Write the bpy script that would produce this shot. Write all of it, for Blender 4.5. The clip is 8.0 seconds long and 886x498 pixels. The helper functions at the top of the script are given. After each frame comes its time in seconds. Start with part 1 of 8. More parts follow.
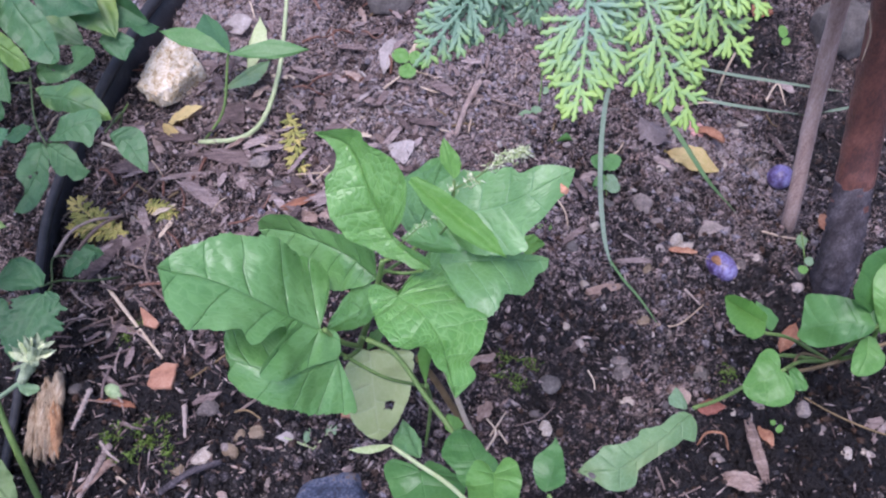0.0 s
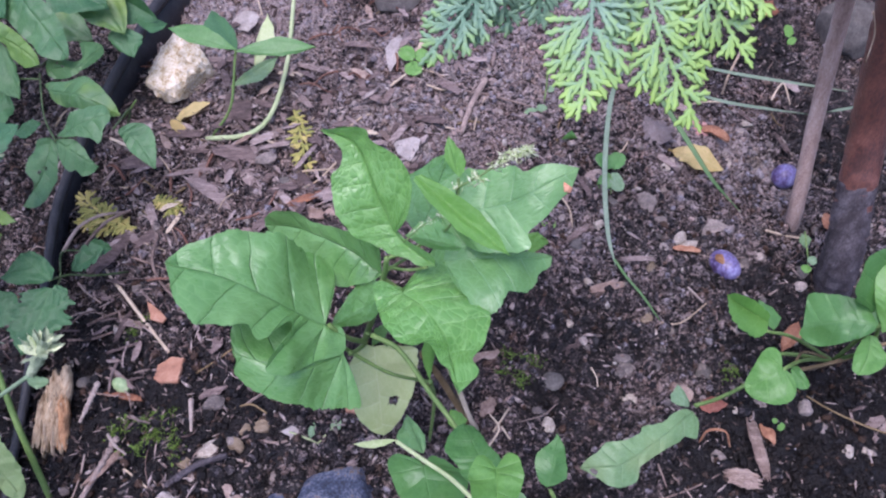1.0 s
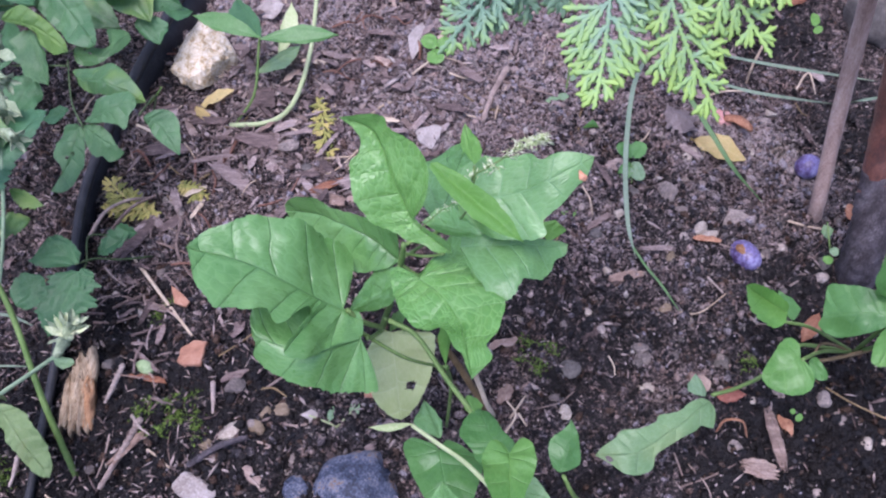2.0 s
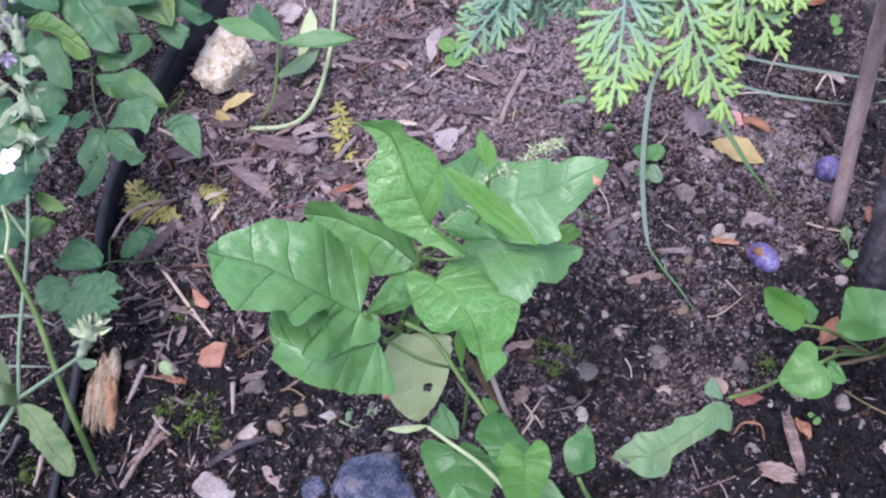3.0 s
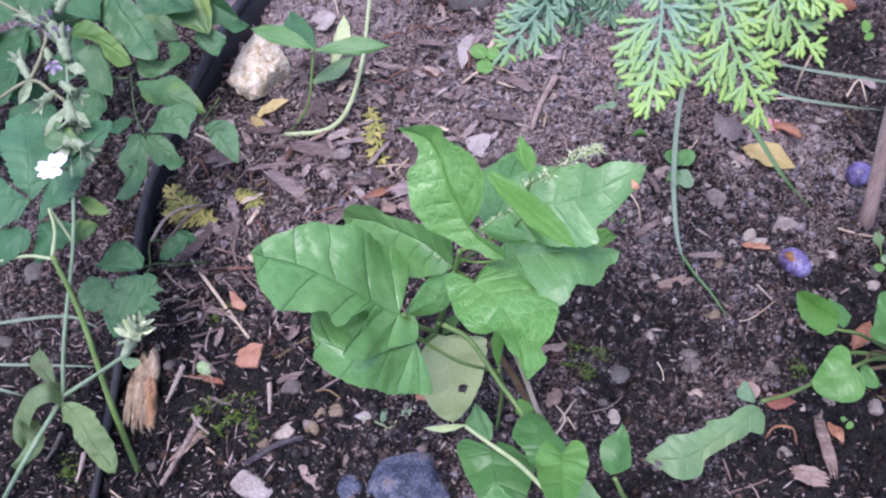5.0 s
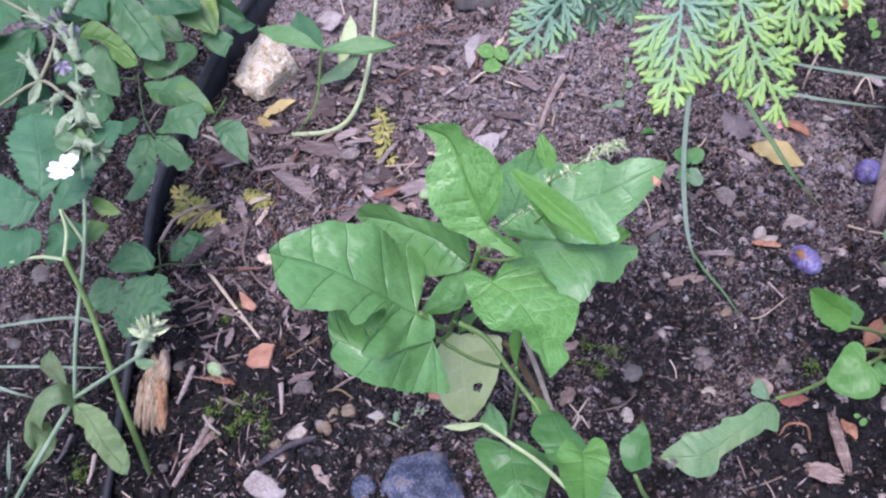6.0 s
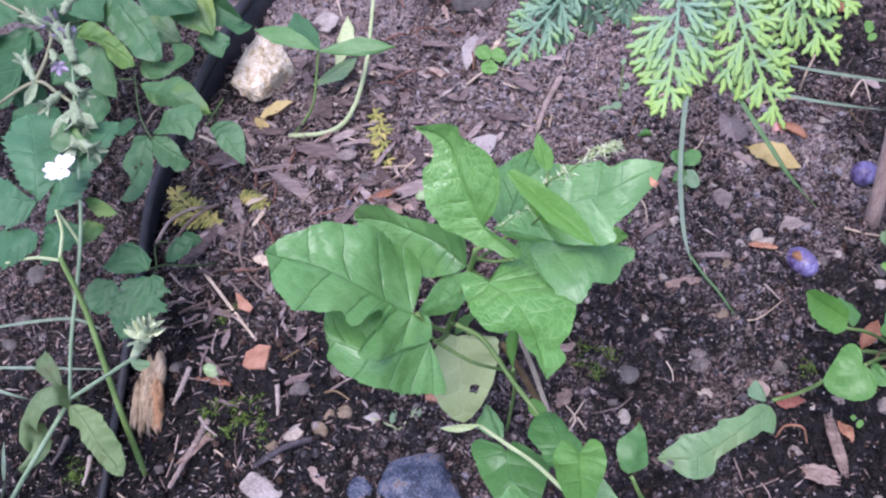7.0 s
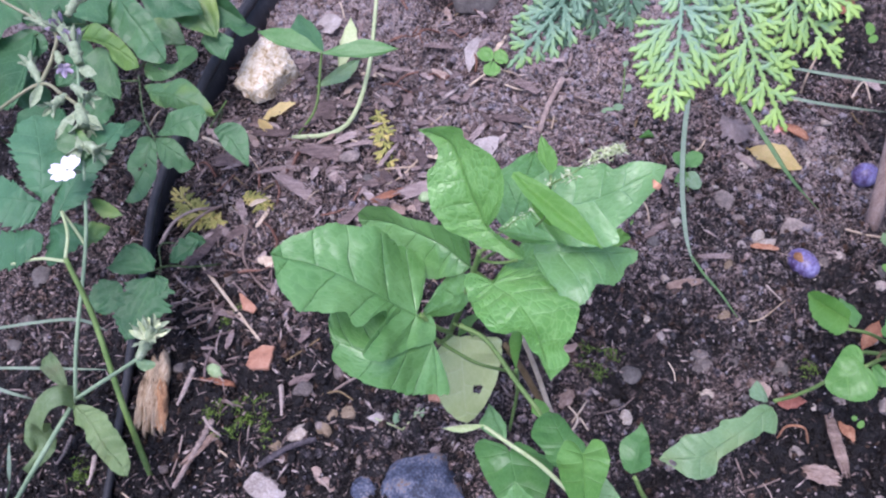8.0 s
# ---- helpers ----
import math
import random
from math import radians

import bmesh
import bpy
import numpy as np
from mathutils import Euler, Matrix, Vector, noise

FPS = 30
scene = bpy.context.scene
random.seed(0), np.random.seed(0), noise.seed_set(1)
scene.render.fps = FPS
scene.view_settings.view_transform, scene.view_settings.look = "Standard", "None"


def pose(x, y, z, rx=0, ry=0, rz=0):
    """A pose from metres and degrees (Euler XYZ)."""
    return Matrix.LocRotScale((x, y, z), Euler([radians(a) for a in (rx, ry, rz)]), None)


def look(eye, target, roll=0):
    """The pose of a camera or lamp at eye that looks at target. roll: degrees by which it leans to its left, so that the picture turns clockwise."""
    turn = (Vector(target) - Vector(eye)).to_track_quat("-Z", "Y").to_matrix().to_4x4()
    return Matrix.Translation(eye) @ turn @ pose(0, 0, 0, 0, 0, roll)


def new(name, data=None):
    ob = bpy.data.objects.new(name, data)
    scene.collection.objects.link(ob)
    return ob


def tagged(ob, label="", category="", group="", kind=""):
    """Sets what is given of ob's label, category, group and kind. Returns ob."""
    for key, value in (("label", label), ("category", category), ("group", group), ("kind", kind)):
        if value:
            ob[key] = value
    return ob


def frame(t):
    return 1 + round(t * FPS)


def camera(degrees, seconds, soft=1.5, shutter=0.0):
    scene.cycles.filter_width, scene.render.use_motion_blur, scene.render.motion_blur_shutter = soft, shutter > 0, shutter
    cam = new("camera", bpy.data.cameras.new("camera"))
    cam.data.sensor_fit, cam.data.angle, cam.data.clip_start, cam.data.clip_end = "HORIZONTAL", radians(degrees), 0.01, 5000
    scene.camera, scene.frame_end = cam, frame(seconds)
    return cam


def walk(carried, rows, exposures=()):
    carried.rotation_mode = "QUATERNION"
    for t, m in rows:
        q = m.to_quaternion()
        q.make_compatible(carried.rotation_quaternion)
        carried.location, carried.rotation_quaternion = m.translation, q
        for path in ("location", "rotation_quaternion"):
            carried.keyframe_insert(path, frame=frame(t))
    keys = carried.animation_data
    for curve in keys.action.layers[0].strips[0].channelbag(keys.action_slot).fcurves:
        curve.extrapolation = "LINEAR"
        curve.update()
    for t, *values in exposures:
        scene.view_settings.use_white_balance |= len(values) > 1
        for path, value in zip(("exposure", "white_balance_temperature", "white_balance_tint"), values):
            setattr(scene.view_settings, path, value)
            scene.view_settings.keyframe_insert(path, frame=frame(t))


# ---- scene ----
# ================= camera =================
cam = camera(54.9, 8.0, soft=2.2)
PATH = [
    (0, (0.097, -0.387, 0.736), (0.022, 0.765, -0.897), -3.2),
    (0.5, (0.096, -0.388, 0.739), (0.017, 0.757, -0.899), -3.2),
    (1, (0.098, -0.39, 0.741), (0.01, 0.755, -0.896), -3.4),
    (1.5, (0.101, -0.393, 0.743), (-0.016, 0.73, -0.908), -4.3),
    (3, (0.107, -0.395, 0.75), (-0.086, 0.724, -0.896), -7.3),
    (3.5, (0.105, -0.398, 0.755), (-0.107, 0.724, -0.887), -7.9),
    (4, (0.101, -0.4, 0.757), (-0.128, 0.725, -0.88), -8.5),
    (4.5, (0.101, -0.402, 0.76), (-0.145, 0.723, -0.875), -9.1),
    (6, (0.082, -0.407, 0.759), (-0.153, 0.723, -0.874), -9.0),
    (6.5, (0.081, -0.407, 0.758), (-0.154, 0.725, -0.873), -9.0),
    (7, (0.082, -0.407, 0.758), (-0.146, 0.728, -0.874), -8.6),
    (7.5, (0.081, -0.408, 0.761), (-0.147, 0.728, -0.87), -8.8),
    (8, (0.08, -0.409, 0.762), (-0.149, 0.726, -0.868), -8.6),
]
walk(cam, [(t, look(eye, target, roll)) for t, eye, target, roll in PATH], [(0, 0.86, 5700, 28), (1.5, 0.89, 5700, 28), (3, 0.96, 5700, 28), (8, 0.98, 5700, 28)])

# ================= light: bright open shade under a pale sky =================
world = bpy.data.worlds.new("sky")
scene.world = world
world.use_nodes = True
wn = world.node_tree.nodes
sky = wn.new("ShaderNodeTexSky")
sky.sky_type, sky.sun_disc = "NISHITA", False
sky.sun_elevation, sky.sun_rotation = radians(76), radians(215)
sky.air_density, sky.dust_density = 1.0, 3.0
wn["Background"].inputs["Strength"].default_value = 0.15
world.node_tree.links.new(sky.outputs[0], wn["Background"].inputs["Color"])
lamp = bpy.data.lights.new("sun", "SUN")
lamp.energy, lamp.angle, lamp.color = 1.5, radians(38), (1.0, 0.96, 0.9)
sun = new("sun", lamp)
sun.matrix_world = look((-0.25, -0.35, 1.8), (0, 0, 0))


# ================= materials =================
def tree(name):
    m = bpy.data.materials.new(name)
    m.use_nodes = True
    n, l = m.node_tree.nodes, m.node_tree.links
    return m, n, l, n["Principled BSDF"]


def ramp(n, stops):
    r = n.new("ShaderNodeValToRGB")
    e = r.color_ramp.elements
    while len(e) < len(stops):
        e.new(0.5)
    for el, (p, c) in zip(e, stops):
        el.position, el.color = p, (*c, 1)
    return r


def calc(n, l, op, a, b=None, c=None):
    k = n.new("ShaderNodeMath")
    k.operation = op
    for i, v in enumerate((a, b, c)):
        if v is None:
            continue
        if isinstance(v, (int, float)):
            k.inputs[i].default_value = v
        else:
            l.new(v, k.inputs[i])
    return k.outputs[0]


def noise_tex(n, l, scale, detail=4, rough=0.6, coord=None):
    k = n.new("ShaderNodeTexNoise")
    k.inputs["Scale"].default_value, k.inputs["Detail"].default_value = scale, detail
    k.inputs["Roughness"].default_value = rough
    if coord is not None:
        l.new(coord, k.inputs["Vector"])
    return k.outputs["Fac"]


def mix_rgb(n, l, fac, a, b, mode="MIX"):
    k = n.new("ShaderNodeMix")
    k.data_type, k.blend_type = "RGBA", mode
    for sock, v in ((k.inputs[0], fac), (k.inputs[6], a), (k.inputs[7], b)):
        if isinstance(v, (int, float)):
            sock.default_value = v
        elif isinstance(v, tuple):
            sock.default_value = (*v, 1)
        else:
            l.new(v, sock)
    return k.outputs[2]


def bump(n, l, bsdf, height, strength=0.3, distance=0.002):
    k = n.new("ShaderNodeBump")
    k.inputs["Strength"].default_value, k.inputs["Distance"].default_value = strength, distance
    l.new(height, k.inputs["Height"])
    l.new(k.outputs[0], bsdf.inputs["Normal"])


def rough_stuff(name, stops, scale=60, fine=600, rough=0.85, relief=0.5, vary=None, tint=0.35, spec=0.3, stretch=None):
    """A mineral, bark or litter surface: broad patches, fine grain, relief; vary: 'object' or 'island'."""
    m, n, l, p = tree(name)
    tc = n.new("ShaderNodeTexCoord")
    co = tc.outputs["Object"]
    if stretch:
        mp = n.new("ShaderNodeMapping")
        mp.inputs["Scale"].default_value = stretch
        l.new(co, mp.inputs["Vector"])
        co = mp.outputs[0]
    a = noise_tex(n, l, scale, 5, 0.65, co)
    b = noise_tex(n, l, fine, 3, 0.6, co)
    f = calc(n, l, "MULTIPLY_ADD", b, 0.8, calc(n, l, "MULTIPLY_ADD", a, 1.2, -0.5))
    if vary:
        src = n.new("ShaderNodeObjectInfo").outputs["Random"] if vary == "object" else n.new("ShaderNodeNewGeometry").outputs["Random Per Island"]
        f = calc(n, l, "ADD", f, calc(n, l, "MULTIPLY_ADD", src, 2 * tint, -tint))
    r = ramp(n, stops)
    l.new(f, r.inputs[0])
    l.new(r.outputs[0], p.inputs["Base Color"])
    p.inputs["Roughness"].default_value = rough
    p.inputs["Specular IOR Level"].default_value = spec
    if relief:
        bump(n, l, p, f, relief, 0.0015)
    return m


def grains(n, l, co, scale):
    """A random value for each small grain, and its rounded height."""
    vor = n.new("ShaderNodeTexVoronoi")
    vor.inputs["Scale"].default_value = scale
    l.new(co, vor.inputs["Vector"])
    sep = n.new("ShaderNodeSeparateXYZ")
    l.new(vor.outputs["Color"], sep.inputs[0])
    return sep.outputs[0], calc(n, l, "SUBTRACT", 1.0, vor.outputs["Distance"])


def soil_mat(name="soil", island=False):
    """Garden soil: damp black and drier mauve-brown patches, painted shade at set spots, mixed grains of dark earth,
    sand and pale grit.
    """
    m, n, l, p = tree(name)
    co = n.new("ShaderNodeTexCoord").outputs["Object"]
    damp = noise_tex(n, l, 5.5, 3, 0.55, co)
    sep = n.new("ShaderNodeSeparateXYZ")
    l.new(co, sep.inputs[0])
    a = noise_tex(n, l, 70, 5, 0.7, co)
    g1, h1 = grains(n, l, co, 420)
    g2, h2 = grains(n, l, co, 900)
    bed = n.new("ShaderNodeVectorMath")
    bed.operation = "LENGTH"
    l.new(co, bed.inputs[0])
    inside = n.new("ShaderNodeMapRange")
    inside.interpolation_type = "SMOOTHSTEP"
    inside.inputs["From Min"].default_value, inside.inputs["From Max"].default_value = 0.85, 1.5
    inside.inputs["To Min"].default_value, inside.inputs["To Max"].default_value = 1.0, 0.0
    l.new(bed.outputs["Value"], inside.inputs[0])
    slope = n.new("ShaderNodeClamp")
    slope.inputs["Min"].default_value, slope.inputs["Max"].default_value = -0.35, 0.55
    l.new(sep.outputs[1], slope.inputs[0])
    # dry sets the soil's tone, which also lightens towards the back
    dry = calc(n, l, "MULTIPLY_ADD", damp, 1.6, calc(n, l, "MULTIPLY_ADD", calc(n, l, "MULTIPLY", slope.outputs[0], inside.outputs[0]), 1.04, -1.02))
    # spots darken the soil for damp and painted shade under plants; one lightens it
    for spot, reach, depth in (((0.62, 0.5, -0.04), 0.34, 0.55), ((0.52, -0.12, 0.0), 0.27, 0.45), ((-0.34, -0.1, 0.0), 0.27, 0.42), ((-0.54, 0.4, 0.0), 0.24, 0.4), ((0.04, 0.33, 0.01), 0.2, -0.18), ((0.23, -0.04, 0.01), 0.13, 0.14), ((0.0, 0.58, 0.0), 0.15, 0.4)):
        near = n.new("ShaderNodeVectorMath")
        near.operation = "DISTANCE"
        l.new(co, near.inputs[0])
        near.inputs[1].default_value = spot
        damp_and_shade = n.new("ShaderNodeMapRange")
        damp_and_shade.interpolation_type = "SMOOTHSTEP"
        damp_and_shade.inputs["From Min"].default_value, damp_and_shade.inputs["From Max"].default_value = 0.3 * reach, 1.2 * reach
        damp_and_shade.inputs["To Min"].default_value, damp_and_shade.inputs["To Max"].default_value = -depth, 0.0
        l.new(calc(n, l, "ADD", near.outputs["Value"], calc(n, l, "MULTIPLY_ADD", damp, 0.2, -0.1)), damp_and_shade.inputs[0])
        dry = calc(n, l, "ADD", dry, damp_and_shade.outputs[0])
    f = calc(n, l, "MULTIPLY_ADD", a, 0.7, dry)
    f = calc(n, l, "ADD", f, calc(n, l, "MULTIPLY_ADD", g1, 0.56, -0.12))
    f = calc(n, l, "ADD", f, calc(n, l, "MULTIPLY_ADD", g2, 0.36, -0.19))
    if island:
        own = n.new("ShaderNodeNewGeometry").outputs["Random Per Island"]
        f = calc(n, l, "ADD", f, calc(n, l, "MULTIPLY_ADD", own, 0.85, -0.38))
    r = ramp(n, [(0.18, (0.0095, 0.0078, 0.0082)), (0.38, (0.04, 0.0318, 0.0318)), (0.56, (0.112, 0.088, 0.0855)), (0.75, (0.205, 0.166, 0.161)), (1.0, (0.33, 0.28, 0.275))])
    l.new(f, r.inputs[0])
    iron = n.new("ShaderNodeClamp")
    l.new(calc(n, l, "MULTIPLY_ADD", noise_tex(n, l, 13, 4, 0.6, co), 3.2, -1.6), iron.inputs[0])
    brown = mix_rgb(n, l, calc(n, l, "MULTIPLY", iron.outputs[0], 0.6), r.outputs[0], (1.0, 0.74, 0.6), "MULTIPLY")
    pale = calc(n, l, "GREATER_THAN", g1, 0.99)
    c = mix_rgb(n, l, pale, brown, (0.3, 0.25, 0.24))
    if island:
        rust = calc(n, l, "GREATER_THAN", calc(n, l, "FRACT", calc(n, l, "MULTIPLY", own, 37.3)), 0.9)
        c = mix_rgb(n, l, calc(n, l, "MULTIPLY", rust, 0.4), c, (0.12, 0.07, 0.045))
        hue = n.new("ShaderNodeValToRGB")
        for el, (q, tone) in zip([*hue.color_ramp.elements, hue.color_ramp.elements.new(0.35), hue.color_ramp.elements.new(0.7)], ((0.0, (0.85, 0.95, 1.12)), (1.0, (1.1, 1.0, 0.72)), (0.35, (1.0, 1.0, 1.0)), (0.7, (1.05, 0.95, 0.88)))):
            el.position, el.color = q, (*tone, 1)
        l.new(calc(n, l, "FRACT", calc(n, l, "MULTIPLY", own, 91.7)), hue.inputs[0])
        c = mix_rgb(n, l, 1.0, c, hue.outputs[0], "MULTIPLY")
    olive = n.new("ShaderNodeClamp")
    l.new(calc(n, l, "MULTIPLY_ADD", noise_tex(n, l, 21, 3, 0.6, co), 4.0, -2.35), olive.inputs[0])
    c = mix_rgb(n, l, calc(n, l, "MULTIPLY", olive.outputs[0], 0.55), c, (0.9, 0.95, 0.6), "MULTIPLY")
    l.new(c, p.inputs["Base Color"])
    moist = n.new("ShaderNodeMapRange")
    moist.inputs["From Min"].default_value, moist.inputs["From Max"].default_value = -0.35, 0.0
    moist.inputs["To Min"].default_value, moist.inputs["To Max"].default_value = 0.55, 0.94
    l.new(dry, moist.inputs[0])
    l.new(moist.outputs[0], p.inputs["Roughness"])
    p.inputs["Specular IOR Level"].default_value = 0.28
    bump(n, l, p, calc(n, l, "ADD", calc(n, l, "MULTIPLY", h1, 0.7), calc(n, l, "ADD", calc(n, l, "MULTIPLY", h2, 0.3), a)), 1.0, 0.0025)
    return m


def leaf_mat(name, deep, light, vein, veins=4.6, slant=1.5, rough=0.42, through_light=0.28, vary=0.12, quilt=0.35, yellow=None, spec=0.66, blister=0.18, ribs=0.6, mesh_net=0.27):
    """A thin green leaf: paler veins along its own length and side ribs, blotches, fine blistering, light through it."""
    m, n, l, p = tree(name)
    uv = n.new("ShaderNodeUVMap").outputs[0]
    sep = n.new("ShaderNodeSeparateXYZ")
    l.new(uv, sep.inputs[0])
    co = n.new("ShaderNodeTexCoord").outputs["Object"]
    wob = noise_tex(n, l, 45, 2, 0.5, co)
    s = calc(n, l, "ABSOLUTE", calc(n, l, "MULTIPLY_ADD", sep.outputs[1], 2.0, -1.0))
    ph = calc(n, l, "SUBTRACT", calc(n, l, "MULTIPLY", sep.outputs[0], veins), calc(n, l, "MULTIPLY", s, slant))
    ph = calc(n, l, "ADD", ph, calc(n, l, "MULTIPLY_ADD", wob, 0.24, -0.12))
    d = calc(n, l, "ABSOLUTE", calc(n, l, "SUBTRACT", calc(n, l, "FRACT", ph), 0.5))
    rib = calc(n, l, "SMOOTH_MIN", calc(n, l, "MULTIPLY", d, calc(n, l, "MULTIPLY_ADD", s, 26.0, 18.0)), 1.0, 0.1)
    mid = calc(n, l, "MINIMUM", calc(n, l, "MULTIPLY", s, 30.0), 1.0)
    line = calc(n, l, "SUBTRACT", 1.0, calc(n, l, "MULTIPLY", rib, mid))
    vor = n.new("ShaderNodeTexVoronoi")
    vor.feature = "DISTANCE_TO_EDGE"
    vor.inputs["Scale"].default_value = 150
    warp = n.new("ShaderNodeVectorMath")
    warp.operation = "MULTIPLY_ADD"
    nz = n.new("ShaderNodeTexNoise")
    nz.inputs["Scale"].default_value = 90
    l.new(co, nz.inputs["Vector"])
    l.new(nz.outputs["Color"], warp.inputs[0])
    warp.inputs[1].default_value = (0.012, 0.012, 0.012)
    l.new(co, warp.inputs[2])
    rnd = n.new("ShaderNodeObjectInfo").outputs["Random"]
    half = calc(n, l, "MULTIPLY_ADD", rnd, 40.0, calc(n, l, "MULTIPLY", calc(n, l, "SIGN", calc(n, l, "SUBTRACT", sep.outputs[1], 0.5)), 3.0))
    if slant == 0.0 and veins:
        # the fine net follows the side veins
        lay = n.new("ShaderNodeCombineXYZ")
        l.new(calc(n, l, "MULTIPLY", ph, 3.0), lay.inputs[0])
        l.new(calc(n, l, "MULTIPLY_ADD", s, 7.0, calc(n, l, "MULTIPLY", wob, 1.6)), lay.inputs[1])
        l.new(half, lay.inputs[2])
        l.new(lay.outputs[0], vor.inputs["Vector"])
        vor.inputs["Scale"].default_value = 1.0
    else:
        l.new(warp.outputs[0], vor.inputs["Vector"])
    cell = calc(n, l, "SMOOTH_MIN", calc(n, l, "MULTIPLY", vor.outputs["Distance"], 3.0), 1.0, 0.4)
    net = calc(n, l, "SUBTRACT", 1.0, calc(n, l, "MINIMUM", calc(n, l, "MULTIPLY", vor.outputs["Distance"], 12.0), 1.0))
    blot = noise_tex(n, l, 22, 4, 0.6, co)
    f = calc(n, l, "ADD", blot, calc(n, l, "MULTIPLY_ADD", rnd, 2 * vary, -vary))
    r = ramp(n, [(0.25, deep), (0.75, light)])
    l.new(f, r.inputs[0])
    c = mix_rgb(n, l, calc(n, l, "MULTIPLY", line, ribs), mix_rgb(n, l, calc(n, l, "MULTIPLY", net, mesh_net), r.outputs[0], (light[0] * 1.7, light[1] * 1.35, light[2] * 1.9)), vein)
    if yellow:
        y = calc(n, l, "MULTIPLY_ADD", noise_tex(n, l, 16, 3, 0.6, co), 3.0, -1.55)
        k = n.new("ShaderNodeClamp")
        l.new(y, k.inputs[0])
        c = mix_rgb(n, l, k.outputs[0], c, yellow)
    l.new(c, p.inputs["Base Color"])
    grain = noise_tex(n, l, 300, 3, 0.6, co)
    l.new(calc(n, l, "MULTIPLY_ADD", grain, 0.25, rough - 0.12), p.inputs["Roughness"])
    p.inputs["Specular IOR Level"].default_value = spec
    comb = n.new("ShaderNodeCombineXYZ")
    l.new(calc(n, l, "MULTIPLY", ph, 1.9), comb.inputs[0])
    l.new(calc(n, l, "MULTIPLY", s, 3.4), comb.inputs[1])
    l.new(half, comb.inputs[2])
    pucker = noise_tex(n, l, 1.6, 3, 0.55, comb.outputs[0])
    h = calc(n, l, "ADD", calc(n, l, "MULTIPLY_ADD", cell, blister, calc(n, l, "MULTIPLY", pucker, 0.3)), calc(n, l, "MULTIPLY", calc(n, l, "MULTIPLY", rib, mid), 0.45))
    bump(n, l, p, h, quilt, 0.002)
    t = n.new("ShaderNodeBsdfTranslucent")
    l.new(mix_rgb(n, l, 0.5, c, (light[0] * 1.6, light[1] * 1.3, light[2] * 0.5)), t.inputs["Color"])
    mx = n.new("ShaderNodeMixShader")
    mx.inputs[0].default_value = through_light
    l.new(p.outputs[0], mx.inputs[1])
    l.new(t.outputs[0], mx.inputs[2])
    l.new(mx.outputs[0], n["Material Output"].inputs["Surface"])
    return m


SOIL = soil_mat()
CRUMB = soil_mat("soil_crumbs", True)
GRAVEL = rough_stuff("gravel", [(0.1, (0.036, 0.033, 0.036)), (0.4, (0.08, 0.066, 0.058)), (0.65, (0.13, 0.112, 0.112)), (0.85, (0.2, 0.165, 0.13)), (1.0, (0.34, 0.31, 0.29))], 90, 900, 0.85, 0.5, "island", 0.5)
PEBBLE = rough_stuff("pebble_stone", [(0.1, (0.07, 0.058, 0.054)), (0.45, (0.17, 0.14, 0.127)), (0.75, (0.31, 0.255, 0.225)), (1.0, (0.46, 0.4, 0.355))], 70, 600, 0.8, 0.7, "object", 0.28)
QUARTZ = rough_stuff("quartz_rock", [(0.08, (0.1, 0.065, 0.04)), (0.27, (0.34, 0.24, 0.13)), (0.42, (0.5, 0.41, 0.28)), (0.68, (0.66, 0.6, 0.5)), (0.9, (0.78, 0.75, 0.7))], 85, 330, 0.75, 1.0)
GREYROCK = rough_stuff("grey_rock", [(0.1, (0.045, 0.039, 0.035)), (0.45, (0.1, 0.088, 0.081)), (0.8, (0.165, 0.148, 0.136)), (1.0, (0.27, 0.245, 0.22))], 45, 400, 0.85, 0.7)
BLUEROCK = rough_stuff("blue_grey_rock", [(0.2, (0.016, 0.018, 0.025)), (0.4, (0.036, 0.044, 0.072)), (0.54, (0.085, 0.098, 0.145)), (0.62, (0.17, 0.17, 0.195)), (0.69, (0.14, 0.085, 0.055))], 55, 500, 0.55, 0.9)
WHITESTONE = rough_stuff("white_stone", [(0.1, (0.15, 0.115, 0.09)), (0.5, (0.36, 0.305, 0.255)), (0.9, (0.6, 0.54, 0.47))], 75, 600, 0.75, 0.6)
TANSTONE = rough_stuff("tan_stone", [(0.1, (0.1, 0.075, 0.06)), (0.4, (0.24, 0.2, 0.175)), (0.7, (0.36, 0.32, 0.3)), (0.95, (0.5, 0.46, 0.43))], 60, 500, 0.6, 0.6)
OCHRE = rough_stuff("ochre_stone", [(0.1, (0.1, 0.07, 0.04)), (0.5, (0.2, 0.15, 0.1)), (0.9, (0.36, 0.29, 0.22))], 70, 500, 0.75, 0.6)
TERRACOTTA = rough_stuff("terracotta", [(0.1, (0.18, 0.085, 0.055)), (0.5, (0.33, 0.165, 0.105)), (0.9, (0.45, 0.27, 0.19))], 60, 600, 0.9, 0.5)
BARK = rough_stuff("bark_chips", [(0.05, (0.055, 0.04, 0.037)), (0.4, (0.155, 0.112, 0.104)), (0.7, (0.265, 0.203, 0.186)), (1.0, (0.41, 0.335, 0.315))], 60, 420, 0.92, 1.0, "object", 0.36, 0.2, (1, 4, 4))
LITTER = rough_stuff("dry_litter", [(0.05, (0.06, 0.04, 0.036)), (0.4, (0.15, 0.11, 0.1)), (0.7, (0.26, 0.2, 0.18)), (1.0, (0.4, 0.33, 0.3))], 120, 700, 0.92, 0.5, "island", 0.5, 0.2)
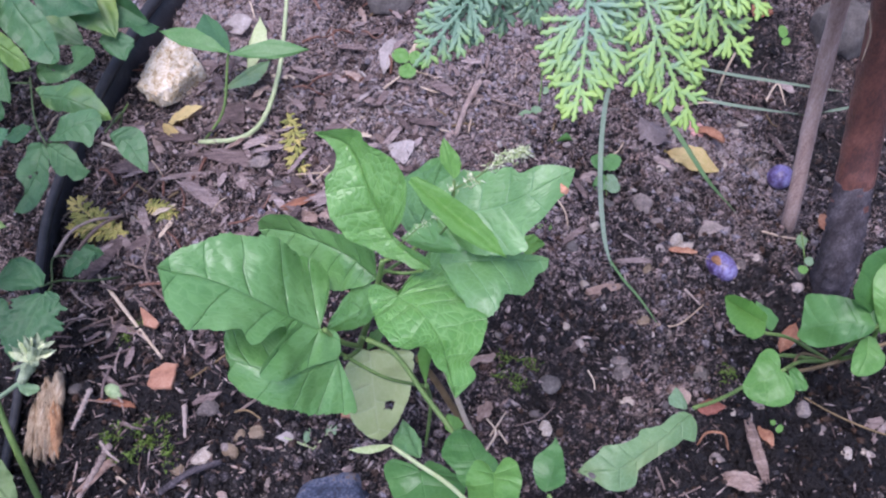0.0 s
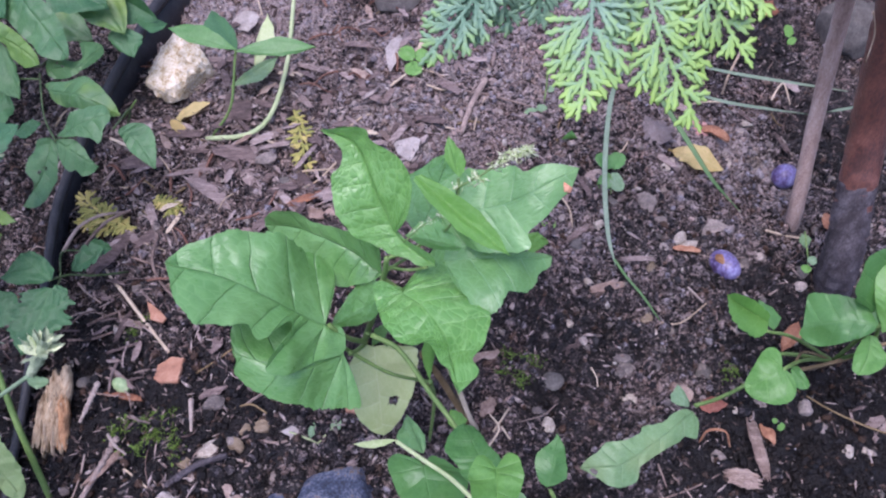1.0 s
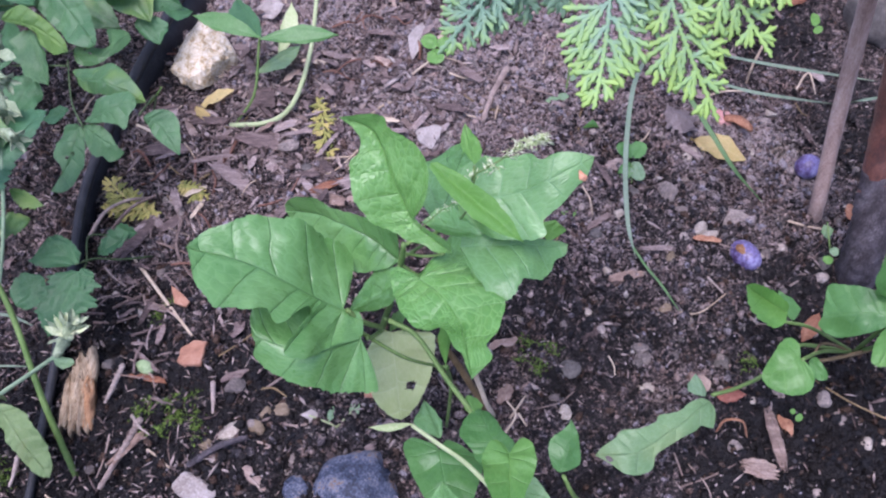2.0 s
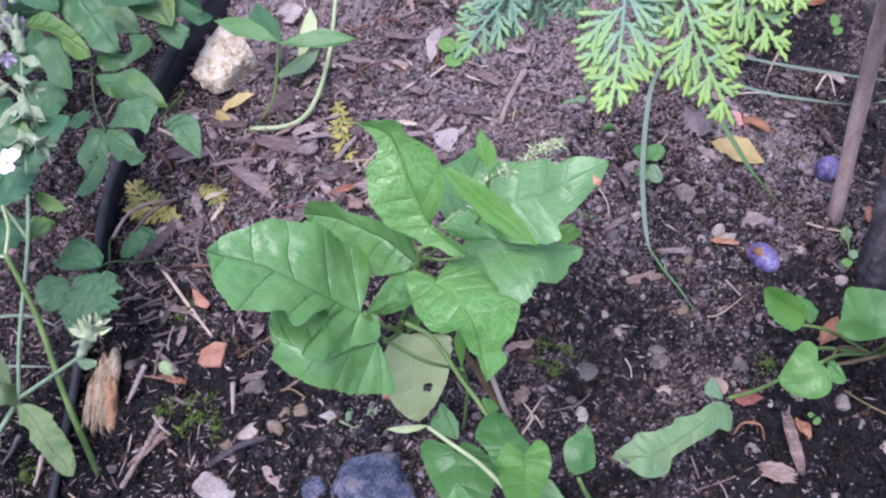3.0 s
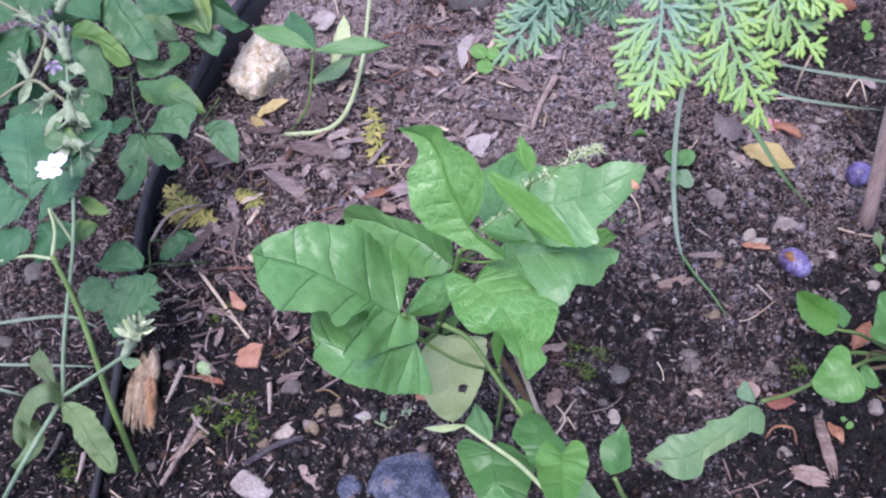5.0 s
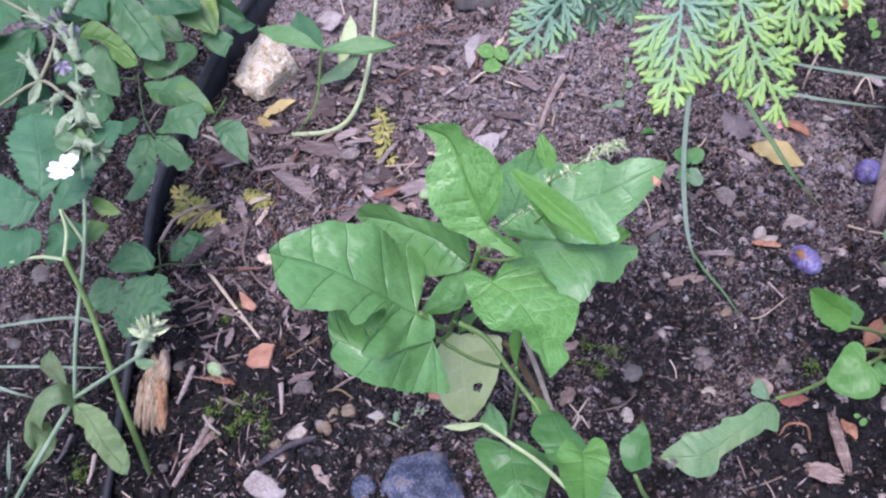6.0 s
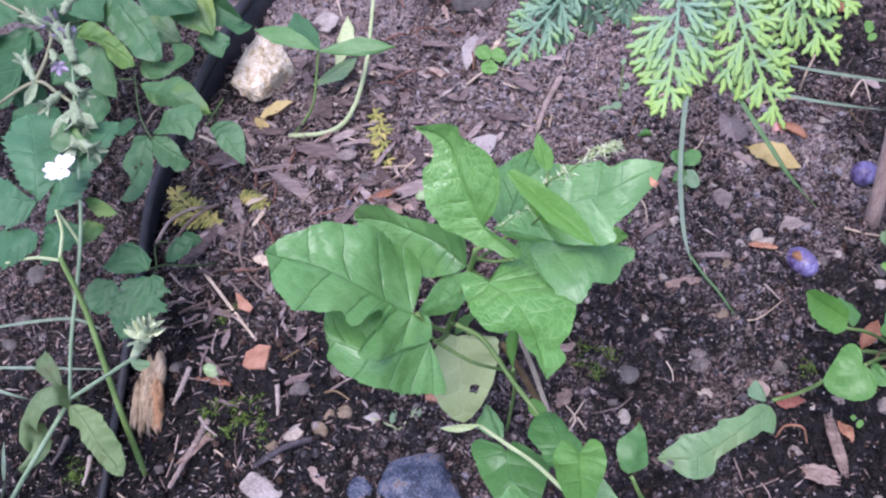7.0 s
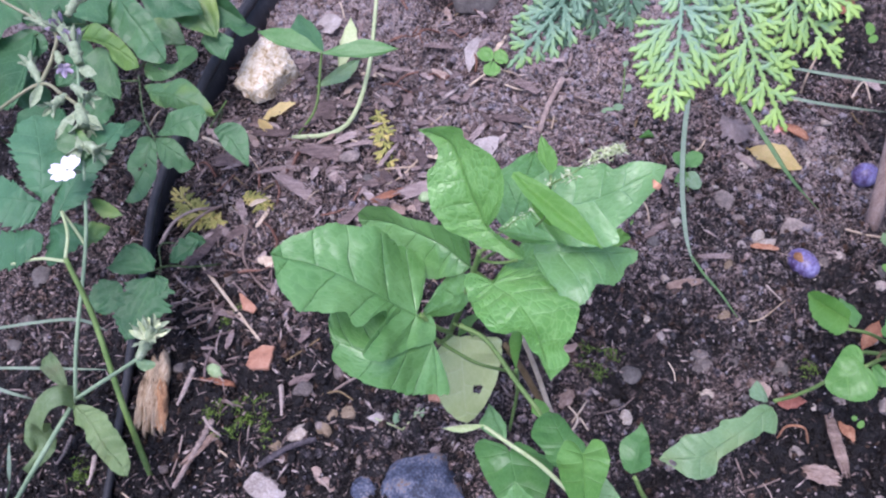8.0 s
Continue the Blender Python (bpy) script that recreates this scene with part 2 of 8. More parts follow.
TWIG = rough_stuff("twig_wood", [(0.1, (0.09, 0.06, 0.05)), (0.5, (0.19, 0.14, 0.12)), (0.9, (0.36, 0.28, 0.24))], 60, 500, 0.9, 0.6, "object", 0.25)
STRAW = rough_stuff("straw", [(0.2, (0.3, 0.22, 0.15)), (0.8, (0.55, 0.45, 0.34))], 60, 500, 0.8, 0.3, "object", 0.2)
WOOD = rough_stuff("rotten_wood", [(0.05, (0.1, 0.06, 0.04)), (0.3, (0.26, 0.18, 0.11)), (0.55, (0.42, 0.325, 0.22)), (0.9, (0.56, 0.47, 0.35))], 70, 300, 0.9, 1.0, stretch=(3, 0.6, 2))
CANE = rough_stuff("grey_cane", [(0.2, (0.2, 0.13, 0.11)), (0.5, (0.37, 0.27, 0.235)), (0.8, (0.54, 0.45, 0.41))], 16, 350, 0.7, 0.5, stretch=(3, 3, 0.5))
TRUNK = rough_stuff("red_brown_bark", [(0.15, (0.045, 0.026, 0.027)), (0.38, (0.1, 0.046, 0.04)), (0.58, (0.17, 0.07, 0.053)), (0.8, (0.24, 0.115, 0.092)), (1.0, (0.38, 0.28, 0.25))], 42, 420, 0.32, 0.6, stretch=(1.5, 1.5, 0.5), spec=0.6)
FRUITSKIN = rough_stuff("pink_fruit_skin", [(0.1, (0.36, 0.13, 0.12)), (0.6, (0.55, 0.3, 0.27)), (0.9, (0.62, 0.42, 0.36))], 60, 400, 0.5, 0.4)
BLACKPLASTIC = rough_stuff("black_plastic", [(0.2, (0.012, 0.012, 0.014)), (0.6, (0.028, 0.028, 0.032)), (0.95, (0.09, 0.085, 0.085))], 40, 500, 0.5, 0.25, spec=0.4)
MOSS = rough_stuff("moss", [(0.2, (0.05, 0.085, 0.014)), (0.8, (0.16, 0.25, 0.05))], 200, 900, 0.9, 0.6, "island", 0.3)
DRYLEAF = rough_stuff("dry_leaf", [(0.05, (0.12, 0.075, 0.055)), (0.5, (0.25, 0.175, 0.14)), (0.95, (0.42, 0.33, 0.275))], 80, 500, 0.85, 0.7, "object", 0.2)
ORANGELEAF = rough_stuff("orange_leaf", [(0.1, (0.14, 0.055, 0.035)), (0.5, (0.28, 0.125, 0.07)), (0.9, (0.44, 0.26, 0.165))], 60, 500, 0.75, 0.5, "object", 0.2)
GREYTWIG = rough_stuff("grey_dead_twig", [(0.05, (0.14, 0.1, 0.085)), (0.5, (0.32, 0.255, 0.222)), (0.95, (0.5, 0.425, 0.38))], 90, 500, 0.92, 0.9, "object", 0.2)
FADED = rough_stuff("faded_conifer", [(0.1, (0.12, 0.14, 0.035)), (0.5, (0.27, 0.26, 0.07)), (0.9, (0.44, 0.35, 0.12))], 60, 500, 0.8, 0.3, "object", 0.25)
PALELEAF = rough_stuff("pale_dry_leaf", [(0.1, (0.18, 0.15, 0.135)), (0.5, (0.31, 0.27, 0.25)), (0.9, (0.45, 0.405, 0.38))], 60, 400, 0.85, 0.7)
REDTWIG = rough_stuff("red_brown_dead_twig", [(0.1, (0.07, 0.032, 0.024)), (0.5, (0.15, 0.072, 0.052)), (0.9, (0.25, 0.145, 0.11))], 90, 500, 0.9, 0.6, "object", 0.2)
PLUMSKIN = rough_stuff("plum_skin", [(0.15, (0.03, 0.012, 0.032)), (0.4, (0.085, 0.055, 0.14)), (0.6, (0.19, 0.165, 0.33)), (0.9, (0.42, 0.41, 0.6))], 45, 260, 0.36, 0.12, spec=0.5)
PLUMFLESH = rough_stuff("plum_flesh", [(0.3, (0.16, 0.07, 0.03)), (0.8, (0.36, 0.2, 0.1))], 90, 500, 0.7, 0.5)
FRUIT = rough_stuff("green_fruit", [(0.3, (0.2, 0.3, 0.13)), (0.8, (0.38, 0.46, 0.26))], 60, 400, 0.45, 0.1)
PETAL = rough_stuff("pink_petal", [(0.1, (0.66, 0.5, 0.68)), (0.6, (0.8, 0.72, 0.82))], 80, 500, 0.6, 0.2)
PURPLE = rough_stuff("faded_purple_petal", [(0.2, (0.38, 0.27, 0.38)), (0.8, (0.68, 0.57, 0.65))], 80, 500, 0.7, 0.2)
HAIRY = rough_stuff("hairy_calyx", [(0.1, (0.15, 0.2, 0.11)), (0.5, (0.27, 0.335, 0.2)), (0.9, (0.46, 0.51, 0.37))], 160, 900, 0.9, 0.8)
FLORET = rough_stuff("pale_floret", [(0.2, (0.36, 0.46, 0.18)), (0.7, (0.72, 0.74, 0.52))], 200, 900, 0.8, 0.4, "island", 0.3)
ORANGE = rough_stuff("orange_speck", [(0.2, (0.45, 0.17, 0.08)), (0.8, (0.62, 0.36, 0.24))], 300, 900, 0.7, 0.4)
PINKBARK = rough_stuff("pink_tan_bark", [(0.08, (0.07, 0.045, 0.038)), (0.4, (0.2, 0.14, 0.115)), (0.65, (0.33, 0.245, 0.205)), (0.95, (0.48, 0.39, 0.34))], 60, 380, 0.92, 1.0, "object", 0.12, 0.2, (1, 4, 4))
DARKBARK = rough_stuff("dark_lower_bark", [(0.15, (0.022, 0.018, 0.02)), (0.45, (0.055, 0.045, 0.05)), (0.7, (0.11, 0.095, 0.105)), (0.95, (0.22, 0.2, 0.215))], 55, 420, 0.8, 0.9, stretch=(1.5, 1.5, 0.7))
ORANGEWOOD = rough_stuff("orange_rotten_wood", [(0.05, (0.12, 0.055, 0.03)), (0.35, (0.33, 0.17, 0.085)), (0.65, (0.48, 0.28, 0.15)), (0.95, (0.6, 0.42, 0.28))], 70, 300, 0.9, 1.0, stretch=(3, 0.6, 2))
GREYLEAF = rough_stuff("grey_brown_dead_leaf", [(0.1, (0.08, 0.062, 0.06)), (0.5, (0.16, 0.13, 0.127)), (0.9, (0.26, 0.22, 0.215))], 60, 500, 0.85, 0.8)
DRYSTALK = rough_stuff("whitish_dry_stalk", [(0.2, (0.36, 0.29, 0.2)), (0.8, (0.58, 0.49, 0.37))], 60, 500, 0.7, 0.3)
REDLEAF = rough_stuff("dark_red_leaf", [(0.1, (0.09, 0.028, 0.02)), (0.5, (0.2, 0.066, 0.045)), (0.9, (0.32, 0.14, 0.1))], 60, 500, 0.6, 0.5)
STEMGREEN = rough_stuff("green_stem", [(0.2, (0.09, 0.165, 0.04)), (0.8, (0.18, 0.27, 0.085))], 40, 500, 0.5, 0.2)
STEMDARK = rough_stuff("dark_green_stem", [(0.2, (0.045, 0.08, 0.028)), (0.8, (0.1, 0.15, 0.06))], 40, 500, 0.6, 0.2)
STEMOLIVE = rough_stuff("olive_downy_stem", [(0.2, (0.15, 0.16, 0.085)), (0.8, (0.29, 0.29, 0.18))], 60, 700, 0.8, 0.3)
STEMPALE = rough_stuff("pale_stem", [(0.2, (0.27, 0.34, 0.15)), (0.8, (0.43, 0.49, 0.28))], 40, 500, 0.55, 0.2)
STEMGREY = rough_stuff("downy_stem", [(0.2, (0.14, 0.22, 0.12)), (0.8, (0.26, 0.35, 0.22))], 60, 700, 0.8, 0.3)
STEMBROWN = rough_stuff("brown_stem", [(0.2, (0.11, 0.075, 0.035)), (0.8, (0.24, 0.17, 0.09))], 40, 500, 0.7, 0.3)

LEAF = leaf_mat("fresh_leaf", (0.082, 0.238, 0.054), (0.195, 0.4, 0.143), (0.058, 0.172, 0.042), rough=0.35, through_light=0.33, quilt=0.75)
BROAD = leaf_mat("broad_leaf", (0.075, 0.215, 0.047), (0.165, 0.345, 0.108), (0.045, 0.15, 0.035), veins=7, slant=0.0, rough=0.31, through_light=0.18, quilt=0.65, ribs=0.4, blister=0.14, mesh_net=0.2)
PALEVEIN = leaf_mat("pale_veined_leaf", (0.086, 0.235, 0.057), (0.178, 0.37, 0.125), (0.26, 0.46, 0.23), veins=7, slant=0.0, rough=0.33, through_light=0.25, quilt=0.45, ribs=0.4, blister=0.22, mesh_net=0.25)
BULLATE = leaf_mat("blistered_leaf", (0.08, 0.235, 0.042), (0.162, 0.365, 0.088), (0.21, 0.42, 0.13), veins=9, slant=0.0, rough=0.34, through_light=0.22, quilt=0.5, ribs=0.45, blister=0.45, mesh_net=0.5)
HEART = leaf_mat("heart_leaf", (0.085, 0.245, 0.04), (0.155, 0.35, 0.078), (0.24, 0.46, 0.13), veins=5, slant=0.0, rough=0.42, through_light=0.34, quilt=0.5, ribs=0.35, blister=0.08)
DEEP = leaf_mat("deep_green_leaf", (0.052, 0.168, 0.036), (0.1, 0.255, 0.063), (0.15, 0.33, 0.1), veins=6, slant=0.0, rough=0.42, through_light=0.3, quilt=0.5, ribs=0.35, blister=0.08)
WILTED = leaf_mat("wilted_leaf", (0.12, 0.24, 0.09), (0.21, 0.36, 0.15), (0.26, 0.41, 0.2), veins=6, slant=0.0, rough=0.45, through_light=0.3, quilt=0.6, ribs=0.3, blister=0.12, yellow=(0.26, 0.34, 0.13))
LIMP = leaf_mat("limp_campion_leaf", (0.1, 0.175, 0.06), (0.19, 0.28, 0.11), (0.23, 0.31, 0.14), veins=5, slant=0.0, rough=0.5, spec=0.4, through_light=0.25, quilt=0.6, ribs=0.3, blister=0.1, yellow=(0.17, 0.15, 0.07))
SALLOW = leaf_mat("sallow_leaf", (0.43, 0.53, 0.22), (0.59, 0.68, 0.36), (0.72, 0.77, 0.5), veins=5, slant=0.0, rough=0.5, through_light=0.28, quilt=0.3, ribs=0.4, blister=0.1, mesh_net=0.12)
HOP = leaf_mat("hop_leaf", (0.034, 0.118, 0.05), (0.08, 0.205, 0.092), (0.11, 0.245, 0.11), veins=6, slant=0.0, rough=0.5, spec=0.4, through_light=0.25, quilt=0.5, ribs=0.4, blister=0.1)
TREFOIL = leaf_mat("trefoil_leaf", (0.042, 0.13, 0.045), (0.1, 0.225, 0.085), (0.14, 0.27, 0.11), veins=6, slant=0.0, rough=0.45, spec=0.5, through_light=0.25, quilt=0.5, ribs=0.35)
TURNING = leaf_mat("turning_trefoil_leaf", (0.055, 0.15, 0.05), (0.11, 0.24, 0.085), (0.15, 0.28, 0.11), veins=6, slant=0.0, rough=0.45, spec=0.5, through_light=0.28, quilt=0.5, ribs=0.35, yellow=(0.24, 0.36, 0.05))
YELLOWING = leaf_mat("yellowing_trefoil_leaf", (0.09, 0.2, 0.05), (0.16, 0.3, 0.06), (0.2, 0.36, 0.08), veins=6, slant=0.0, rough=0.48, spec=0.45, through_light=0.3, quilt=0.5, ribs=0.35, yellow=(0.3, 0.42, 0.05))
LEAF_SMOOTH = leaf_mat("smooth_leaf", (0.06, 0.19, 0.038), (0.12, 0.29, 0.08), (0.07, 0.2, 0.045), rough=0.42, through_light=0.3, quilt=0.28)
LEAF_BRIGHT = leaf_mat("young_leaf", (0.125, 0.31, 0.055), (0.18, 0.4, 0.085), (0.22, 0.44, 0.13), through_light=0.4, quilt=0.3)
LEAF_PALE = leaf_mat("yellowing_leaf", (0.38, 0.49, 0.21), (0.53, 0.62, 0.33), (0.58, 0.65, 0.38), rough=0.5, quilt=0.2)
LEAF_DARK = leaf_mat("dark_leaf", (0.026, 0.095, 0.034), (0.066, 0.172, 0.066), (0.095, 0.21, 0.08), rough=0.5, spec=0.4, veins=5, through_light=0.2)
LEAF_MIXED = leaf_mat("turning_leaf", (0.04, 0.12, 0.04), (0.08, 0.195, 0.055), (0.11, 0.24, 0.07), rough=0.5, veins=5, yellow=(0.25, 0.36, 0.05))
LEAF_YELLOW = leaf_mat("yellow_leaf", (0.44, 0.34, 0.11), (0.62, 0.52, 0.23), (0.6, 0.5, 0.26), rough=0.6, veins=5, yellow=(0.38, 0.26, 0.1))
WITHERED = leaf_mat("withered_leaf", (0.095, 0.165, 0.06), (0.21, 0.31, 0.13), (0.27, 0.36, 0.18), rough=0.48, quilt=0.7, veins=4, yellow=(0.13, 0.085, 0.05))
LEAF_GREY = leaf_mat("limp_leaf", (0.12, 0.23, 0.11), (0.2, 0.33, 0.17), (0.27, 0.39, 0.21), rough=0.5, veins=4, yellow=(0.22, 0.3, 0.08))
GRASS = leaf_mat("grass_blade", (0.16, 0.24, 0.15), (0.25, 0.34, 0.23), (0.28, 0.37, 0.26), veins=0.0, rough=0.5)

GRASS_DARK = leaf_mat("green_grass_blade", (0.07, 0.17, 0.05), (0.13, 0.25, 0.085), (0.15, 0.28, 0.1), veins=0.0, rough=0.45)


def thuja_mat():
    m, n, l, p = tree("scale_foliage")
    at = n.new("ShaderNodeAttribute")
    at.attribute_name = "young"
    co = n.new("ShaderNodeTexCoord").outputs["Object"]
    f = calc(n, l, "ADD", at.outputs["Fac"], calc(n, l, "MULTIPLY_ADD", noise_tex(n, l, 150, 3, 0.6, co), 0.5, -0.25))
    f = calc(n, l, "ADD", f, calc(n, l, "MULTIPLY_ADD", n.new("ShaderNodeNewGeometry").outputs["Random Per Island"], 0.24, -0.12))
    r = ramp(n, [(0.0, (0.1, 0.22, 0.13)), (0.35, (0.25, 0.4, 0.26)), (0.68, (0.31, 0.5, 0.17)), (1.0, (0.37, 0.56, 0.13))])
    l.new(f, r.inputs[0])
    l.new(r.outputs[0], p.inputs["Base Color"])
    p.inputs["Roughness"].default_value = 0.5
    t = n.new("ShaderNodeBsdfTranslucent")
    l.new(r.outputs[0], t.inputs["Color"])
    mx = n.new("ShaderNodeMixShader")
    mx.inputs[0].default_value = 0.25
    l.new(p.outputs[0], mx.inputs[1])
    l.new(t.outputs[0], mx.inputs[2])
    l.new(mx.outputs[0], n["Material Output"].inputs["Surface"])
    return m


THUJA = thuja_mat()


# ================= building helpers =================
V = Vector
ORIGIN = {}


def part(name, bm, material, parent, label=""):
    """Link a bmesh in world coordinates as ONE mesh object under a thing or a part."""
    o = ORIGIN[parent.name]
    bmesh.ops.translate(bm, verts=bm.verts, vec=-o)
    me = bpy.data.meshes.new(name)
    bm.to_mesh(me)
    bm.free()
    me.shade_smooth()
    me.materials.append(material)
    ob = new(name, me)
    ob.parent = parent
    ORIGIN[ob.name] = o.copy()
    if label:
        tagged(ob, label)
    return ob


def thing(name, base, label, category, group=""):
    ob = new(name)
    ob.empty_display_size = 0.02
    ob.location = V(base)
    ORIGIN[ob.name] = V(base)
    return tagged(ob, label, category, group)


def solid(name, bm, material, base, label, category, group="", kind="", smooth=True):
    """A thing that is one mesh."""
    bmesh.ops.translate(bm, verts=bm.verts, vec=-V(base))
    me = bpy.data.meshes.new(name)
    bm.to_mesh(me)
    bm.free()
    me.shade_smooth()
    if smooth is not True:
        me.set_sharp_from_angle(angle=radians(smooth))
    me.materials.append(material)
    ob = new(name, me)
    ob.location = V(base)
    ORIGIN[ob.name] = V(base)
    return tagged(ob, label, category, group, kind)


def broad(x, y):
    return 0.02 - 0.1 * (1 - math.exp(-((x - 0.05) ** 2) / 0.25 - (y - 0.1) ** 2 / 4))


def height(x, y):
    """The soil: a low ridge, hollows, clods and crumbs."""
    far = max(abs(x), abs(y - 0.15))
    keep = 1.0 if far < 0.9 else max(0.0, 1 - (far - 0.9) / 0.5)
    h = broad(x, y)
    if keep > 0:
        p = V((x, y, 0.0))
        h += keep * (0.010 * noise.noise(p * 9) + 0.008 * noise.noise(p * 27 + V((7, 3, 0))) + 0.0075 * noise.noise(p * 62) + 0.005 * noise.noise(p * 130 + V((1, 9, 0))) + 0.016 * (0.24 - abs(noise.noise(p * 30 + V((4, 2, 1))))))
    return h


def bezier(pts, n):
    """n + 1 points on a smooth curve through the given points."""
    pts = [V(p) for p in pts]
    if len(pts) == 2:
        return [pts[0].lerp(pts[1], i / n) for i in range(n + 1)]
    ext = [2 * pts[0] - pts[1]] + pts + [2 * pts[-1] - pts[-2]]
    out = []
    for i in range(n + 1):
        f = i / n * (len(pts) - 1)
        k = min(int(f), len(pts) - 2)
        t = f - k
        a, b, c, d = ext[k : k + 4]
        out.append(0.5 * (2 * b + (c - a) * t + (2 * a - 5 * b + 4 * c - d) * t * t + (3 * b - a - 3 * c + d) * t**3))
    return out


def tube(pts, r0, r1, n=16, sides=8, lumps=0.08, bm=None, flat=1.0, knots=()):
    """A tapered round rod along a curve, closed at both ends."""
    bm = bm or bmesh.new()
    line = bezier(pts, n)
    rings = []
    side = None
    seed = random.random() * 50
    for i, p in enumerate(line):
        t = (line[min(i + 1, n)] - line[max(i - 1, 0)]).normalized()
        if side is None:
            side = t.orthogonal().normalized()
        side = (side - t * side.dot(t)).normalized()
        up = t.cross(side)
        f = i / n
        r = r0 + (r1 - r0) * f
        for kf, kr in knots:
            r *= 1 + kr * math.exp(-(((f - kf) / 0.035) ** 2))
        ring = []
        for k in range(sides):
            a = 2 * math.pi * k / sides
            w = 1 + lumps * noise.noise(V((seed + f * n * 0.7, math.cos(a) * 1.5, math.sin(a) * 1.5)))
            ring.append(bm.verts.new(p + (side * math.cos(a) + up * math.sin(a) * flat) * r * w))
        rings.append(ring)
    for a, b in zip(rings, rings[1:]):
        for k in range(sides):
            bm.faces.new((a[k], a[(k + 1) % sides], b[(k + 1) % sides], b[k]))
    bm.faces.new(rings[0][::-1])
    bm.faces.new(rings[-1])
    return bm


SHAPES = {
    "hastate": [(0, 0.7), (0.12, 1), (0.3, 0.93), (0.6, 0.62), (0.85, 0.25), (1, 0)],
    "ovate": [(0, 0.12), (0.12, 0.62), (0.32, 1), (0.6, 0.8), (0.85, 0.36), (1, 0)],
    "lance": [(0, 0.1), (0.25, 0.7), (0.5, 1), (0.75, 0.7), (1, 0)],
    "blunt": [(0, 0.25), (0.2, 0.9), (0.5, 1), (0.8, 0.82), (0.93, 0.55), (1, 0.1)],
    "lobed": [(0, 0.2), (0.15, 0.85), (0.27, 0.72), (0.42, 1), (0.55, 0.72), (0.7, 0.72), (0.85, 0.42), (1, 0)],
}


def knot(table, u):
    for (a, p), (b, q) in zip(table, table[1:]):
        if u <= b:
            t = (u - a) / (b - a)
            return p + (q - p) * (t * t * (3 - 2 * t) * 0.5 + t * 0.5)
    return table[-1][1]


def blade(base, tip, left, right, shape="ovate", arch=0.0, at=0.25, veins=4.6, slant=1.5, quilt=0.012, ruffle=0.03, teeth=0.0, cup=0.0, other=None, holes=(), mid=None, nu=40, nv=24, curl=0.0):
    """One leaf: midrib from base to tip, left and right give where its two sides reach farthest (at that share of its length)."""
    base, tip, left, right = V(base), V(tip), V(left), V(right)
    length = (tip - base).length
    nrm = (tip - base).cross(left - right).normalized()
    if nrm.z < 0:
        nrm = -nrm
    ctrl = V(mid) if mid else base.lerp(tip, 0.5) + nrm * arch * length
    rib = bezier([base, ctrl, tip], nu)
    tabs = [SHAPES[q] if isinstance(q, str) else q for q in (shape, other or shape)]
    k0 = round(at * nu)
    sides = []
    axis = (tip - base).normalized()
    for p, tab in ((left, tabs[0]), (right, tabs[1])):
        s = (p - rib[k0]) / max(knot(tab, at), 0.05)
        back = axis * s.dot(axis)
        sides.append((s - back, back, tab))
    seed = V((random.random() * 90, random.random() * 90, 0))
    width = (left - right).length
    bm = bmesh.new()
    uvl = bm.loops.layers.uv.new("UVMap")
    grid, coord = [], {}
    for i in range(nu + 1):
        u = i / nu
        row = []
        for j in range(nv + 1):
            s = 2 * j / nv - 1
            perp, back, tab = sides[0] if s > 0 else sides[1]
            a = abs(s)
            w = knot(tab, u)
            w *= 1 + 0.07 * noise.noise(seed + V((u * 9, math.copysign(3, s), 0))) + 0.035 * noise.noise(seed + V((u * 30, math.copysign(3, s), 0)))
            if teeth:
                w *= 1 + teeth * (((u * 11 + 0.3 * noise.noise(seed + V((u * 5, s, 2)))) % 1.0) - 0.5) * min(1, 6 * (1 - u))
            fade = max(0.0, (1 - u) / (1 - at)) ** 1.5 if u > at else 1.0
            p = rib[i] + perp * a * w + back * a * w * fade
            ph = u * veins - a * slant
            d = abs(ph % 1.0 - 0.5)
            rise = min(d * 10, 1.0) ** 0.5 - 0.8
            z = 1.0 * quilt * width * rise * (1 - a**4) * min(1, a * 5) * min(1, 8 * u + 0.3)
            z -= quilt * width * 0.9 * math.exp(-((a / 0.07) ** 2))
            z += 1.5 * ruffle * width * noise.noise(seed + V((u * 4.5, math.copysign(1.0, s) * 2, 5))) * a * a * 1.6
            z += 0.06 * width * noise.noise(seed + V((u * 3, s * 2, 9))) + 0.012 * width * noise.noise(seed + V((u * 9, s * 6, 3)))
            z += cup * width * a * a
            p = p + nrm * z - axis * curl * length * max(0, u - 0.6) ** 2
            v = bm.verts.new(p)
            coord[v] = (u, s * 0.5 + 0.5)
            row.append(v)
        grid.append(row)
    for i in range(nu):
        for j in range(nv):
            u, s = (i + 0.5) / nu, 2 * (j + 0.5) / nv - 1
            if any(((u - hu) / hr) ** 2 + ((s - hs) / (hr * 2.0)) ** 2 < 1 + 0.4 * noise.noise(V((i, j, 4)) * 0.7) for hu, hs, hr in holes):
                continue
            q = [grid[i][j], grid[i][j + 1], grid[i + 1][j + 1], grid[i + 1][j]]
            f = bm.faces.new(q)
            for loop in f.loops:
                loop[uvl].uv = coord[loop.vert]
    bmesh.ops.remove_doubles(bm, verts=bm.verts, dist=1e-5)
    if bm.faces and sum(f.normal.z for f in bm.faces) < 0:
        bmesh.ops.reverse_faces(bm, faces=bm.faces)
    return bm


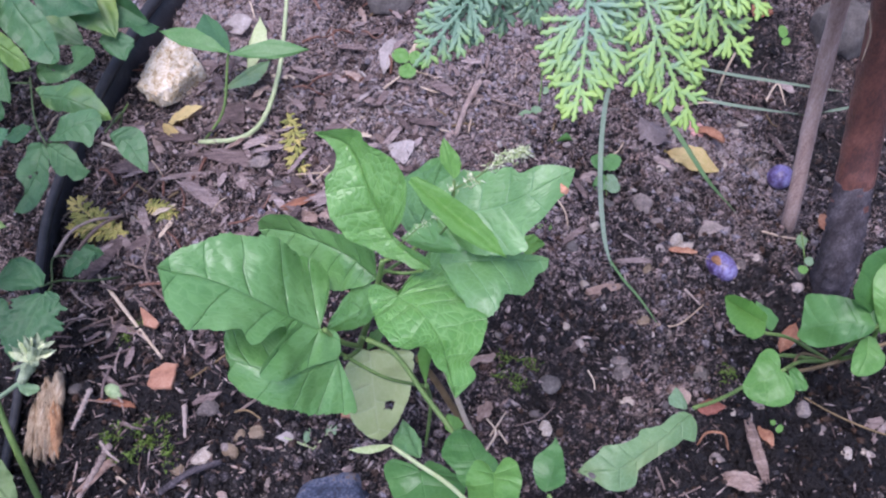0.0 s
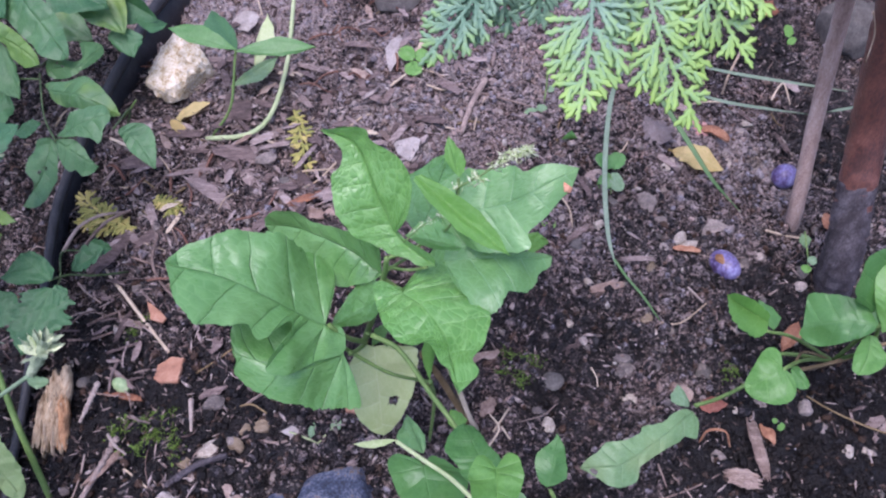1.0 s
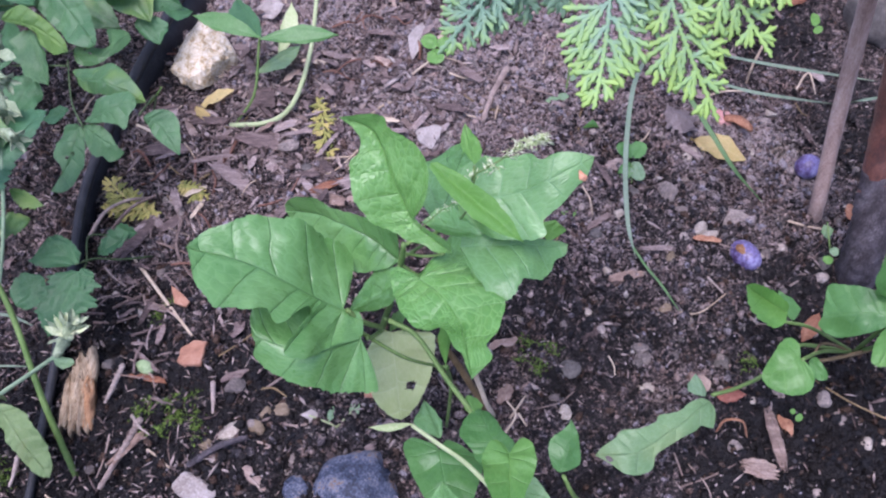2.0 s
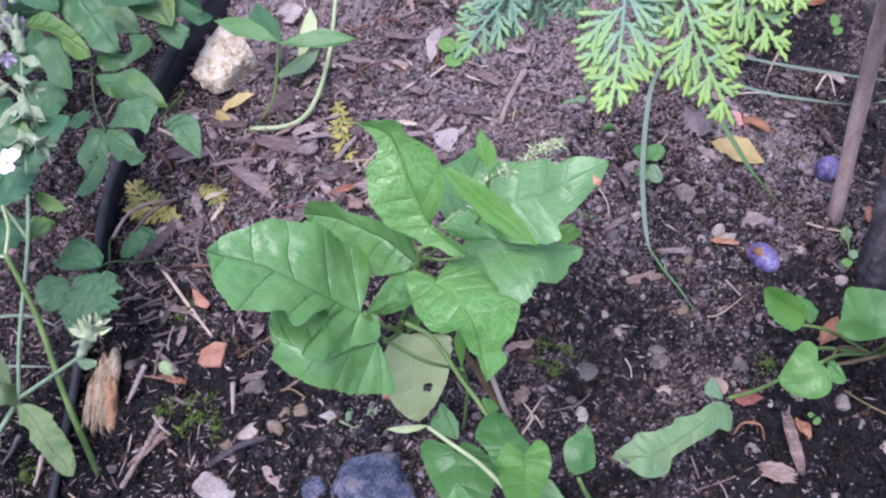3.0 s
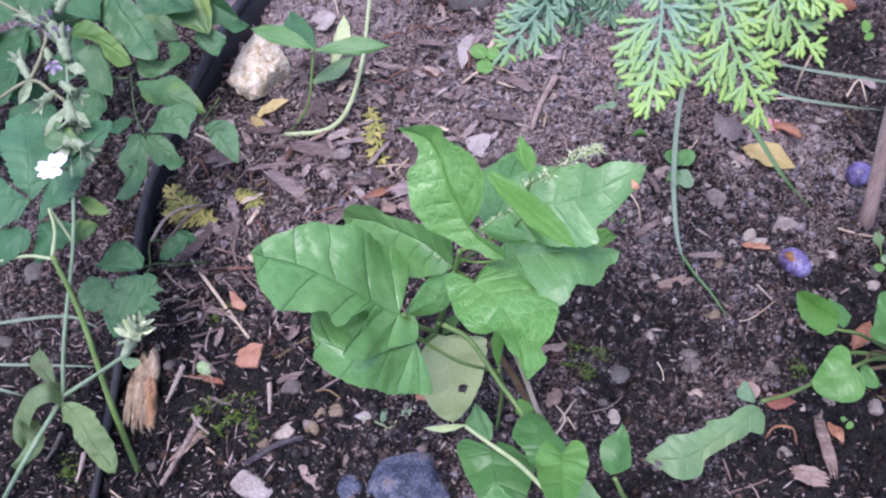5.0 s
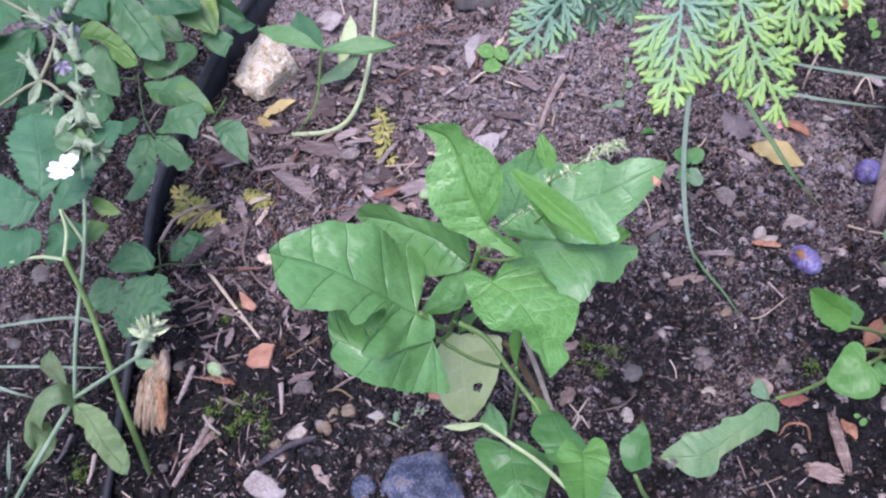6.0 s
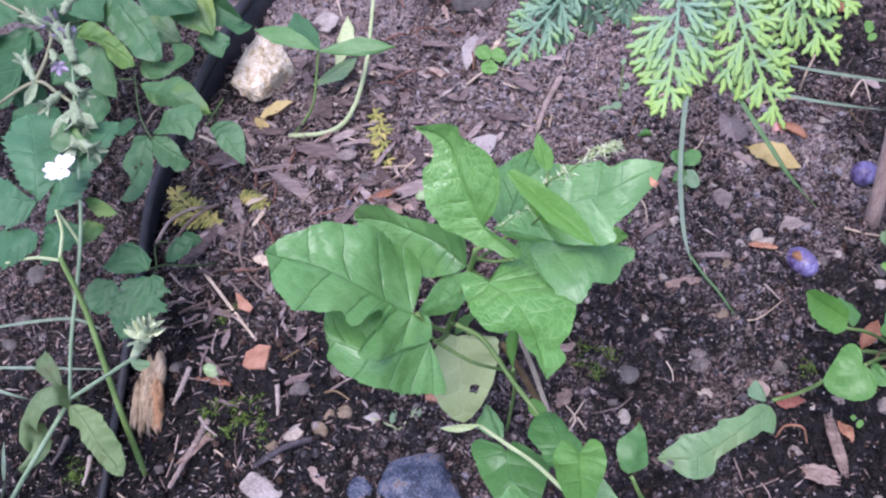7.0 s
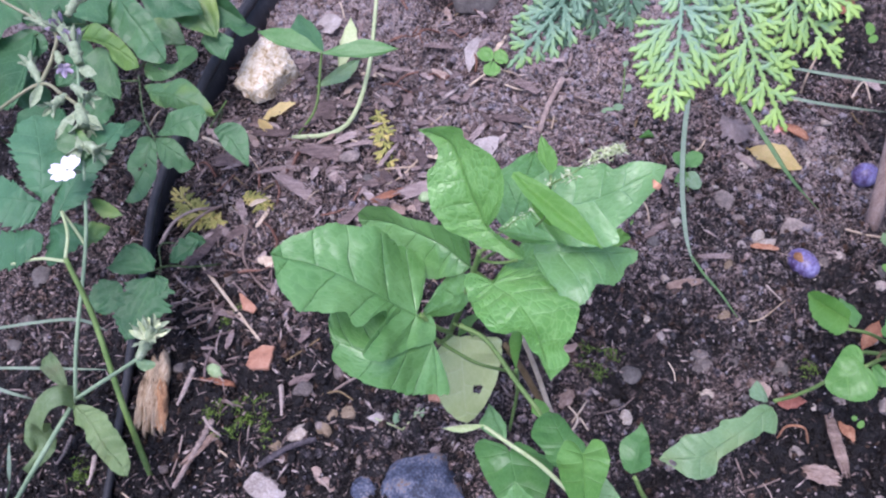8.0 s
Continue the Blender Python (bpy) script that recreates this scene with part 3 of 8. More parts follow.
def lamina(rib, left, right, edge_l, edge_r, veins=7, relief=0.02, ruffle=0.03, fold=0.0, teeth=0.0, pitch=0.008, holes=(), nu=84, nv=22):
    """A lobed leaf: its midrib, a point beside it on each side, and for each half the margin as (along, across) shares
    of its length from the stalk to the tip. Side veins run from the midrib to the margin; the skin swells between them."""
    rib = [V(p) for p in rib]
    long_way = rib[-1] - rib[0]
    length = long_way.length
    axis = long_way.normalized()
    line = bezier(rib, 120)
    mid = rib[len(rib) // 2]
    seed = V((random.random() * 90, random.random() * 90, 0))

    def on_rib(a):
        if a <= 0:
            return rib[0] + (line[2] - line[0]).normalized() * a * length
        if a >= 1:
            return rib[-1] + (line[-1] - line[-3]).normalized() * (a - 1) * length
        k = min(int(a * 120), 119)
        return line[k].lerp(line[k + 1], a * 120 - k)

    ways = []
    for p in (left, right):
        v = V(p) - mid
        ways.append((v - axis * v.dot(axis)).normalized())
    nrm = axis.cross(ways[0] - ways[1]).normalized()
    if nrm.z < 0:
        nrm = -nrm
    bm = bmesh.new()
    uvl = bm.loops.layers.uv.new("UVMap")
    for side, (way, edge) in enumerate(zip(ways, (edge_l, edge_r))):
        pts = [V((0, 0, 0))] + [V((a, b, 0)) for a, b in edge] + [V((1, 0, 0))]
        curve = bezier(pts, 400)
        run = [0.0]
        for p, q in zip(curve, curve[1:]):
            run.append(run[-1] + (q - p).length)
        rows, low, k = [], 0.0, 0
        for i in range(nu + 1):
            want = run[-1] * i / nu
            while k < 399 and run[k + 1] < want:
                k += 1
            m = curve[k].lerp(curve[k + 1], min(1.0, (want - run[k]) / max(run[k + 1] - run[k], 1e-9)))
            t = i / nu
            b = m.y * (1 + 0.035 * noise.noise(seed + V((t * 26, side * 5, 0))) + 0.02 * noise.noise(seed + V((t * 70, side * 5, 4))))
            low = max(low, min(1.0, max(0.0, m.x - 0.45 * max(m.y, 0))))
            if i == nu:
                low = 1.0
            if teeth:
                out = 1 + teeth * ((t * run[-1] * length / pitch + 0.4 * noise.noise(seed + V((t * 9, side * 4, 1)))) % 1.0 - 0.5) * min(1.0, 5 * t)
                m, b = V((low + (m.x - low) * out, m.y, 0)), b * out
            swell = abs(math.sin(math.pi * (t * veins + 0.5))) ** 0.6 - 0.6
            row = []
            for j in range(nv + 1):
                s = j / nv
                a2, b2 = low + (m.x - low) * (s + 0.12 * s * (1 - s)), b * (s - 0.1 * s * (1 - s))
                z = relief * length * (swell * min(1, 4 * s) * (1 - s**4) - 0.5 * math.exp(-((s / 0.08) ** 2)))
                z += relief * length * 0.5 * noise.noise(seed + V((a2 * 13, b2 * 13, side))) * min(1, 3 * s)
                z += ruffle * length * s * s * (noise.noise(seed + V((t * 7, side * 9, 7))) + 0.5 * noise.noise(seed + V((t * 17, side * 9, 2))))
                z += 0.085 * length * noise.noise(seed + V((a2 * 2.5, (1 - 2 * side) * b2 * 2.5, 9))) + fold * length * abs(b2)
                row.append((bm.verts.new(on_rib(a2) + way * b2 * length + nrm * z), (t, 0.5 + (0.5 - side) * s), (a2, (1 - 2 * side) * b2)))
            rows.append(row)
        for i in range(nu):
            for j in range(nv):
                q = [rows[i][j], rows[i][j + 1], rows[i + 1][j + 1], rows[i + 1][j]]
                if any((q[0][2][0] - ha) ** 2 + (q[0][2][1] - hb) ** 2 < (hr * (1 + 0.4 * noise.noise(V((i, j, 4)) * 0.7))) ** 2 for ha, hb, hr in holes):
                    continue
                f = bm.faces.new([c[0] for c in q])
                for loop, c in zip(f.loops, q):
                    loop[uvl].uv = c[1]
    bmesh.ops.remove_doubles(bm, verts=bm.verts, dist=2e-5)
    bm.normal_update()
    if sum(f.normal.dot(nrm) * f.calc_area() for f in bm.faces) < 0:
        bmesh.ops.reverse_faces(bm, faces=bm.faces)
    flip = [f for f in bm.faces if f.normal.dot(nrm) < 0]
    if flip:
        bmesh.ops.reverse_faces(bm, faces=flip)
    return bm


def stone(center, size, seed=0, turn=0.0, facet=0.35, sub=3, lift=0.3, coarse=0.0):
    """A rough stone: a ball cut by random planes, with lumps."""
    rnd = random.Random(seed)
    bm = bmesh.new()
    bmesh.ops.create_icosphere(bm, subdivisions=sub, radius=1.0)
    cuts = []
    for _ in range(14):
        d = V((rnd.gauss(0, 1), rnd.gauss(0, 1), rnd.gauss(0, 1))).normalized()
        cuts.append((d, rnd.uniform(1 - facet, 1.0)))
    off = V((rnd.random() * 50, rnd.random() * 50, 3))
    rot = Matrix.Rotation(turn, 3, "Z")
    for v in bm.verts:
        p = v.co.copy()
        for d, h in cuts:
            e = p.dot(d) - h
            if e > 0:
                p -= d * e * 0.96
        p *= 1 + 0.12 * noise.noise(p * 1.7 + off) + 0.05 * noise.noise(p * 5 + off) + 0.025 * noise.noise(p * 13 + off) + coarse * (noise.noise(p * 8 + off) + 0.6 * noise.noise(p * 19 + off))
        v.co = V(center) + rot @ V((p.x * size[0], p.y * size[1], p.z * size[2])) + V((0, 0, size[2] * lift))
    return bm


def chip(center, length, width, thick, turn, tilt=0.1, bend=0.15, seed=0, n=7):
    """A splinter of bark or a dry scrap: a ragged curved slab."""
    rnd = random.Random(seed)
    bm = bmesh.new()
    rows = []
    off = V((rnd.random() * 60, rnd.random() * 60, 0))
    m = Matrix.Translation(V(center)) @ Matrix.Rotation(turn, 4, "Z") @ Matrix.Rotation(tilt, 4, "Y") @ Matrix.Rotation(rnd.uniform(-0.25, 0.25), 4, "X")
    for i in range(n + 1):
        u = i / n * 2 - 1
        w = width * (0.35 + 0.65 * (1 - abs(u) ** 2.5)) * (1 + 0.5 * noise.noise(off + V((u * 1.6, 0, 0))) + 0.25 * noise.noise(off + V((u * 6, 2, 0)))) * 0.5
        c = 0.3 * width * noise.noise(off + V((u * 1.5, 5, 0)))
        row = []
        for k, (a, b) in enumerate(((-1, 0.3), (-0.9, 1), (0.9, 1), (1, 0.3), (0.8, -1), (-0.8, -1))):
            z = thick * 0.5 * b * (1 + 0.5 * noise.noise(off + V((u * 3, a * 3, b)))) + bend * length * 0.5 * (1 - u * u) - bend * width * a * a * 0.6
            row.append(bm.verts.new(m @ V((u * length / 2 + 0.1 * length * noise.noise(off + V((a * 3, i == n, 9))) * (i in (0, n)), a * w + c, z))))
        rows.append(row)
    for a, b in zip(rows, rows[1:]):
        for k in range(6):
            bm.faces.new((a[k], a[(k + 1) % 6], b[(k + 1) % 6], b[k]))
    bm.faces.new(rows[0][::-1])
    bm.faces.new(rows[-1])
    return bm


def split_wood(center, length, width, thick, turn, seed=0, nu=34, nv=14, ridge=0.25, bend=0.0, tilt=0.0, taper=0.32):
    """A torn piece of wood or bark: fibres along its length, ragged ends, a flat underside."""
    rnd = random.Random(seed)
    off = V((rnd.random() * 60, rnd.random() * 60, 0))
    m = Matrix.Translation(V(center)) @ Matrix.Rotation(turn, 4, "Z") @ Matrix.Rotation(tilt, 4, "Y")
    bm = bmesh.new()
    top, low = [], []
    for j in range(nv + 1):
        v = j / nv * 2 - 1
        tear = 0.24 * noise.noise(off + V((v * 4.5, 1, 0))) + 0.05 * noise.noise(off + V((v * 11, 4, 0)))
        tear2 = 0.24 * noise.noise(off + V((v * 4.5, 11, 0))) + 0.05 * noise.noise(off + V((v * 11, 14, 0)))
        a, b = [], []
        for i in range(nu + 1):
            u = i / nu * 2 - 1
            x = length * 0.5 * (u + tear * max(0, u) * 2 + tear2 * min(0, u) * 2)
            w = width * 0.5 * (0.86 + 0.16 * noise.noise(off + V((u * 1.6, 7, 0))) + 0.08 * noise.noise(off + V((u * 5, 3, math.copysign(2, v)))) + 0.1 * noise.noise(off + V((u * 3, 8, math.copysign(3, v)))) - taper * u * u)
            y = v * w
            fib = noise.noise(off + V((u * 1.6, v * 6, 3))) + 0.4 * noise.noise(off + V((u * 5, v * 9, 5)))
            z = thick * (0.75 * math.sqrt(max(0.0, 1 - v * v * 0.85)) + ridge * fib) + bend * length * (1 - u * u)
            a.append(bm.verts.new(m @ V((x, y, z))))
            b.append(bm.verts.new(m @ V((x, y, min(z - 0.0004, -thick * 0.2) + bend * length * (1 - u * u)))))
        top.append(a)
        low.append(b)
    for j in range(nv):
        for i in range(nu):
            bm.faces.new((top[j][i], top[j][i + 1], top[j + 1][i + 1], top[j + 1][i]))
            bm.faces.new((low[j + 1][i], low[j + 1][i + 1], low[j][i + 1], low[j][i]))
        for i, k in ((0, 1), (nu, -1)):
            q = (top[j + 1][i], low[j + 1][i], low[j][i], top[j][i])
            bm.faces.new(q if k > 0 else q[::-1])
    for i in range(nu):
        bm.faces.new((top[0][i], low[0][i], low[0][i + 1], top[0][i + 1]))
        bm.faces.new((top[nv][i + 1], low[nv][i + 1], low[nv][i], top[nv][i]))
    bmesh.ops.recalc_face_normals(bm, faces=bm.faces)
    return bm


# ================= ground =================
def ground_sheet():
    def line(lo, hi, step, reach):
        core = list(np.arange(lo, hi + 1e-6, step))
        out, d = [], step
        while not out or out[-1] < reach:
            d *= 1.35
            out.append((out[-1] if out else 0) + d)
        return [lo - q for q in reversed(out)] + core + [hi + q for q in out]

    xs, ys = line(-0.75, 0.72, 0.0034, 300), line(-0.36, 0.72, 0.0034, 300)
    verts = [(x, y, height(x, y)) for y in ys for x in xs]
    w = len(xs)
    a = np.arange((len(ys) - 1) * w).reshape(-1, w)[:, :-1].ravel()
    quads = np.stack([a, a + 1, a + 1 + w, a + w], 1)
    me = bpy.data.meshes.new("ground")
    me.from_pydata(verts, [], quads.tolist())
    me.shade_smooth()
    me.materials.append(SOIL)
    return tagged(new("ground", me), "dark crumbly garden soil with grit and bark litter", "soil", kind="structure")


ground_sheet()


# ================= the broad-leaved plant in the middle =================
def middle_plant():
    root = (0.02, -0.085, broad(0.02, -0.085))
    pl = thing("leafy_plant", root, "bushy green plant with large arrow-shaped leaves and pale flower spikes", "plant")
    top = (0.040, -0.092, 0.305)
    part("stem", tube([V(root) - V((0, 0, 0.01)), (-0.000, -0.057, 0.065), (0.002, -0.061, 0.125), (0.018, -0.071, 0.195), (0.033, -0.083, 0.265), top], 0.0036, 0.0017, 28), STEMGREEN, pl)

    def lf(*a, material=LEAF, label="", **k):
        return part("leaf", blade(*a, **k), material, pl, label)

    def lm(*a, material=BROAD, label="", **k):
        return part("leaf", lamina(*a, **k), material, pl, label)

    # upright leaf with a hooked tip
    lm([(0.069, -0.087, 0.288), (0.045, -0.072, 0.298), (0.036, -0.055, 0.312), (0.028, -0.041, 0.330), (0.017, -0.033, 0.346), (-0.002, -0.028, 0.352)], (0.005, -0.046, 0.330), (0.054, -0.055, 0.340), [(0.05, 0.06), (0.1, 0.07), (0.17, 0.11), (0.24, 0.13), (0.35, 0.21), (0.45, 0.25), (0.54, 0.27), (0.63, 0.25), (0.72, 0.2), (0.73, 0.14), (0.79, 0.08), (0.85, 0.05), (0.93, 0.02)], [(0.05, 0.06), (0.14, 0.05), (0.23, 0.02), (0.24, 0.08), (0.27, 0.18), (0.34, 0.26), (0.41, 0.3), (0.49, 0.29), (0.59, 0.23), (0.68, 0.16), (0.74, 0.13), (0.79, 0.16), (0.83, 0.15), (0.91, 0.09)], material=BULLATE, veins=9, relief=0.011, ruffle=0.03, nu=110, nv=28)
    # pointed leaf to the side of the spike
    lm([(0.072, -0.064, 0.315), (0.111, -0.074, 0.336), (0.156, -0.059, 0.352)], (0.114, -0.058, 0.350), (0.131, -0.087, 0.332), [(0.02, 0.12), (0.15, 0.23), (0.32, 0.28), (0.45, 0.25), (0.62, 0.22), (0.68, 0.15), (0.74, 0.14), (0.81, 0.13), (0.9, 0.08)], [(0.01, 0.12), (0.15, 0.26), (0.4, 0.31), (0.59, 0.33), (0.6, 0.24), (0.66, 0.21), (0.75, 0.18), (0.84, 0.13), (0.91, 0.1), (0.97, 0.04)], material=PALEVEIN, relief=0.008, nu=100)
    # large leaf under it
    lm([(0.075, -0.087, 0.298), (0.112, -0.089, 0.304), (0.144, -0.080, 0.290)], (0.109, -0.083, 0.306), (0.109, -0.119, 0.296), [(0.05, 0.12), (0.27, 0.1), (0.51, 0.05), (0.74, 0.06), (0.91, 0.04)], [(0.07, 0.22), (0.17, 0.38), (0.24, 0.55), (0.35, 0.55), (0.43, 0.5), (0.48, 0.41), (0.54, 0.34), (0.7, 0.34), (0.81, 0.25), (0.86, 0.15), (0.97, 0.09)], material=PALEVEIN, relief=0.009, teeth=0.03, pitch=0.006, nu=110)
    # front leaf
    lm([(0.048, -0.099, 0.277), (0.061, -0.113, 0.284), (0.075, -0.135, 0.290), (0.081, -0.159, 0.300), (0.086, -0.187, 0.312)], (0.045, -0.132, 0.287), (0.095, -0.105, 0.286), [(-0.08, -0.02), (-0.12, 0.02), (-0.2, 0.03), (-0.19, 0.09), (-0.01, 0.18), (0.24, 0.26), (0.35, 0.27), (0.44, 0.25), (0.53, 0.2), (0.58, 0.11), (0.75, 0.07), (0.81, 0.03), (0.9, 0.02)], [(-0.06, 0.1), (-0.18, 0.31), (-0.3, 0.46), (-0.23, 0.48), (-0.09, 0.43), (0.15, 0.37), (0.36, 0.29), (0.48, 0.26), (0.57, 0.29), (0.67, 0.26), (0.77, 0.2), (0.81, 0.15), (0.85, 0.12), (0.94, 0.14), (0.98, 0.08)], material=BULLATE, veins=9, relief=0.012, ruffle=0.04, nu=110, nv=28)
    # leaf behind, lying back
    lm([(0.029, -0.058, 0.236), (-0.008, -0.035, 0.244), (-0.068, -0.009, 0.225)], (-0.002, -0.036, 0.262), (-0.033, -0.040, 0.222), [(0.01, 0.09), (0.02, 0.23), (0.19, 0.24), (0.41, 0.16), (0.63, 0.11), (0.72, 0.15), (0.82, 0.17), (0.91, 0.15), (0.98, 0.07)], [(0.08, 0.08), (0.24, 0.19), (0.38, 0.29), (0.6, 0.32), (0.8, 0.24), (0.94, 0.11)], relief=0.012)
    # large leaf with a bitten lobe
    lm([(-0.009, -0.095, 0.228), (-0.039, -0.096, 0.262), (-0.071, -0.091, 0.288), (-0.102, -0.090, 0.298)], (-0.063, -0.057, 0.284), (-0.070, -0.126, 0.276), [(0, 0.09), (-0.01, 0.24), (-0, 0.37), (0.02, 0.42), (0.17, 0.43), (0.28, 0.41), (0.42, 0.39), (0.53, 0.33), (0.65, 0.29), (0.76, 0.21), (0.89, 0.14), (0.96, 0.07)], [(-0.1, -0.01), (-0.17, 0.07), (-0.16, 0.14), (-0.01, 0.23), (0.07, 0.31), (0.16, 0.39), (0.26, 0.42), (0.28, 0.36), (0.25, 0.28), (0.19, 0.19), (0.19, 0.12), (0.21, 0.08), (0.27, 0.15), (0.32, 0.24), (0.38, 0.26), (0.43, 0.21), (0.54, 0.28), (0.68, 0.34), (0.71, 0.35), (0.8, 0.28), (0.89, 0.18), (0.94, 0.09)], relief=0.016, ruffle=0.035, teeth=0.03, pitch=0.007, nu=150, nv=30)
    # rounded leaf low under it
    lm([(0.002, -0.109, 0.210), (-0.027, -0.128, 0.224), (-0.070, -0.121, 0.232)], (-0.029, -0.100, 0.230), (-0.027, -0.148, 0.208), [(0.12, 0.2), (0.44, 0.42), (0.74, 0.43), (0.95, 0.32), (1.02, 0.19)], [(-0.09, 0.22), (-0.22, 0.54), (-0.05, 0.52), (0.24, 0.43), (0.42, 0.34), (0.56, 0.32), (0.69, 0.3), (0.83, 0.27), (0.92, 0.22), (0.98, 0.16), (0.97, 0.06)], relief=0.01, ruffle=0.04, teeth=0.04, pitch=0.008, nu=120)
    # leaf between the upper leaves, in shade
    lf((0.056, -0.041, 0.260), (0.074, 0.043, 0.250), (0.039, 0.018, 0.250), (0.101, 0.010, 0.250), "ovate", at=0.45, nu=28, nv=20)
    # short leaves round the stem
    lf((0.031, -0.076, 0.235), (-0.010, -0.088, 0.210), (0.013, -0.057, 0.225), (0.019, -0.085, 0.215), "ovate", at=0.4, nu=28, nv=18)
    lf((0.013, -0.070, 0.150), (0.034, -0.074, 0.200), (0.026, -0.072, 0.170), (0.021, -0.076, 0.190), "ovate", at=0.4, nu=20, nv=12)
    # yellowing leaf with a hole
    lm([(0.015, -0.073, 0.155), (0.017, -0.094, 0.120), (0.018, -0.113, 0.072)], (-0.005, -0.091, 0.122), (0.047, -0.085, 0.124), [(-0.02, 0.08), (0.09, 0.16), (0.22, 0.23), (0.45, 0.24), (0.75, 0.24), (0.92, 0.14)], [(-0.02, 0.1), (0.01, 0.23), (0.09, 0.35), (0.26, 0.36), (0.56, 0.3), (0.8, 0.19), (0.96, 0.07)], material=SALLOW, label="yellowing pale leaf with a hole", veins=5, relief=0.008, holes=[(0.63, -0.12, 0.045)], nu=110, nv=34)
    # bright youngest leaves at the top
    lf((0.064, -0.105, 0.400), (0.114, -0.135, 0.370), (0.095, -0.118, 0.390), (0.083, -0.128, 0.388), [(0, .35), (.2, .8), (.5, 1), (.75, .7), (1, 0)], at=0.45, material=LEAF_BRIGHT, nu=32, nv=20, quilt=0.01)
    lf((0.085, -0.074, 0.362), (0.079, -0.051, 0.372), (0.077, -0.064, 0.370), (0.088, -0.061, 0.364), "ovate", at=0.45, material=LEAF_BRIGHT, nu=24, nv=14)
    lf((0.089, -0.099, 0.325), (0.051, -0.082, 0.315), (0.071, -0.080, 0.330), (0.069, -0.089, 0.310), "lance", at=0.5, nu=24, nv=14)
    lf((0.106, -0.081, 0.300), (0.073, -0.082, 0.345), (0.094, -0.085, 0.335), (0.086, -0.077, 0.310), "ovate", at=0.45, material=LEAF_BRIGHT, nu=24, nv=14)
    lf((0.137, -0.015, 0.200), (0.142, -0.002, 0.210), (0.130, -0.009, 0.215), (0.150, -0.002, 0.200), "ovate", at=0.5, material=LEAF_BRIGHT, nu=18, nv=12)
    lf((0.063, -0.123, 0.200), (0.066, -0.110, 0.240), (0.059, -0.116, 0.225), (0.069, -0.113, 0.220), "lance", at=0.5, material=LEAF_BRIGHT, nu=20, nv=12, cup=-0.3)
    # low leaves towards the front
    lm([(0.108, -0.199, 0.205), (0.097, -0.178, 0.200), (0.087, -0.153, 0.195)], (0.077, -0.175, 0.200), (0.108, -0.178, 0.200), [(0.08, 0.21), (0.27, 0.31), (0.47, 0.3), (0.68, 0.39), (0.83, 0.31), (0.94, 0.18)], [(0.06, 0.18), (0.35, 0.23), (0.56, 0.17), (0.76, 0.14), (0.92, 0.1)], material=DEEP, veins=5, relief=0.012)
    lm([(0.108, -0.200, 0.235), (0.108, -0.218, 0.240), (0.109, -0.249, 0.250)], (0.092, -0.214, 0.242), (0.124, -0.210, 0.235), [(-0.1, 0.07), (-0.1, 0.19), (-0.01, 0.28), (0.22, 0.34), (0.59, 0.32), (0.77, 0.24), (0.95, 0.11)], [(-0.1, 0.05), (-0.23, 0.14), (-0.13, 0.27), (0.19, 0.32), (0.48, 0.27), (0.65, 0.19), (0.84, 0.12)], material=HEART, veins=5, relief=0.012, fold=0.25)
    lf((0.105, -0.198, 0.190), (0.142, -0.230, 0.180), (0.129, -0.203, 0.190), (0.112, -0.219, 0.185), "ovate", at=0.4, nu=26, nv=16)
    lm([(0.059, -0.174, 0.165), (0.064, -0.196, 0.170), (0.072, -0.229, 0.175)], (0.037, -0.179, 0.166), (0.086, -0.180, 0.162), [(-0.12, 0.05), (-0.18, 0.15), (-0.29, 0.29), (-0.21, 0.42), (0.1, 0.41), (0.46, 0.33), (0.7, 0.26), (0.89, 0.17)], [(-0.1, 0.07), (-0.19, 0.13), (-0.12, 0.28), (0.02, 0.41), (0.15, 0.56), (0.5, 0.45), (0.76, 0.29), (0.91, 0.14)], material=DEEP, veins=6, relief=0.012)
    lf((0.070, -0.251, 0.210), (0.065, -0.208, 0.200), (0.053, -0.223, 0.200), (0.078, -0.222, 0.205), "ovate", at=0.5, nu=26, nv=16)
    lf((0.050, -0.118, 0.050), (0.036, -0.092, 0.070), (0.028, -0.108, 0.066), (0.049, -0.103, 0.060), "ovate", at=0.45, nu=24, nv=14)
    lf((0.082, -0.135, 0.140), (0.076, -0.123, 0.150), (0.074, -0.128, 0.140), (0.087, -0.125, 0.140), "ovate", at=0.45, material=LEAF_BRIGHT, nu=18, nv=12)
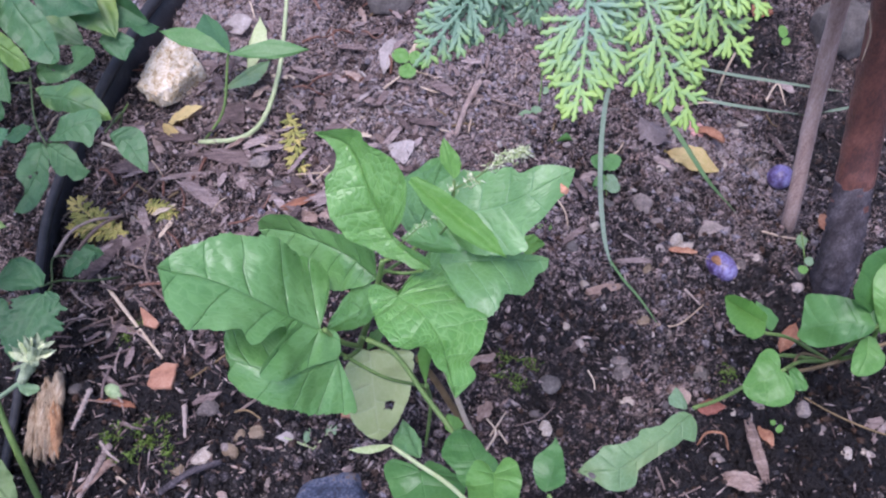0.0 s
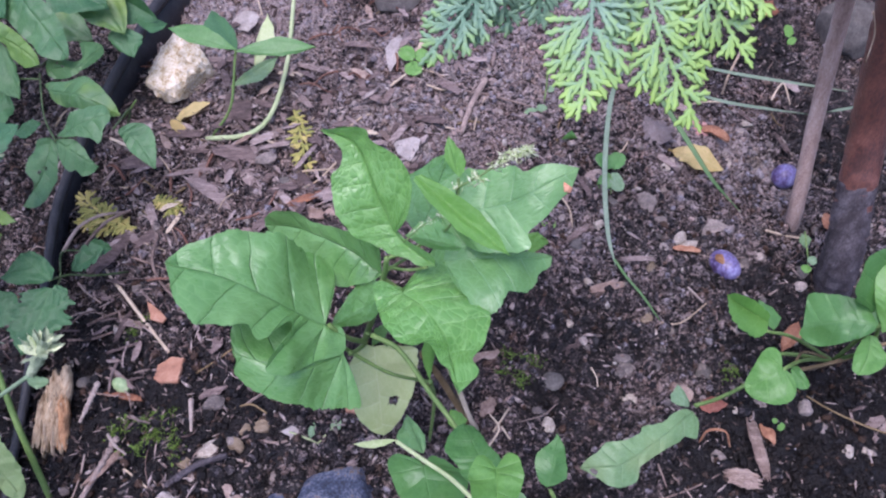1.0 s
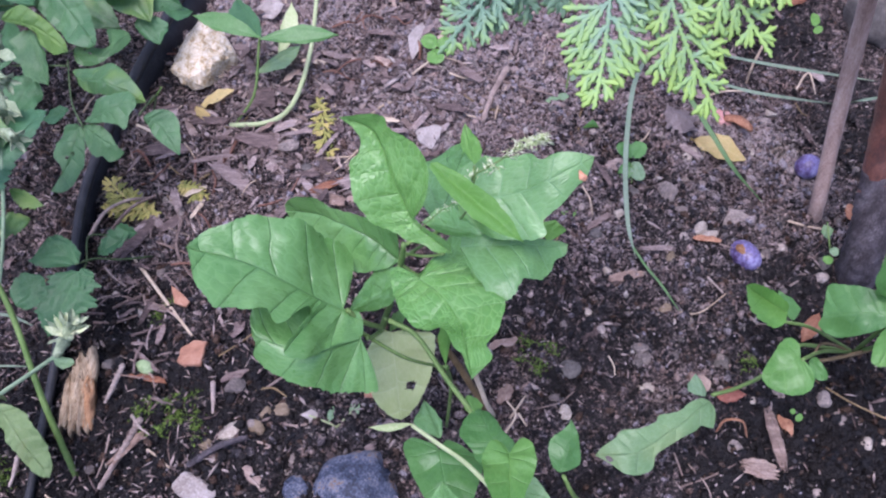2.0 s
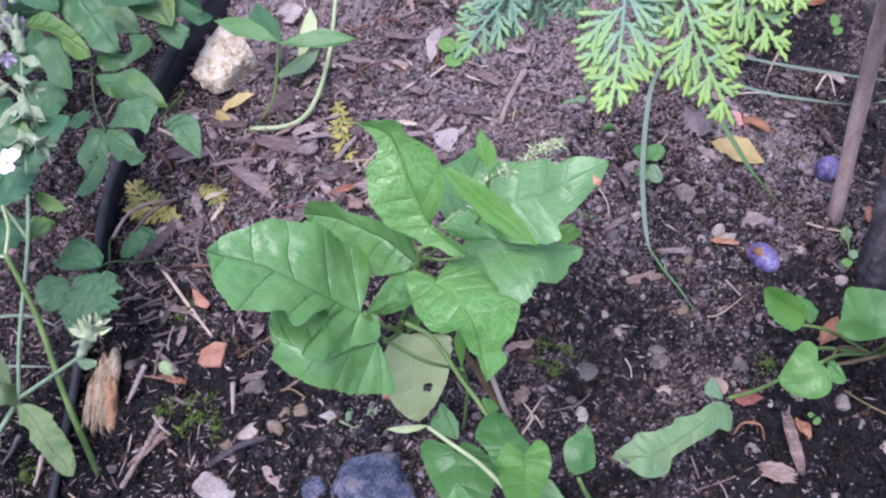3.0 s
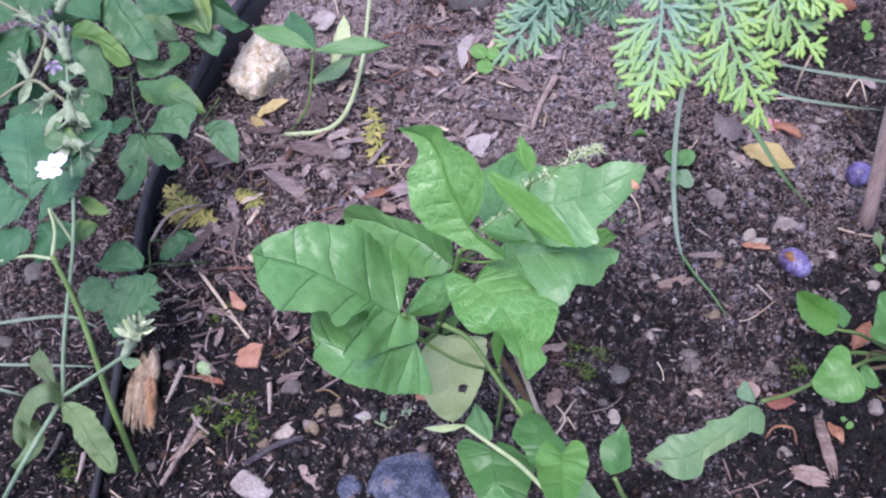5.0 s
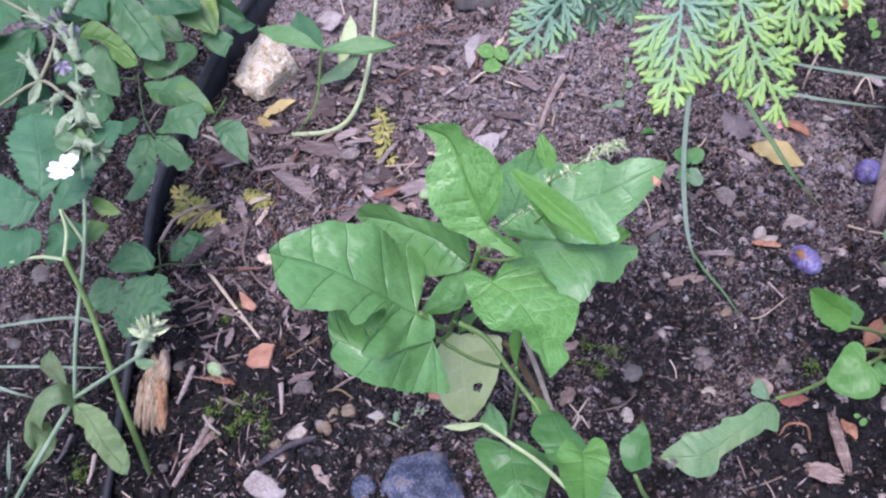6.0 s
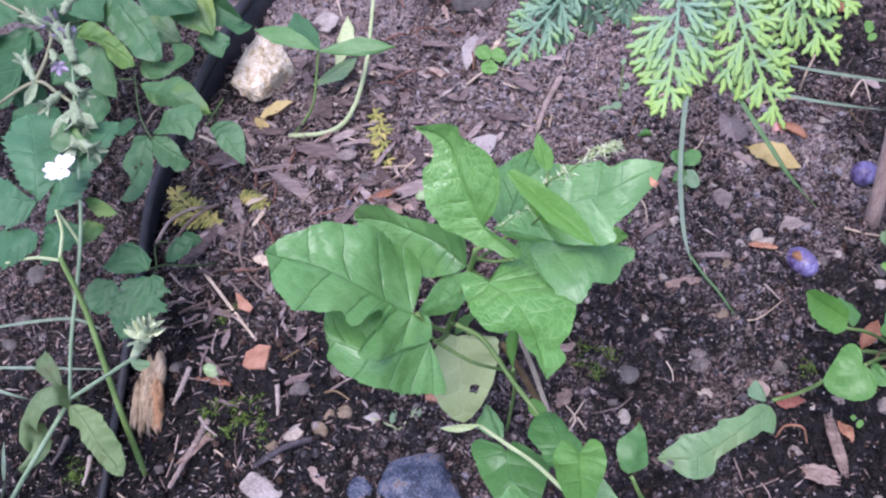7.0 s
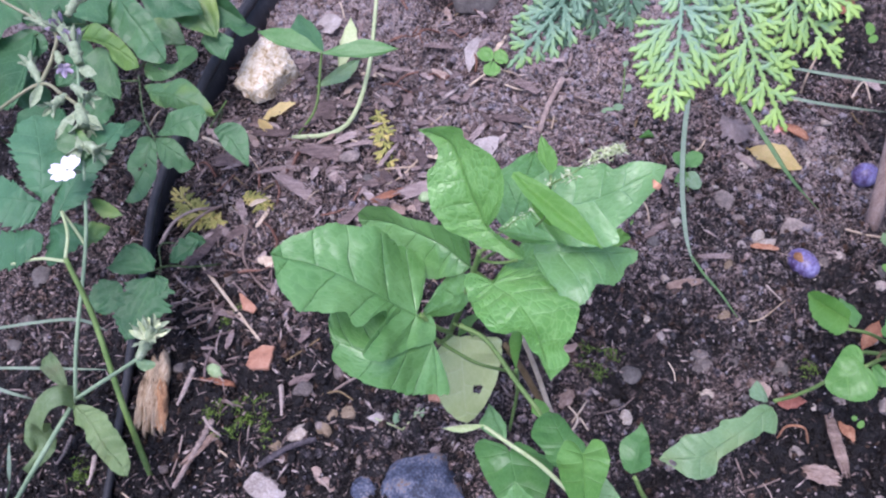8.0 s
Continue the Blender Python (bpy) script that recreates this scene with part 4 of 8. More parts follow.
    # leaf stalks
    for pts, r in (
        ([(0.037, -0.085, 0.285), (0.050, -0.081, 0.275), (0.064, -0.089, 0.290)], 0.001),
        ([(0.034, -0.084, 0.270), (0.044, -0.087, 0.262), (0.052, -0.097, 0.274)], 0.0011),
        ([(0.033, -0.087, 0.270), (0.030, -0.063, 0.242)], 0.0014),
        ([(0.038, -0.082, 0.290), (0.057, -0.069, 0.285), (0.078, -0.067, 0.312)], 0.0012),
        ([(0.035, -0.075, 0.265), (0.048, -0.057, 0.255), (0.058, -0.050, 0.255)], 0.0011),
        ([(0.010, -0.080, 0.175), (0.002, -0.093, 0.205), (-0.007, -0.096, 0.228)], 0.0018),
        ([(0.009, -0.077, 0.165), (0.005, -0.088, 0.175), (0.003, -0.098, 0.190)], 0.0017),
        ([(0.014, -0.081, 0.190), (0.022, -0.072, 0.165), (0.026, -0.074, 0.158)], 0.0012),
        ([(-0.005, -0.091, 0.190), (0.011, -0.095, 0.175), (0.032, -0.097, 0.155), (0.059, -0.086, 0.120)], 0.0014),
        ([(0.073, -0.078, 0.310), (0.080, -0.097, 0.345), (0.084, -0.110, 0.372)], 0.0007),
        ([(0.083, -0.082, 0.345), (0.085, -0.079, 0.356), (0.085, -0.075, 0.362)], 0.0009),
        ([(0.063, -0.124, 0.200), (0.062, -0.103, 0.120), (0.053, -0.095, 0.020)], 0.0014),
    ):
        part("leaf_stalk", tube(pts, r * 1.15, r, 14, 7), STEMGREEN, pl)
    part("leaf_stalk", tube([(0.019, -0.088, 0.200), (0.040, -0.098, 0.195), (0.063, -0.129, 0.190), (0.084, -0.157, 0.185), (0.101, -0.208, 0.205)], 0.0021, 0.0018, 24, 8), STEMGREEN, pl, "thick green leaf stalk")
    part("leaf_stalk", tube([(0.042, -0.169, 0.200), (0.061, -0.182, 0.200), (0.078, -0.195, 0.205), (0.093, -0.212, 0.215), (0.111, -0.226, 0.200), (0.105, -0.199, 0.080)], 0.0015, 0.0017, 24, 8), STEMPALE, pl, "pale yellowish leaf stalk")
    part("withered_leaf_tip", blade((0.042, -0.168, 0.200), (0.012, -0.170, 0.196), (0.029, -0.168, 0.200), (0.026, -0.172, 0.194), "lance", at=0.5, nu=20, nv=10), LEAF_PALE, pl, "withered pale leaf tip")
    part("dry_stalk", tube([(0.065, -0.072, 0.160), (0.077, -0.074, 0.100), (0.089, -0.085, 0.050), (0.095, -0.081, 0.015)], 0.0022, 0.0025, 20, 8), DRYSTALK, pl, "whitish dry stalk")
    part("dry_stalk", tube([(0.051, -0.068, 0.135), (0.066, -0.070, 0.090), (0.079, -0.075, 0.050), (0.087, -0.074, 0.015)], 0.0026, 0.0034, 20, 8), STEMBROWN, pl, "brown woody stalk")
    # flower spikes: a thin stem set with tiny starry florets
    for pts, spots, grow in (
        ([(0.084, -0.083, 0.355), (0.086, -0.090, 0.372), (0.098, -0.088, 0.380), (0.112, -0.079, 0.384), (0.126, -0.075, 0.386)], [(0.2, 14), (0.45, 26), (0.62, 16), (0.7, 26), (0.78, 34), (0.86, 44), (0.92, 44), (0.97, 36)], 1.0),
        ([(0.052, -0.094, 0.325), (0.064, -0.093, 0.340), (0.076, -0.091, 0.350)], [(0.3, 8), (0.5, 10), (0.7, 12), (0.9, 12)], 0.6),
    ):
        spike = part("flower_spike", tube(pts, 0.0007 * grow, 0.0005 * grow, 20, 6), STEMGREEN, pl, "small pale green flower spike")
        line = bezier(pts, 40)
        rnd = random.Random(5)
        for f, count in spots:
            bm = bmesh.new()
            c = line[round(f * 40)]
            for _ in range(count):
                d = V((rnd.gauss(0, 1), rnd.gauss(0, 1), rnd.gauss(0.3, 1))).normalized()
                s = grow * rnd.uniform(0.0026, 0.0058)
                o = c + V((rnd.gauss(0, 1), rnd.gauss(0, 1), rnd.gauss(0, 1))) * 0.0018 * grow
                q = d.orthogonal().normalized() * 0.00042 * grow
                r = d.cross(q)
                a = [bm.verts.new(o + k) for k in (q, r, -q, -r)]
                t = bm.verts.new(o + d * s)
                for i in range(4):
                    bm.faces.new((a[i], a[(i + 1) % 4], t))
            part("floret", bm, FLORET, spike, "tiny whitish starry floret")
    part("shrivelled_speck", stone((0.147, -0.081, 0.360), (0.003, 0.005, 0.0022), 3, 0.4, 0.6), ORANGE, pl, "orange-brown shrivelled flower bit on the leaf edge")


middle_plant()


def front_sprig():
    base = (0.192, -0.188, 0.010)
    pl = thing("small_plant", base, "single upright small green leaf on a thin stalk in dark soil", "plant", "young weeds")
    part("leaf", lamina([(0.141, -0.201, 0.205), (0.146, -0.187, 0.213), (0.148, -0.170, 0.220)], (0.134, -0.189, 0.212), (0.155, -0.187, 0.208), [(0.09, 0.17), (0.33, 0.32), (0.57, 0.34), (0.75, 0.19), (0.88, 0.06)], [(0.11, 0.2), (0.25, 0.33), (0.49, 0.28), (0.73, 0.18), (0.89, 0.09)], veins=5, relief=0.012, nu=60, nv=18), DEEP, pl)
    part("leaf_stalk", tube([base, (0.173, -0.195, 0.100), (0.152, -0.208, 0.180), (0.143, -0.203, 0.206)], 0.0022, 0.0014, 16, 7), STEMGREEN, pl)


front_sprig()


# ================= low creeping plant beside the stakes =================
def creeping_plant():
    base = (0.447, 0.014, -0.027)
    pl = thing("creeping_plant", base, "low creeping plant with rounded fresh green leaves on soil", "plant", "young weeds")

    def lf(*a, material=LEAF_SMOOTH, **k):
        return part("leaf", blade(*a, **k), material, pl)

    def lm(*a, material=DEEP, **k):
        return part("leaf", lamina(*a, **{"veins": 6, "relief": 0.012, "nu": 70, "nv": 18, **k}), material, pl)

    lm([(0.350, -0.008, 0.085), (0.335, 0.004, 0.085), (0.313, 0.010, 0.100)], (0.331, 0.009, 0.100), (0.328, -0.019, 0.090), [(0.16, 0.19), (0.55, 0.29), (0.82, 0.22), (0.97, 0.13)], [(0.06, 0.32), (0.25, 0.61), (0.66, 0.62), (0.88, 0.41)], material=HEART, teeth=0.1, fold=0.1)
    lf((0.362, -0.001, 0.060), (0.351, 0.024, 0.070), (0.347, 0.011, 0.070), (0.370, 0.014, 0.060), "ovate", at=0.4, nu=20, nv=12)
    lm([(0.347, -0.059, 0.100), (0.334, -0.068, 0.098), (0.318, -0.073, 0.085)], (0.330, -0.050, 0.100), (0.346, -0.086, 0.090), [(-0.16, 0.24), (-0.13, 0.47), (0.06, 0.56), (0.35, 0.51), (0.66, 0.35), (0.91, 0.16)], [(-0.06, 0.28), (0.05, 0.59), (0.32, 0.71), (0.65, 0.64), (0.84, 0.45), (0.97, 0.22)], material=HEART)
    lf((0.366, -0.045, 0.070), (0.376, -0.064, 0.070), (0.373, -0.050, 0.075), (0.366, -0.063, 0.070), "blunt", at=0.5, nu=18, nv=12)
    lm([(0.419, -0.036, 0.130), (0.395, -0.030, 0.125), (0.370, -0.023, 0.105)], (0.394, -0.008, 0.130), (0.392, -0.043, 0.110), [(-0.02, 0.14), (0.08, 0.3), (0.36, 0.35), (0.7, 0.44), (0.92, 0.48), (0.97, 0.25)], [(0.13, 0.15), (0.5, 0.31), (0.79, 0.34), (0.95, 0.27), (1.07, 0.12)])
    lm([(0.424, -0.028, 0.120), (0.423, -0.008, 0.150), (0.439, 0.020, 0.170)], (0.394, -0.011, 0.155), (0.450, -0.008, 0.150), [(0.19, 0.2), (0.24, 0.37), (0.38, 0.46), (0.55, 0.4), (0.76, 0.36), (0.91, 0.2)], [(0.13, 0.19), (0.51, 0.36), (0.84, 0.2)], fold=0.3)
    lm([(0.422, -0.040, 0.125), (0.423, -0.026, 0.150), (0.437, -0.000, 0.165)], (0.413, -0.020, 0.152), (0.444, -0.029, 0.150), [(0.25, 0.08), (0.55, 0.21), (0.76, 0.27), (0.94, 0.21)], [(0.17, 0.23), (0.56, 0.36), (0.88, 0.19)], material=HEART)
    lm([(0.420, -0.035, 0.112), (0.416, -0.050, 0.108), (0.406, -0.066, 0.100)], (0.401, -0.058, 0.110), (0.428, -0.055, 0.105), [(0.24, 0.25), (0.58, 0.35), (0.84, 0.26), (0.98, 0.15)], [(0.01, 0.15), (0.18, 0.29), (0.6, 0.44), (0.87, 0.26)], material=HEART)
    # bitten arrow-shaped leaf lying on the soil
    lm([(0.280, -0.081, 0.060), (0.245, -0.110, 0.064), (0.213, -0.131, 0.064), (0.180, -0.133, 0.060)], (0.232, -0.101, 0.068), (0.244, -0.125, 0.060), [(0.04, 0.05), (0.13, 0.08), (0.23, 0.08), (0.37, 0.14), (0.43, 0.12), (0.55, 0.14), (0.68, 0.18), (0.78, 0.13), (0.9, 0.07)], [(-0.01, 0.09), (0.05, 0.18), (0.13, 0.11), (0.19, 0.11), (0.29, 0.09), (0.42, 0.08), (0.53, 0.08), (0.59, 0.15), (0.68, 0.16), (0.83, 0.15), (0.91, 0.07)], material=WILTED, ruffle=0.03, relief=0.008, nu=140, nv=28, holes=[(0.9, -0.03, 0.026)])
    lf((0.277, -0.075, 0.055), (0.270, -0.056, 0.060), (0.262, -0.068, 0.060), (0.277, -0.065, 0.055), "ovate", at=0.5, material=LEAF_GREY, nu=18, nv=10)
    for pts, r in (
        ([base, (0.391, -0.021, 0.040), (0.348, -0.061, 0.100)], 0.0016),
        ([base, (0.378, -0.009, 0.060), (0.346, -0.017, 0.085)], 0.0015),
        ([base, (0.393, -0.013, 0.040), (0.367, -0.045, 0.070)], 0.0011),
        ([base, (0.427, -0.020, 0.080), (0.421, -0.036, 0.130)], 0.0018),
        ([base, (0.434, -0.026, 0.070), (0.430, -0.025, 0.120)], 0.0018),
        ([base, (0.439, -0.023, 0.060), (0.425, -0.037, 0.110)], 0.0015),
    ):
        part("leaf_stalk", tube(pts, r * 1.2, r, 14, 7), STEMBROWN if r < 0.0012 else STEMGREEN, pl)
    part("runner", tube([(0.282, -0.076, 0.060), (0.310, -0.059, 0.040), (0.344, -0.034, 0.020), (0.374, -0.005, 0.020), base], 0.0017, 0.002, 20, 7), STEMGREEN, pl, "pale green creeping runner")
    part("runner", tube([(0.394, -0.027, -0.006), (0.432, -0.051, -0.010), (0.479, -0.065, -0.022), (0.553, -0.072, -0.044)], 0.0009, 0.0011, 16, 7), STEMBROWN, pl, "thin brown creeping runner")
    part("runner", tube([(0.392, -0.014, 0.003), (0.438, -0.003, 0.005), (0.508, 0.031, -0.017), (0.585, 0.058, -0.048)], 0.002, 0.0024, 16, 7), STEMBROWN, pl, "brown creeping runner")


creeping_plant()


# ================= hop-like and campion plants at the edging =================
def flower_plant():
    base = (-0.300, -0.138, -0.020)
    pl = thing("flowering_campion", base, "downy campion with a pale pink flower and serrated dark leaves", "plant")
    node = (-0.355, -0.095, 0.055)
    part("stem", tube([V(base) - V((0, 0, 0.01)), (-0.307, -0.096, 0.060), (-0.325, -0.043, 0.120), (-0.339, -0.012, 0.170)], 0.0031, 0.0022, 24), STEMGREEN, pl, "thick bright green stem")
    part("stem", tube([(-0.442, -0.172, -0.043), (-0.387, -0.156, 0.030), node], 0.0024, 0.0022, 16), STEMGREY, pl, "downy grey-green stem")
    part("stem", tube([node, (-0.346, -0.056, 0.100), (-0.337, 0.011, 0.150), (-0.340, 0.060, 0.180), (-0.366, 0.149, 0.200), (-0.390, 0.229, 0.215)], 0.002, 0.0015, 28), STEMGREY, pl, "downy grey-green stem")
    part("stem", tube([node, (-0.304, -0.094, 0.100), (-0.253, -0.098, 0.150)], 0.002, 0.0017, 16), STEMGREY, pl, "downy grey-green stem")
    part("stem", tube([(-0.416, 0.176, 0.200), (-0.409, 0.206, 0.210), (-0.418, 0.238, 0.215), (-0.477, 0.273, 0.220), (-0.555, 0.331, 0.210)], 0.002, 0.0016, 20), STEMOLIVE, pl)
    part("stem", tube([(-0.586, 0.156, 0.100), (-0.464, 0.162, 0.180), (-0.416, 0.176, 0.200), (-0.387, 0.160, 0.200), (-0.365, 0.145, 0.200)], 0.0018, 0.0018, 20), STEMOLIVE, pl)

    def lm(*a, material=HOP, **k):
        return part("leaf", lamina(*a, **{"teeth": 0.2, "veins": 6, "relief": 0.012, "nu": 110, "nv": 18, **k}), material, pl)

    def lf(*a, material=LEAF_DARK, **k):
        return part("leaf", blade(*a, **k), material, pl)

    lm([(-0.353, -0.102, 0.058), (-0.333, -0.120, 0.052), (-0.315, -0.138, 0.036), (-0.298, -0.155, 0.022)], (-0.315, -0.112, 0.054), (-0.336, -0.133, 0.036), [(0.09, 0.1), (0.28, 0.19), (0.47, 0.22), (0.63, 0.22), (0.84, 0.13)], [(0.15, 0.17), (0.29, 0.13), (0.49, 0.13), (0.59, 0.11), (0.75, 0.13), (0.93, 0.08)], material=LIMP, teeth=0.0, ruffle=0.05, relief=0.016)
    # leaf curled over like a ring
    line = [node, (-0.362, -0.093, 0.075), (-0.381, -0.100, 0.070), (-0.399, -0.115, 0.045), (-0.397, -0.127, 0.020), (-0.411, -0.149, 0.010)]
    bm = bmesh.new()
    uvl = bm.loops.layers.uv.new("UVMap")
    mid_line = bezier(line, 30)
    rows = []
    for i, p in enumerate(mid_line):
        t = (mid_line[min(i + 1, 30)] - mid_line[max(i - 1, 0)]).normalized()
        out = t.cross(V((0.2, 0.2, 1))).normalized()
        w = 0.017 * math.sin(math.pi * (0.1 + 0.9 * i / 30)) ** 0.7
        rows.append([bm.verts.new(p + out * w * s - V((0, 0, 0.016 * s * s + 0.006 * s))) for s in (-1, -0.6, -0.2, 0.2, 0.6, 1)])
    for i, (a, b) in enumerate(zip(rows, rows[1:])):
        for k in range(5):
            f = bm.faces.new((a[k], a[k + 1], b[k + 1], b[k]))
            for loop, uv in zip(f.loops, ((i, k), (i, k + 1), (i + 1, k + 1), (i + 1, k))):
                loop[uvl].uv = (uv[0] / 30, uv[1] / 5)
    part("curled_leaf", bm, WITHERED, pl, "withered curled brownish-green leaf")
    lf((-0.362, -0.089, 0.060), (-0.409, -0.036, 0.040), (-0.406, -0.061, 0.050), (-0.381, -0.061, 0.050), "lance", at=0.5, material=WITHERED, nu=20, nv=10)
    hub = (-0.355, 0.034, 0.178)
    lm([(-0.378, 0.044, 0.178), (-0.384, 0.082, 0.195), (-0.408, 0.134, 0.200)], (-0.415, 0.089, 0.195), (-0.364, 0.093, 0.190), [(0.09, 0.03), (0.21, 0.14), (0.37, 0.21), (0.52, 0.24), (0.69, 0.28), (0.83, 0.28), (0.87, 0.21), (0.96, 0.17), (0.99, 0.08)], [(0.03, 0.06), (0.14, 0.15), (0.26, 0.2), (0.43, 0.23), (0.62, 0.27), (0.78, 0.26), (0.9, 0.2), (0.97, 0.11)])
    lm([(-0.367, 0.026, 0.165), (-0.347, 0.073, 0.185), (-0.318, 0.131, 0.190)], (-0.368, 0.082, 0.186), (-0.325, 0.079, 0.182), [(0.08, 0.05), (0.22, 0.1), (0.36, 0.13), (0.5, 0.2), (0.64, 0.26), (0.75, 0.26), (0.85, 0.21), (0.96, 0.12)], [(0.17, 0.06), (0.25, 0.13), (0.39, 0.18), (0.49, 0.14), (0.57, 0.12), (0.64, 0.13), (0.71, 0.12), (0.79, 0.09), (0.88, 0.06)])
    lm([(-0.378, 0.044, 0.178), (-0.405, 0.044, 0.182), (-0.454, 0.058, 0.170)], (-0.411, 0.064, 0.185), (-0.400, 0.019, 0.172), [(0.21, 0.07), (0.46, 0.18), (0.66, 0.26), (0.83, 0.27), (0.95, 0.16)], [(0.05, 0.13), (0.15, 0.25), (0.35, 0.33), (0.53, 0.32), (0.74, 0.23)])
    lm([(-0.370, 0.014, 0.165), (-0.396, 0.005, 0.160), (-0.441, 0.007, 0.145)], (-0.402, 0.024, 0.162), (-0.396, -0.008, 0.150), [(0.11, 0.1), (0.35, 0.23), (0.59, 0.26), (0.79, 0.28), (0.92, 0.19)], [(0.07, 0.08), (0.25, 0.15), (0.56, 0.22), (0.79, 0.22), (0.92, 0.13)])
    lm([(-0.367, 0.027, 0.165), (-0.358, 0.014, 0.160), (-0.370, -0.005, 0.145)], (-0.372, 0.014, 0.155), (-0.342, 0.017, 0.155), [(0.24, 0.27), (0.54, 0.39), (0.78, 0.3)], [(-0.16, 0.41), (-0.1, 0.71), (0.21, 0.66), (0.59, 0.44), (0.76, 0.31), (0.91, 0.15)])
    lf((-0.344, 0.062, 0.160), (-0.312, 0.051, 0.150), (-0.330, 0.061, 0.160), (-0.333, 0.049, 0.150), "lance", at=0.5, material=LEAF_MIXED, nu=20, nv=12, teeth=0.3)
    lf((-0.345, 0.033, 0.150), (-0.327, 0.044, 0.140), (-0.337, 0.043, 0.150), (-0.341, 0.024, 0.140), "ovate", at=0.5, material=LEAF_MIXED, nu=20, nv=12, teeth=0.3)
    lf((-0.344, 0.085, 0.190), (-0.365, 0.118, 0.205), (-0.371, 0.098, 0.200), (-0.343, 0.104, 0.200), "ovate", at=0.5, material=LEAF_MIXED, nu=22, nv=14)
    for pts in ([(-0.339, -0.012, 0.170), (-0.345, 0.014, 0.172), hub], [(-0.341, -0.012, 0.165), (-0.374, -0.003, 0.155), (-0.403, -0.006, 0.150)], [(-0.339, 0.017, 0.150), (-0.346, 0.025, 0.165), hub]):
        part("leaf_stalk", tube(pts, 0.0017, 0.0014, 12, 7), STEMPALE, pl)
    # open flower: five deeply notched petals
    fc = V((-0.340, 0.053, 0.212))
    fl = part("flower", tube([(-0.341, 0.067, 0.195), fc], 0.0018, 0.0024, 8, 8), HAIRY, pl, "pale pink five-petalled flower")
    for a in (100, 62, 178, 245, 305):
        for d in (-13, 13):
            r = radians(a + d)
            tipp = fc + V((math.cos(r), math.sin(r), 0.25)) * 0.0155
            sid = V((-math.sin(r), math.cos(r), 0)) * 0.0036
            m0 = fc + (tipp - fc) * 0.65
            part("petal", blade(fc, tipp, m0 + sid, m0 - sid, "blunt", at=0.65, nu=8, nv=6, quilt=0.0), PETAL, fl)
    # hairy calyces with pointed teeth
    def bud(root_p, tip_p, r, withered=False):
        root_p, tip_p = V(root_p), V(tip_p)
        mid_p = root_p.lerp(tip_p, 0.5)
        b = part("bud", tube([root_p, root_p.lerp(tip_p, 0.25), mid_p, root_p.lerp(tip_p, 0.8)], r * 0.7, r * 1.0, 10, 10, knots=((0.5, 0.4),)), HAIRY, pl, "hairy pale green bud")
        ax = (tip_p - root_p).normalized()
        sd = ax.orthogonal().normalized()
        for k in range(5):
            q = Matrix.Rotation(k * 1.257, 3, ax) @ sd
            e = root_p.lerp(tip_p, 0.72) + q * r * 0.9
            w = ax.cross(q) * r * 0.6
            part("sepal", blade(e, e + ax * r * 2.4 + q * r * 1.6, e + ax * r + w, e + ax * r - w, "lance", at=0.4, nu=6, nv=4, quilt=0), HAIRY, b)
        if withered:
            for k in range(5):
                q = Matrix.Rotation(k * 1.257 + 0.5, 3, ax) @ sd
                e = tip_p
                part("petal", blade(e, e + ax * r + q * r * 2, e + q * r + ax.cross(q) * r * 0.7, e + q * r - ax.cross(q) * r * 0.7, "blunt", at=0.5, nu=6, nv=4, quilt=0), PURPLE, b)

    bud((-0.253, -0.098, 0.150), (-0.236, -0.077, 0.172), 0.0052)
    rnd = random.Random(14)
    head = V((-0.242, -0.088, 0.166))
    for k in range(13):
        ang = k * 2.4
        d = V((0.25 + 0.75 * math.cos(ang), 0.45 + 0.75 * math.sin(ang), rnd.uniform(0.1, 0.9))).normalized()
        e = head + V((0.002 * math.cos(ang), 0.002 * math.sin(ang), 0))
        tipq = e + d * rnd.uniform(0.012, 0.022)
        w = d.cross(V((rnd.gauss(0, 0.4), rnd.gauss(0, 0.4), 1))).normalized() * rnd.uniform(0.002, 0.0038)
        part("bract", blade(e, tipq, e.lerp(tipq, 0.4) + w, e.lerp(tipq, 0.4) - w, "lance", at=0.4, nu=10, nv=6, ruffle=0.2, quilt=0.03), HAIRY if k % 3 else FLORET, pl, "crumpled pale hairy bract")
    bud((-0.375, 0.191, 0.212), (-0.385, 0.213, 0.225), 0.0062, True)
    bud((-0.398, 0.232, 0.212), (-0.410, 0.238, 0.222), 0.006, True)
    bud((-0.384, 0.160, 0.200), (-0.391, 0.136, 0.205), 0.0045)
    bud((-0.416, 0.176, 0.200), (-0.435, 0.202, 0.210), 0.0045)
    bud((-0.365, 0.145, 0.200), (-0.348, 0.112, 0.200), 0.0064)
    bud((-0.355, 0.116, 0.195), (-0.348, 0.088, 0.195), 0.005)
    bud((-0.379, 0.201, 0.210), (-0.377, 0.191, 0.200), 0.004)
    bud((-0.420, 0.240, 0.215), (-0.440, 0.250, 0.220), 0.0045)
    bud((-0.377, 0.167, 0.205), (-0.348, 0.144, 0.210), 0.0045)
    bud((-0.407, 0.255, 0.218), (-0.400, 0.276, 0.225), 0.0052, True)
    bud((-0.404, 0.207, 0.212), (-0.387, 0.182, 0.214), 0.0042, True)
    bud((-0.347, 0.102, 0.195), (-0.327, 0.088, 0.197), 0.0048)
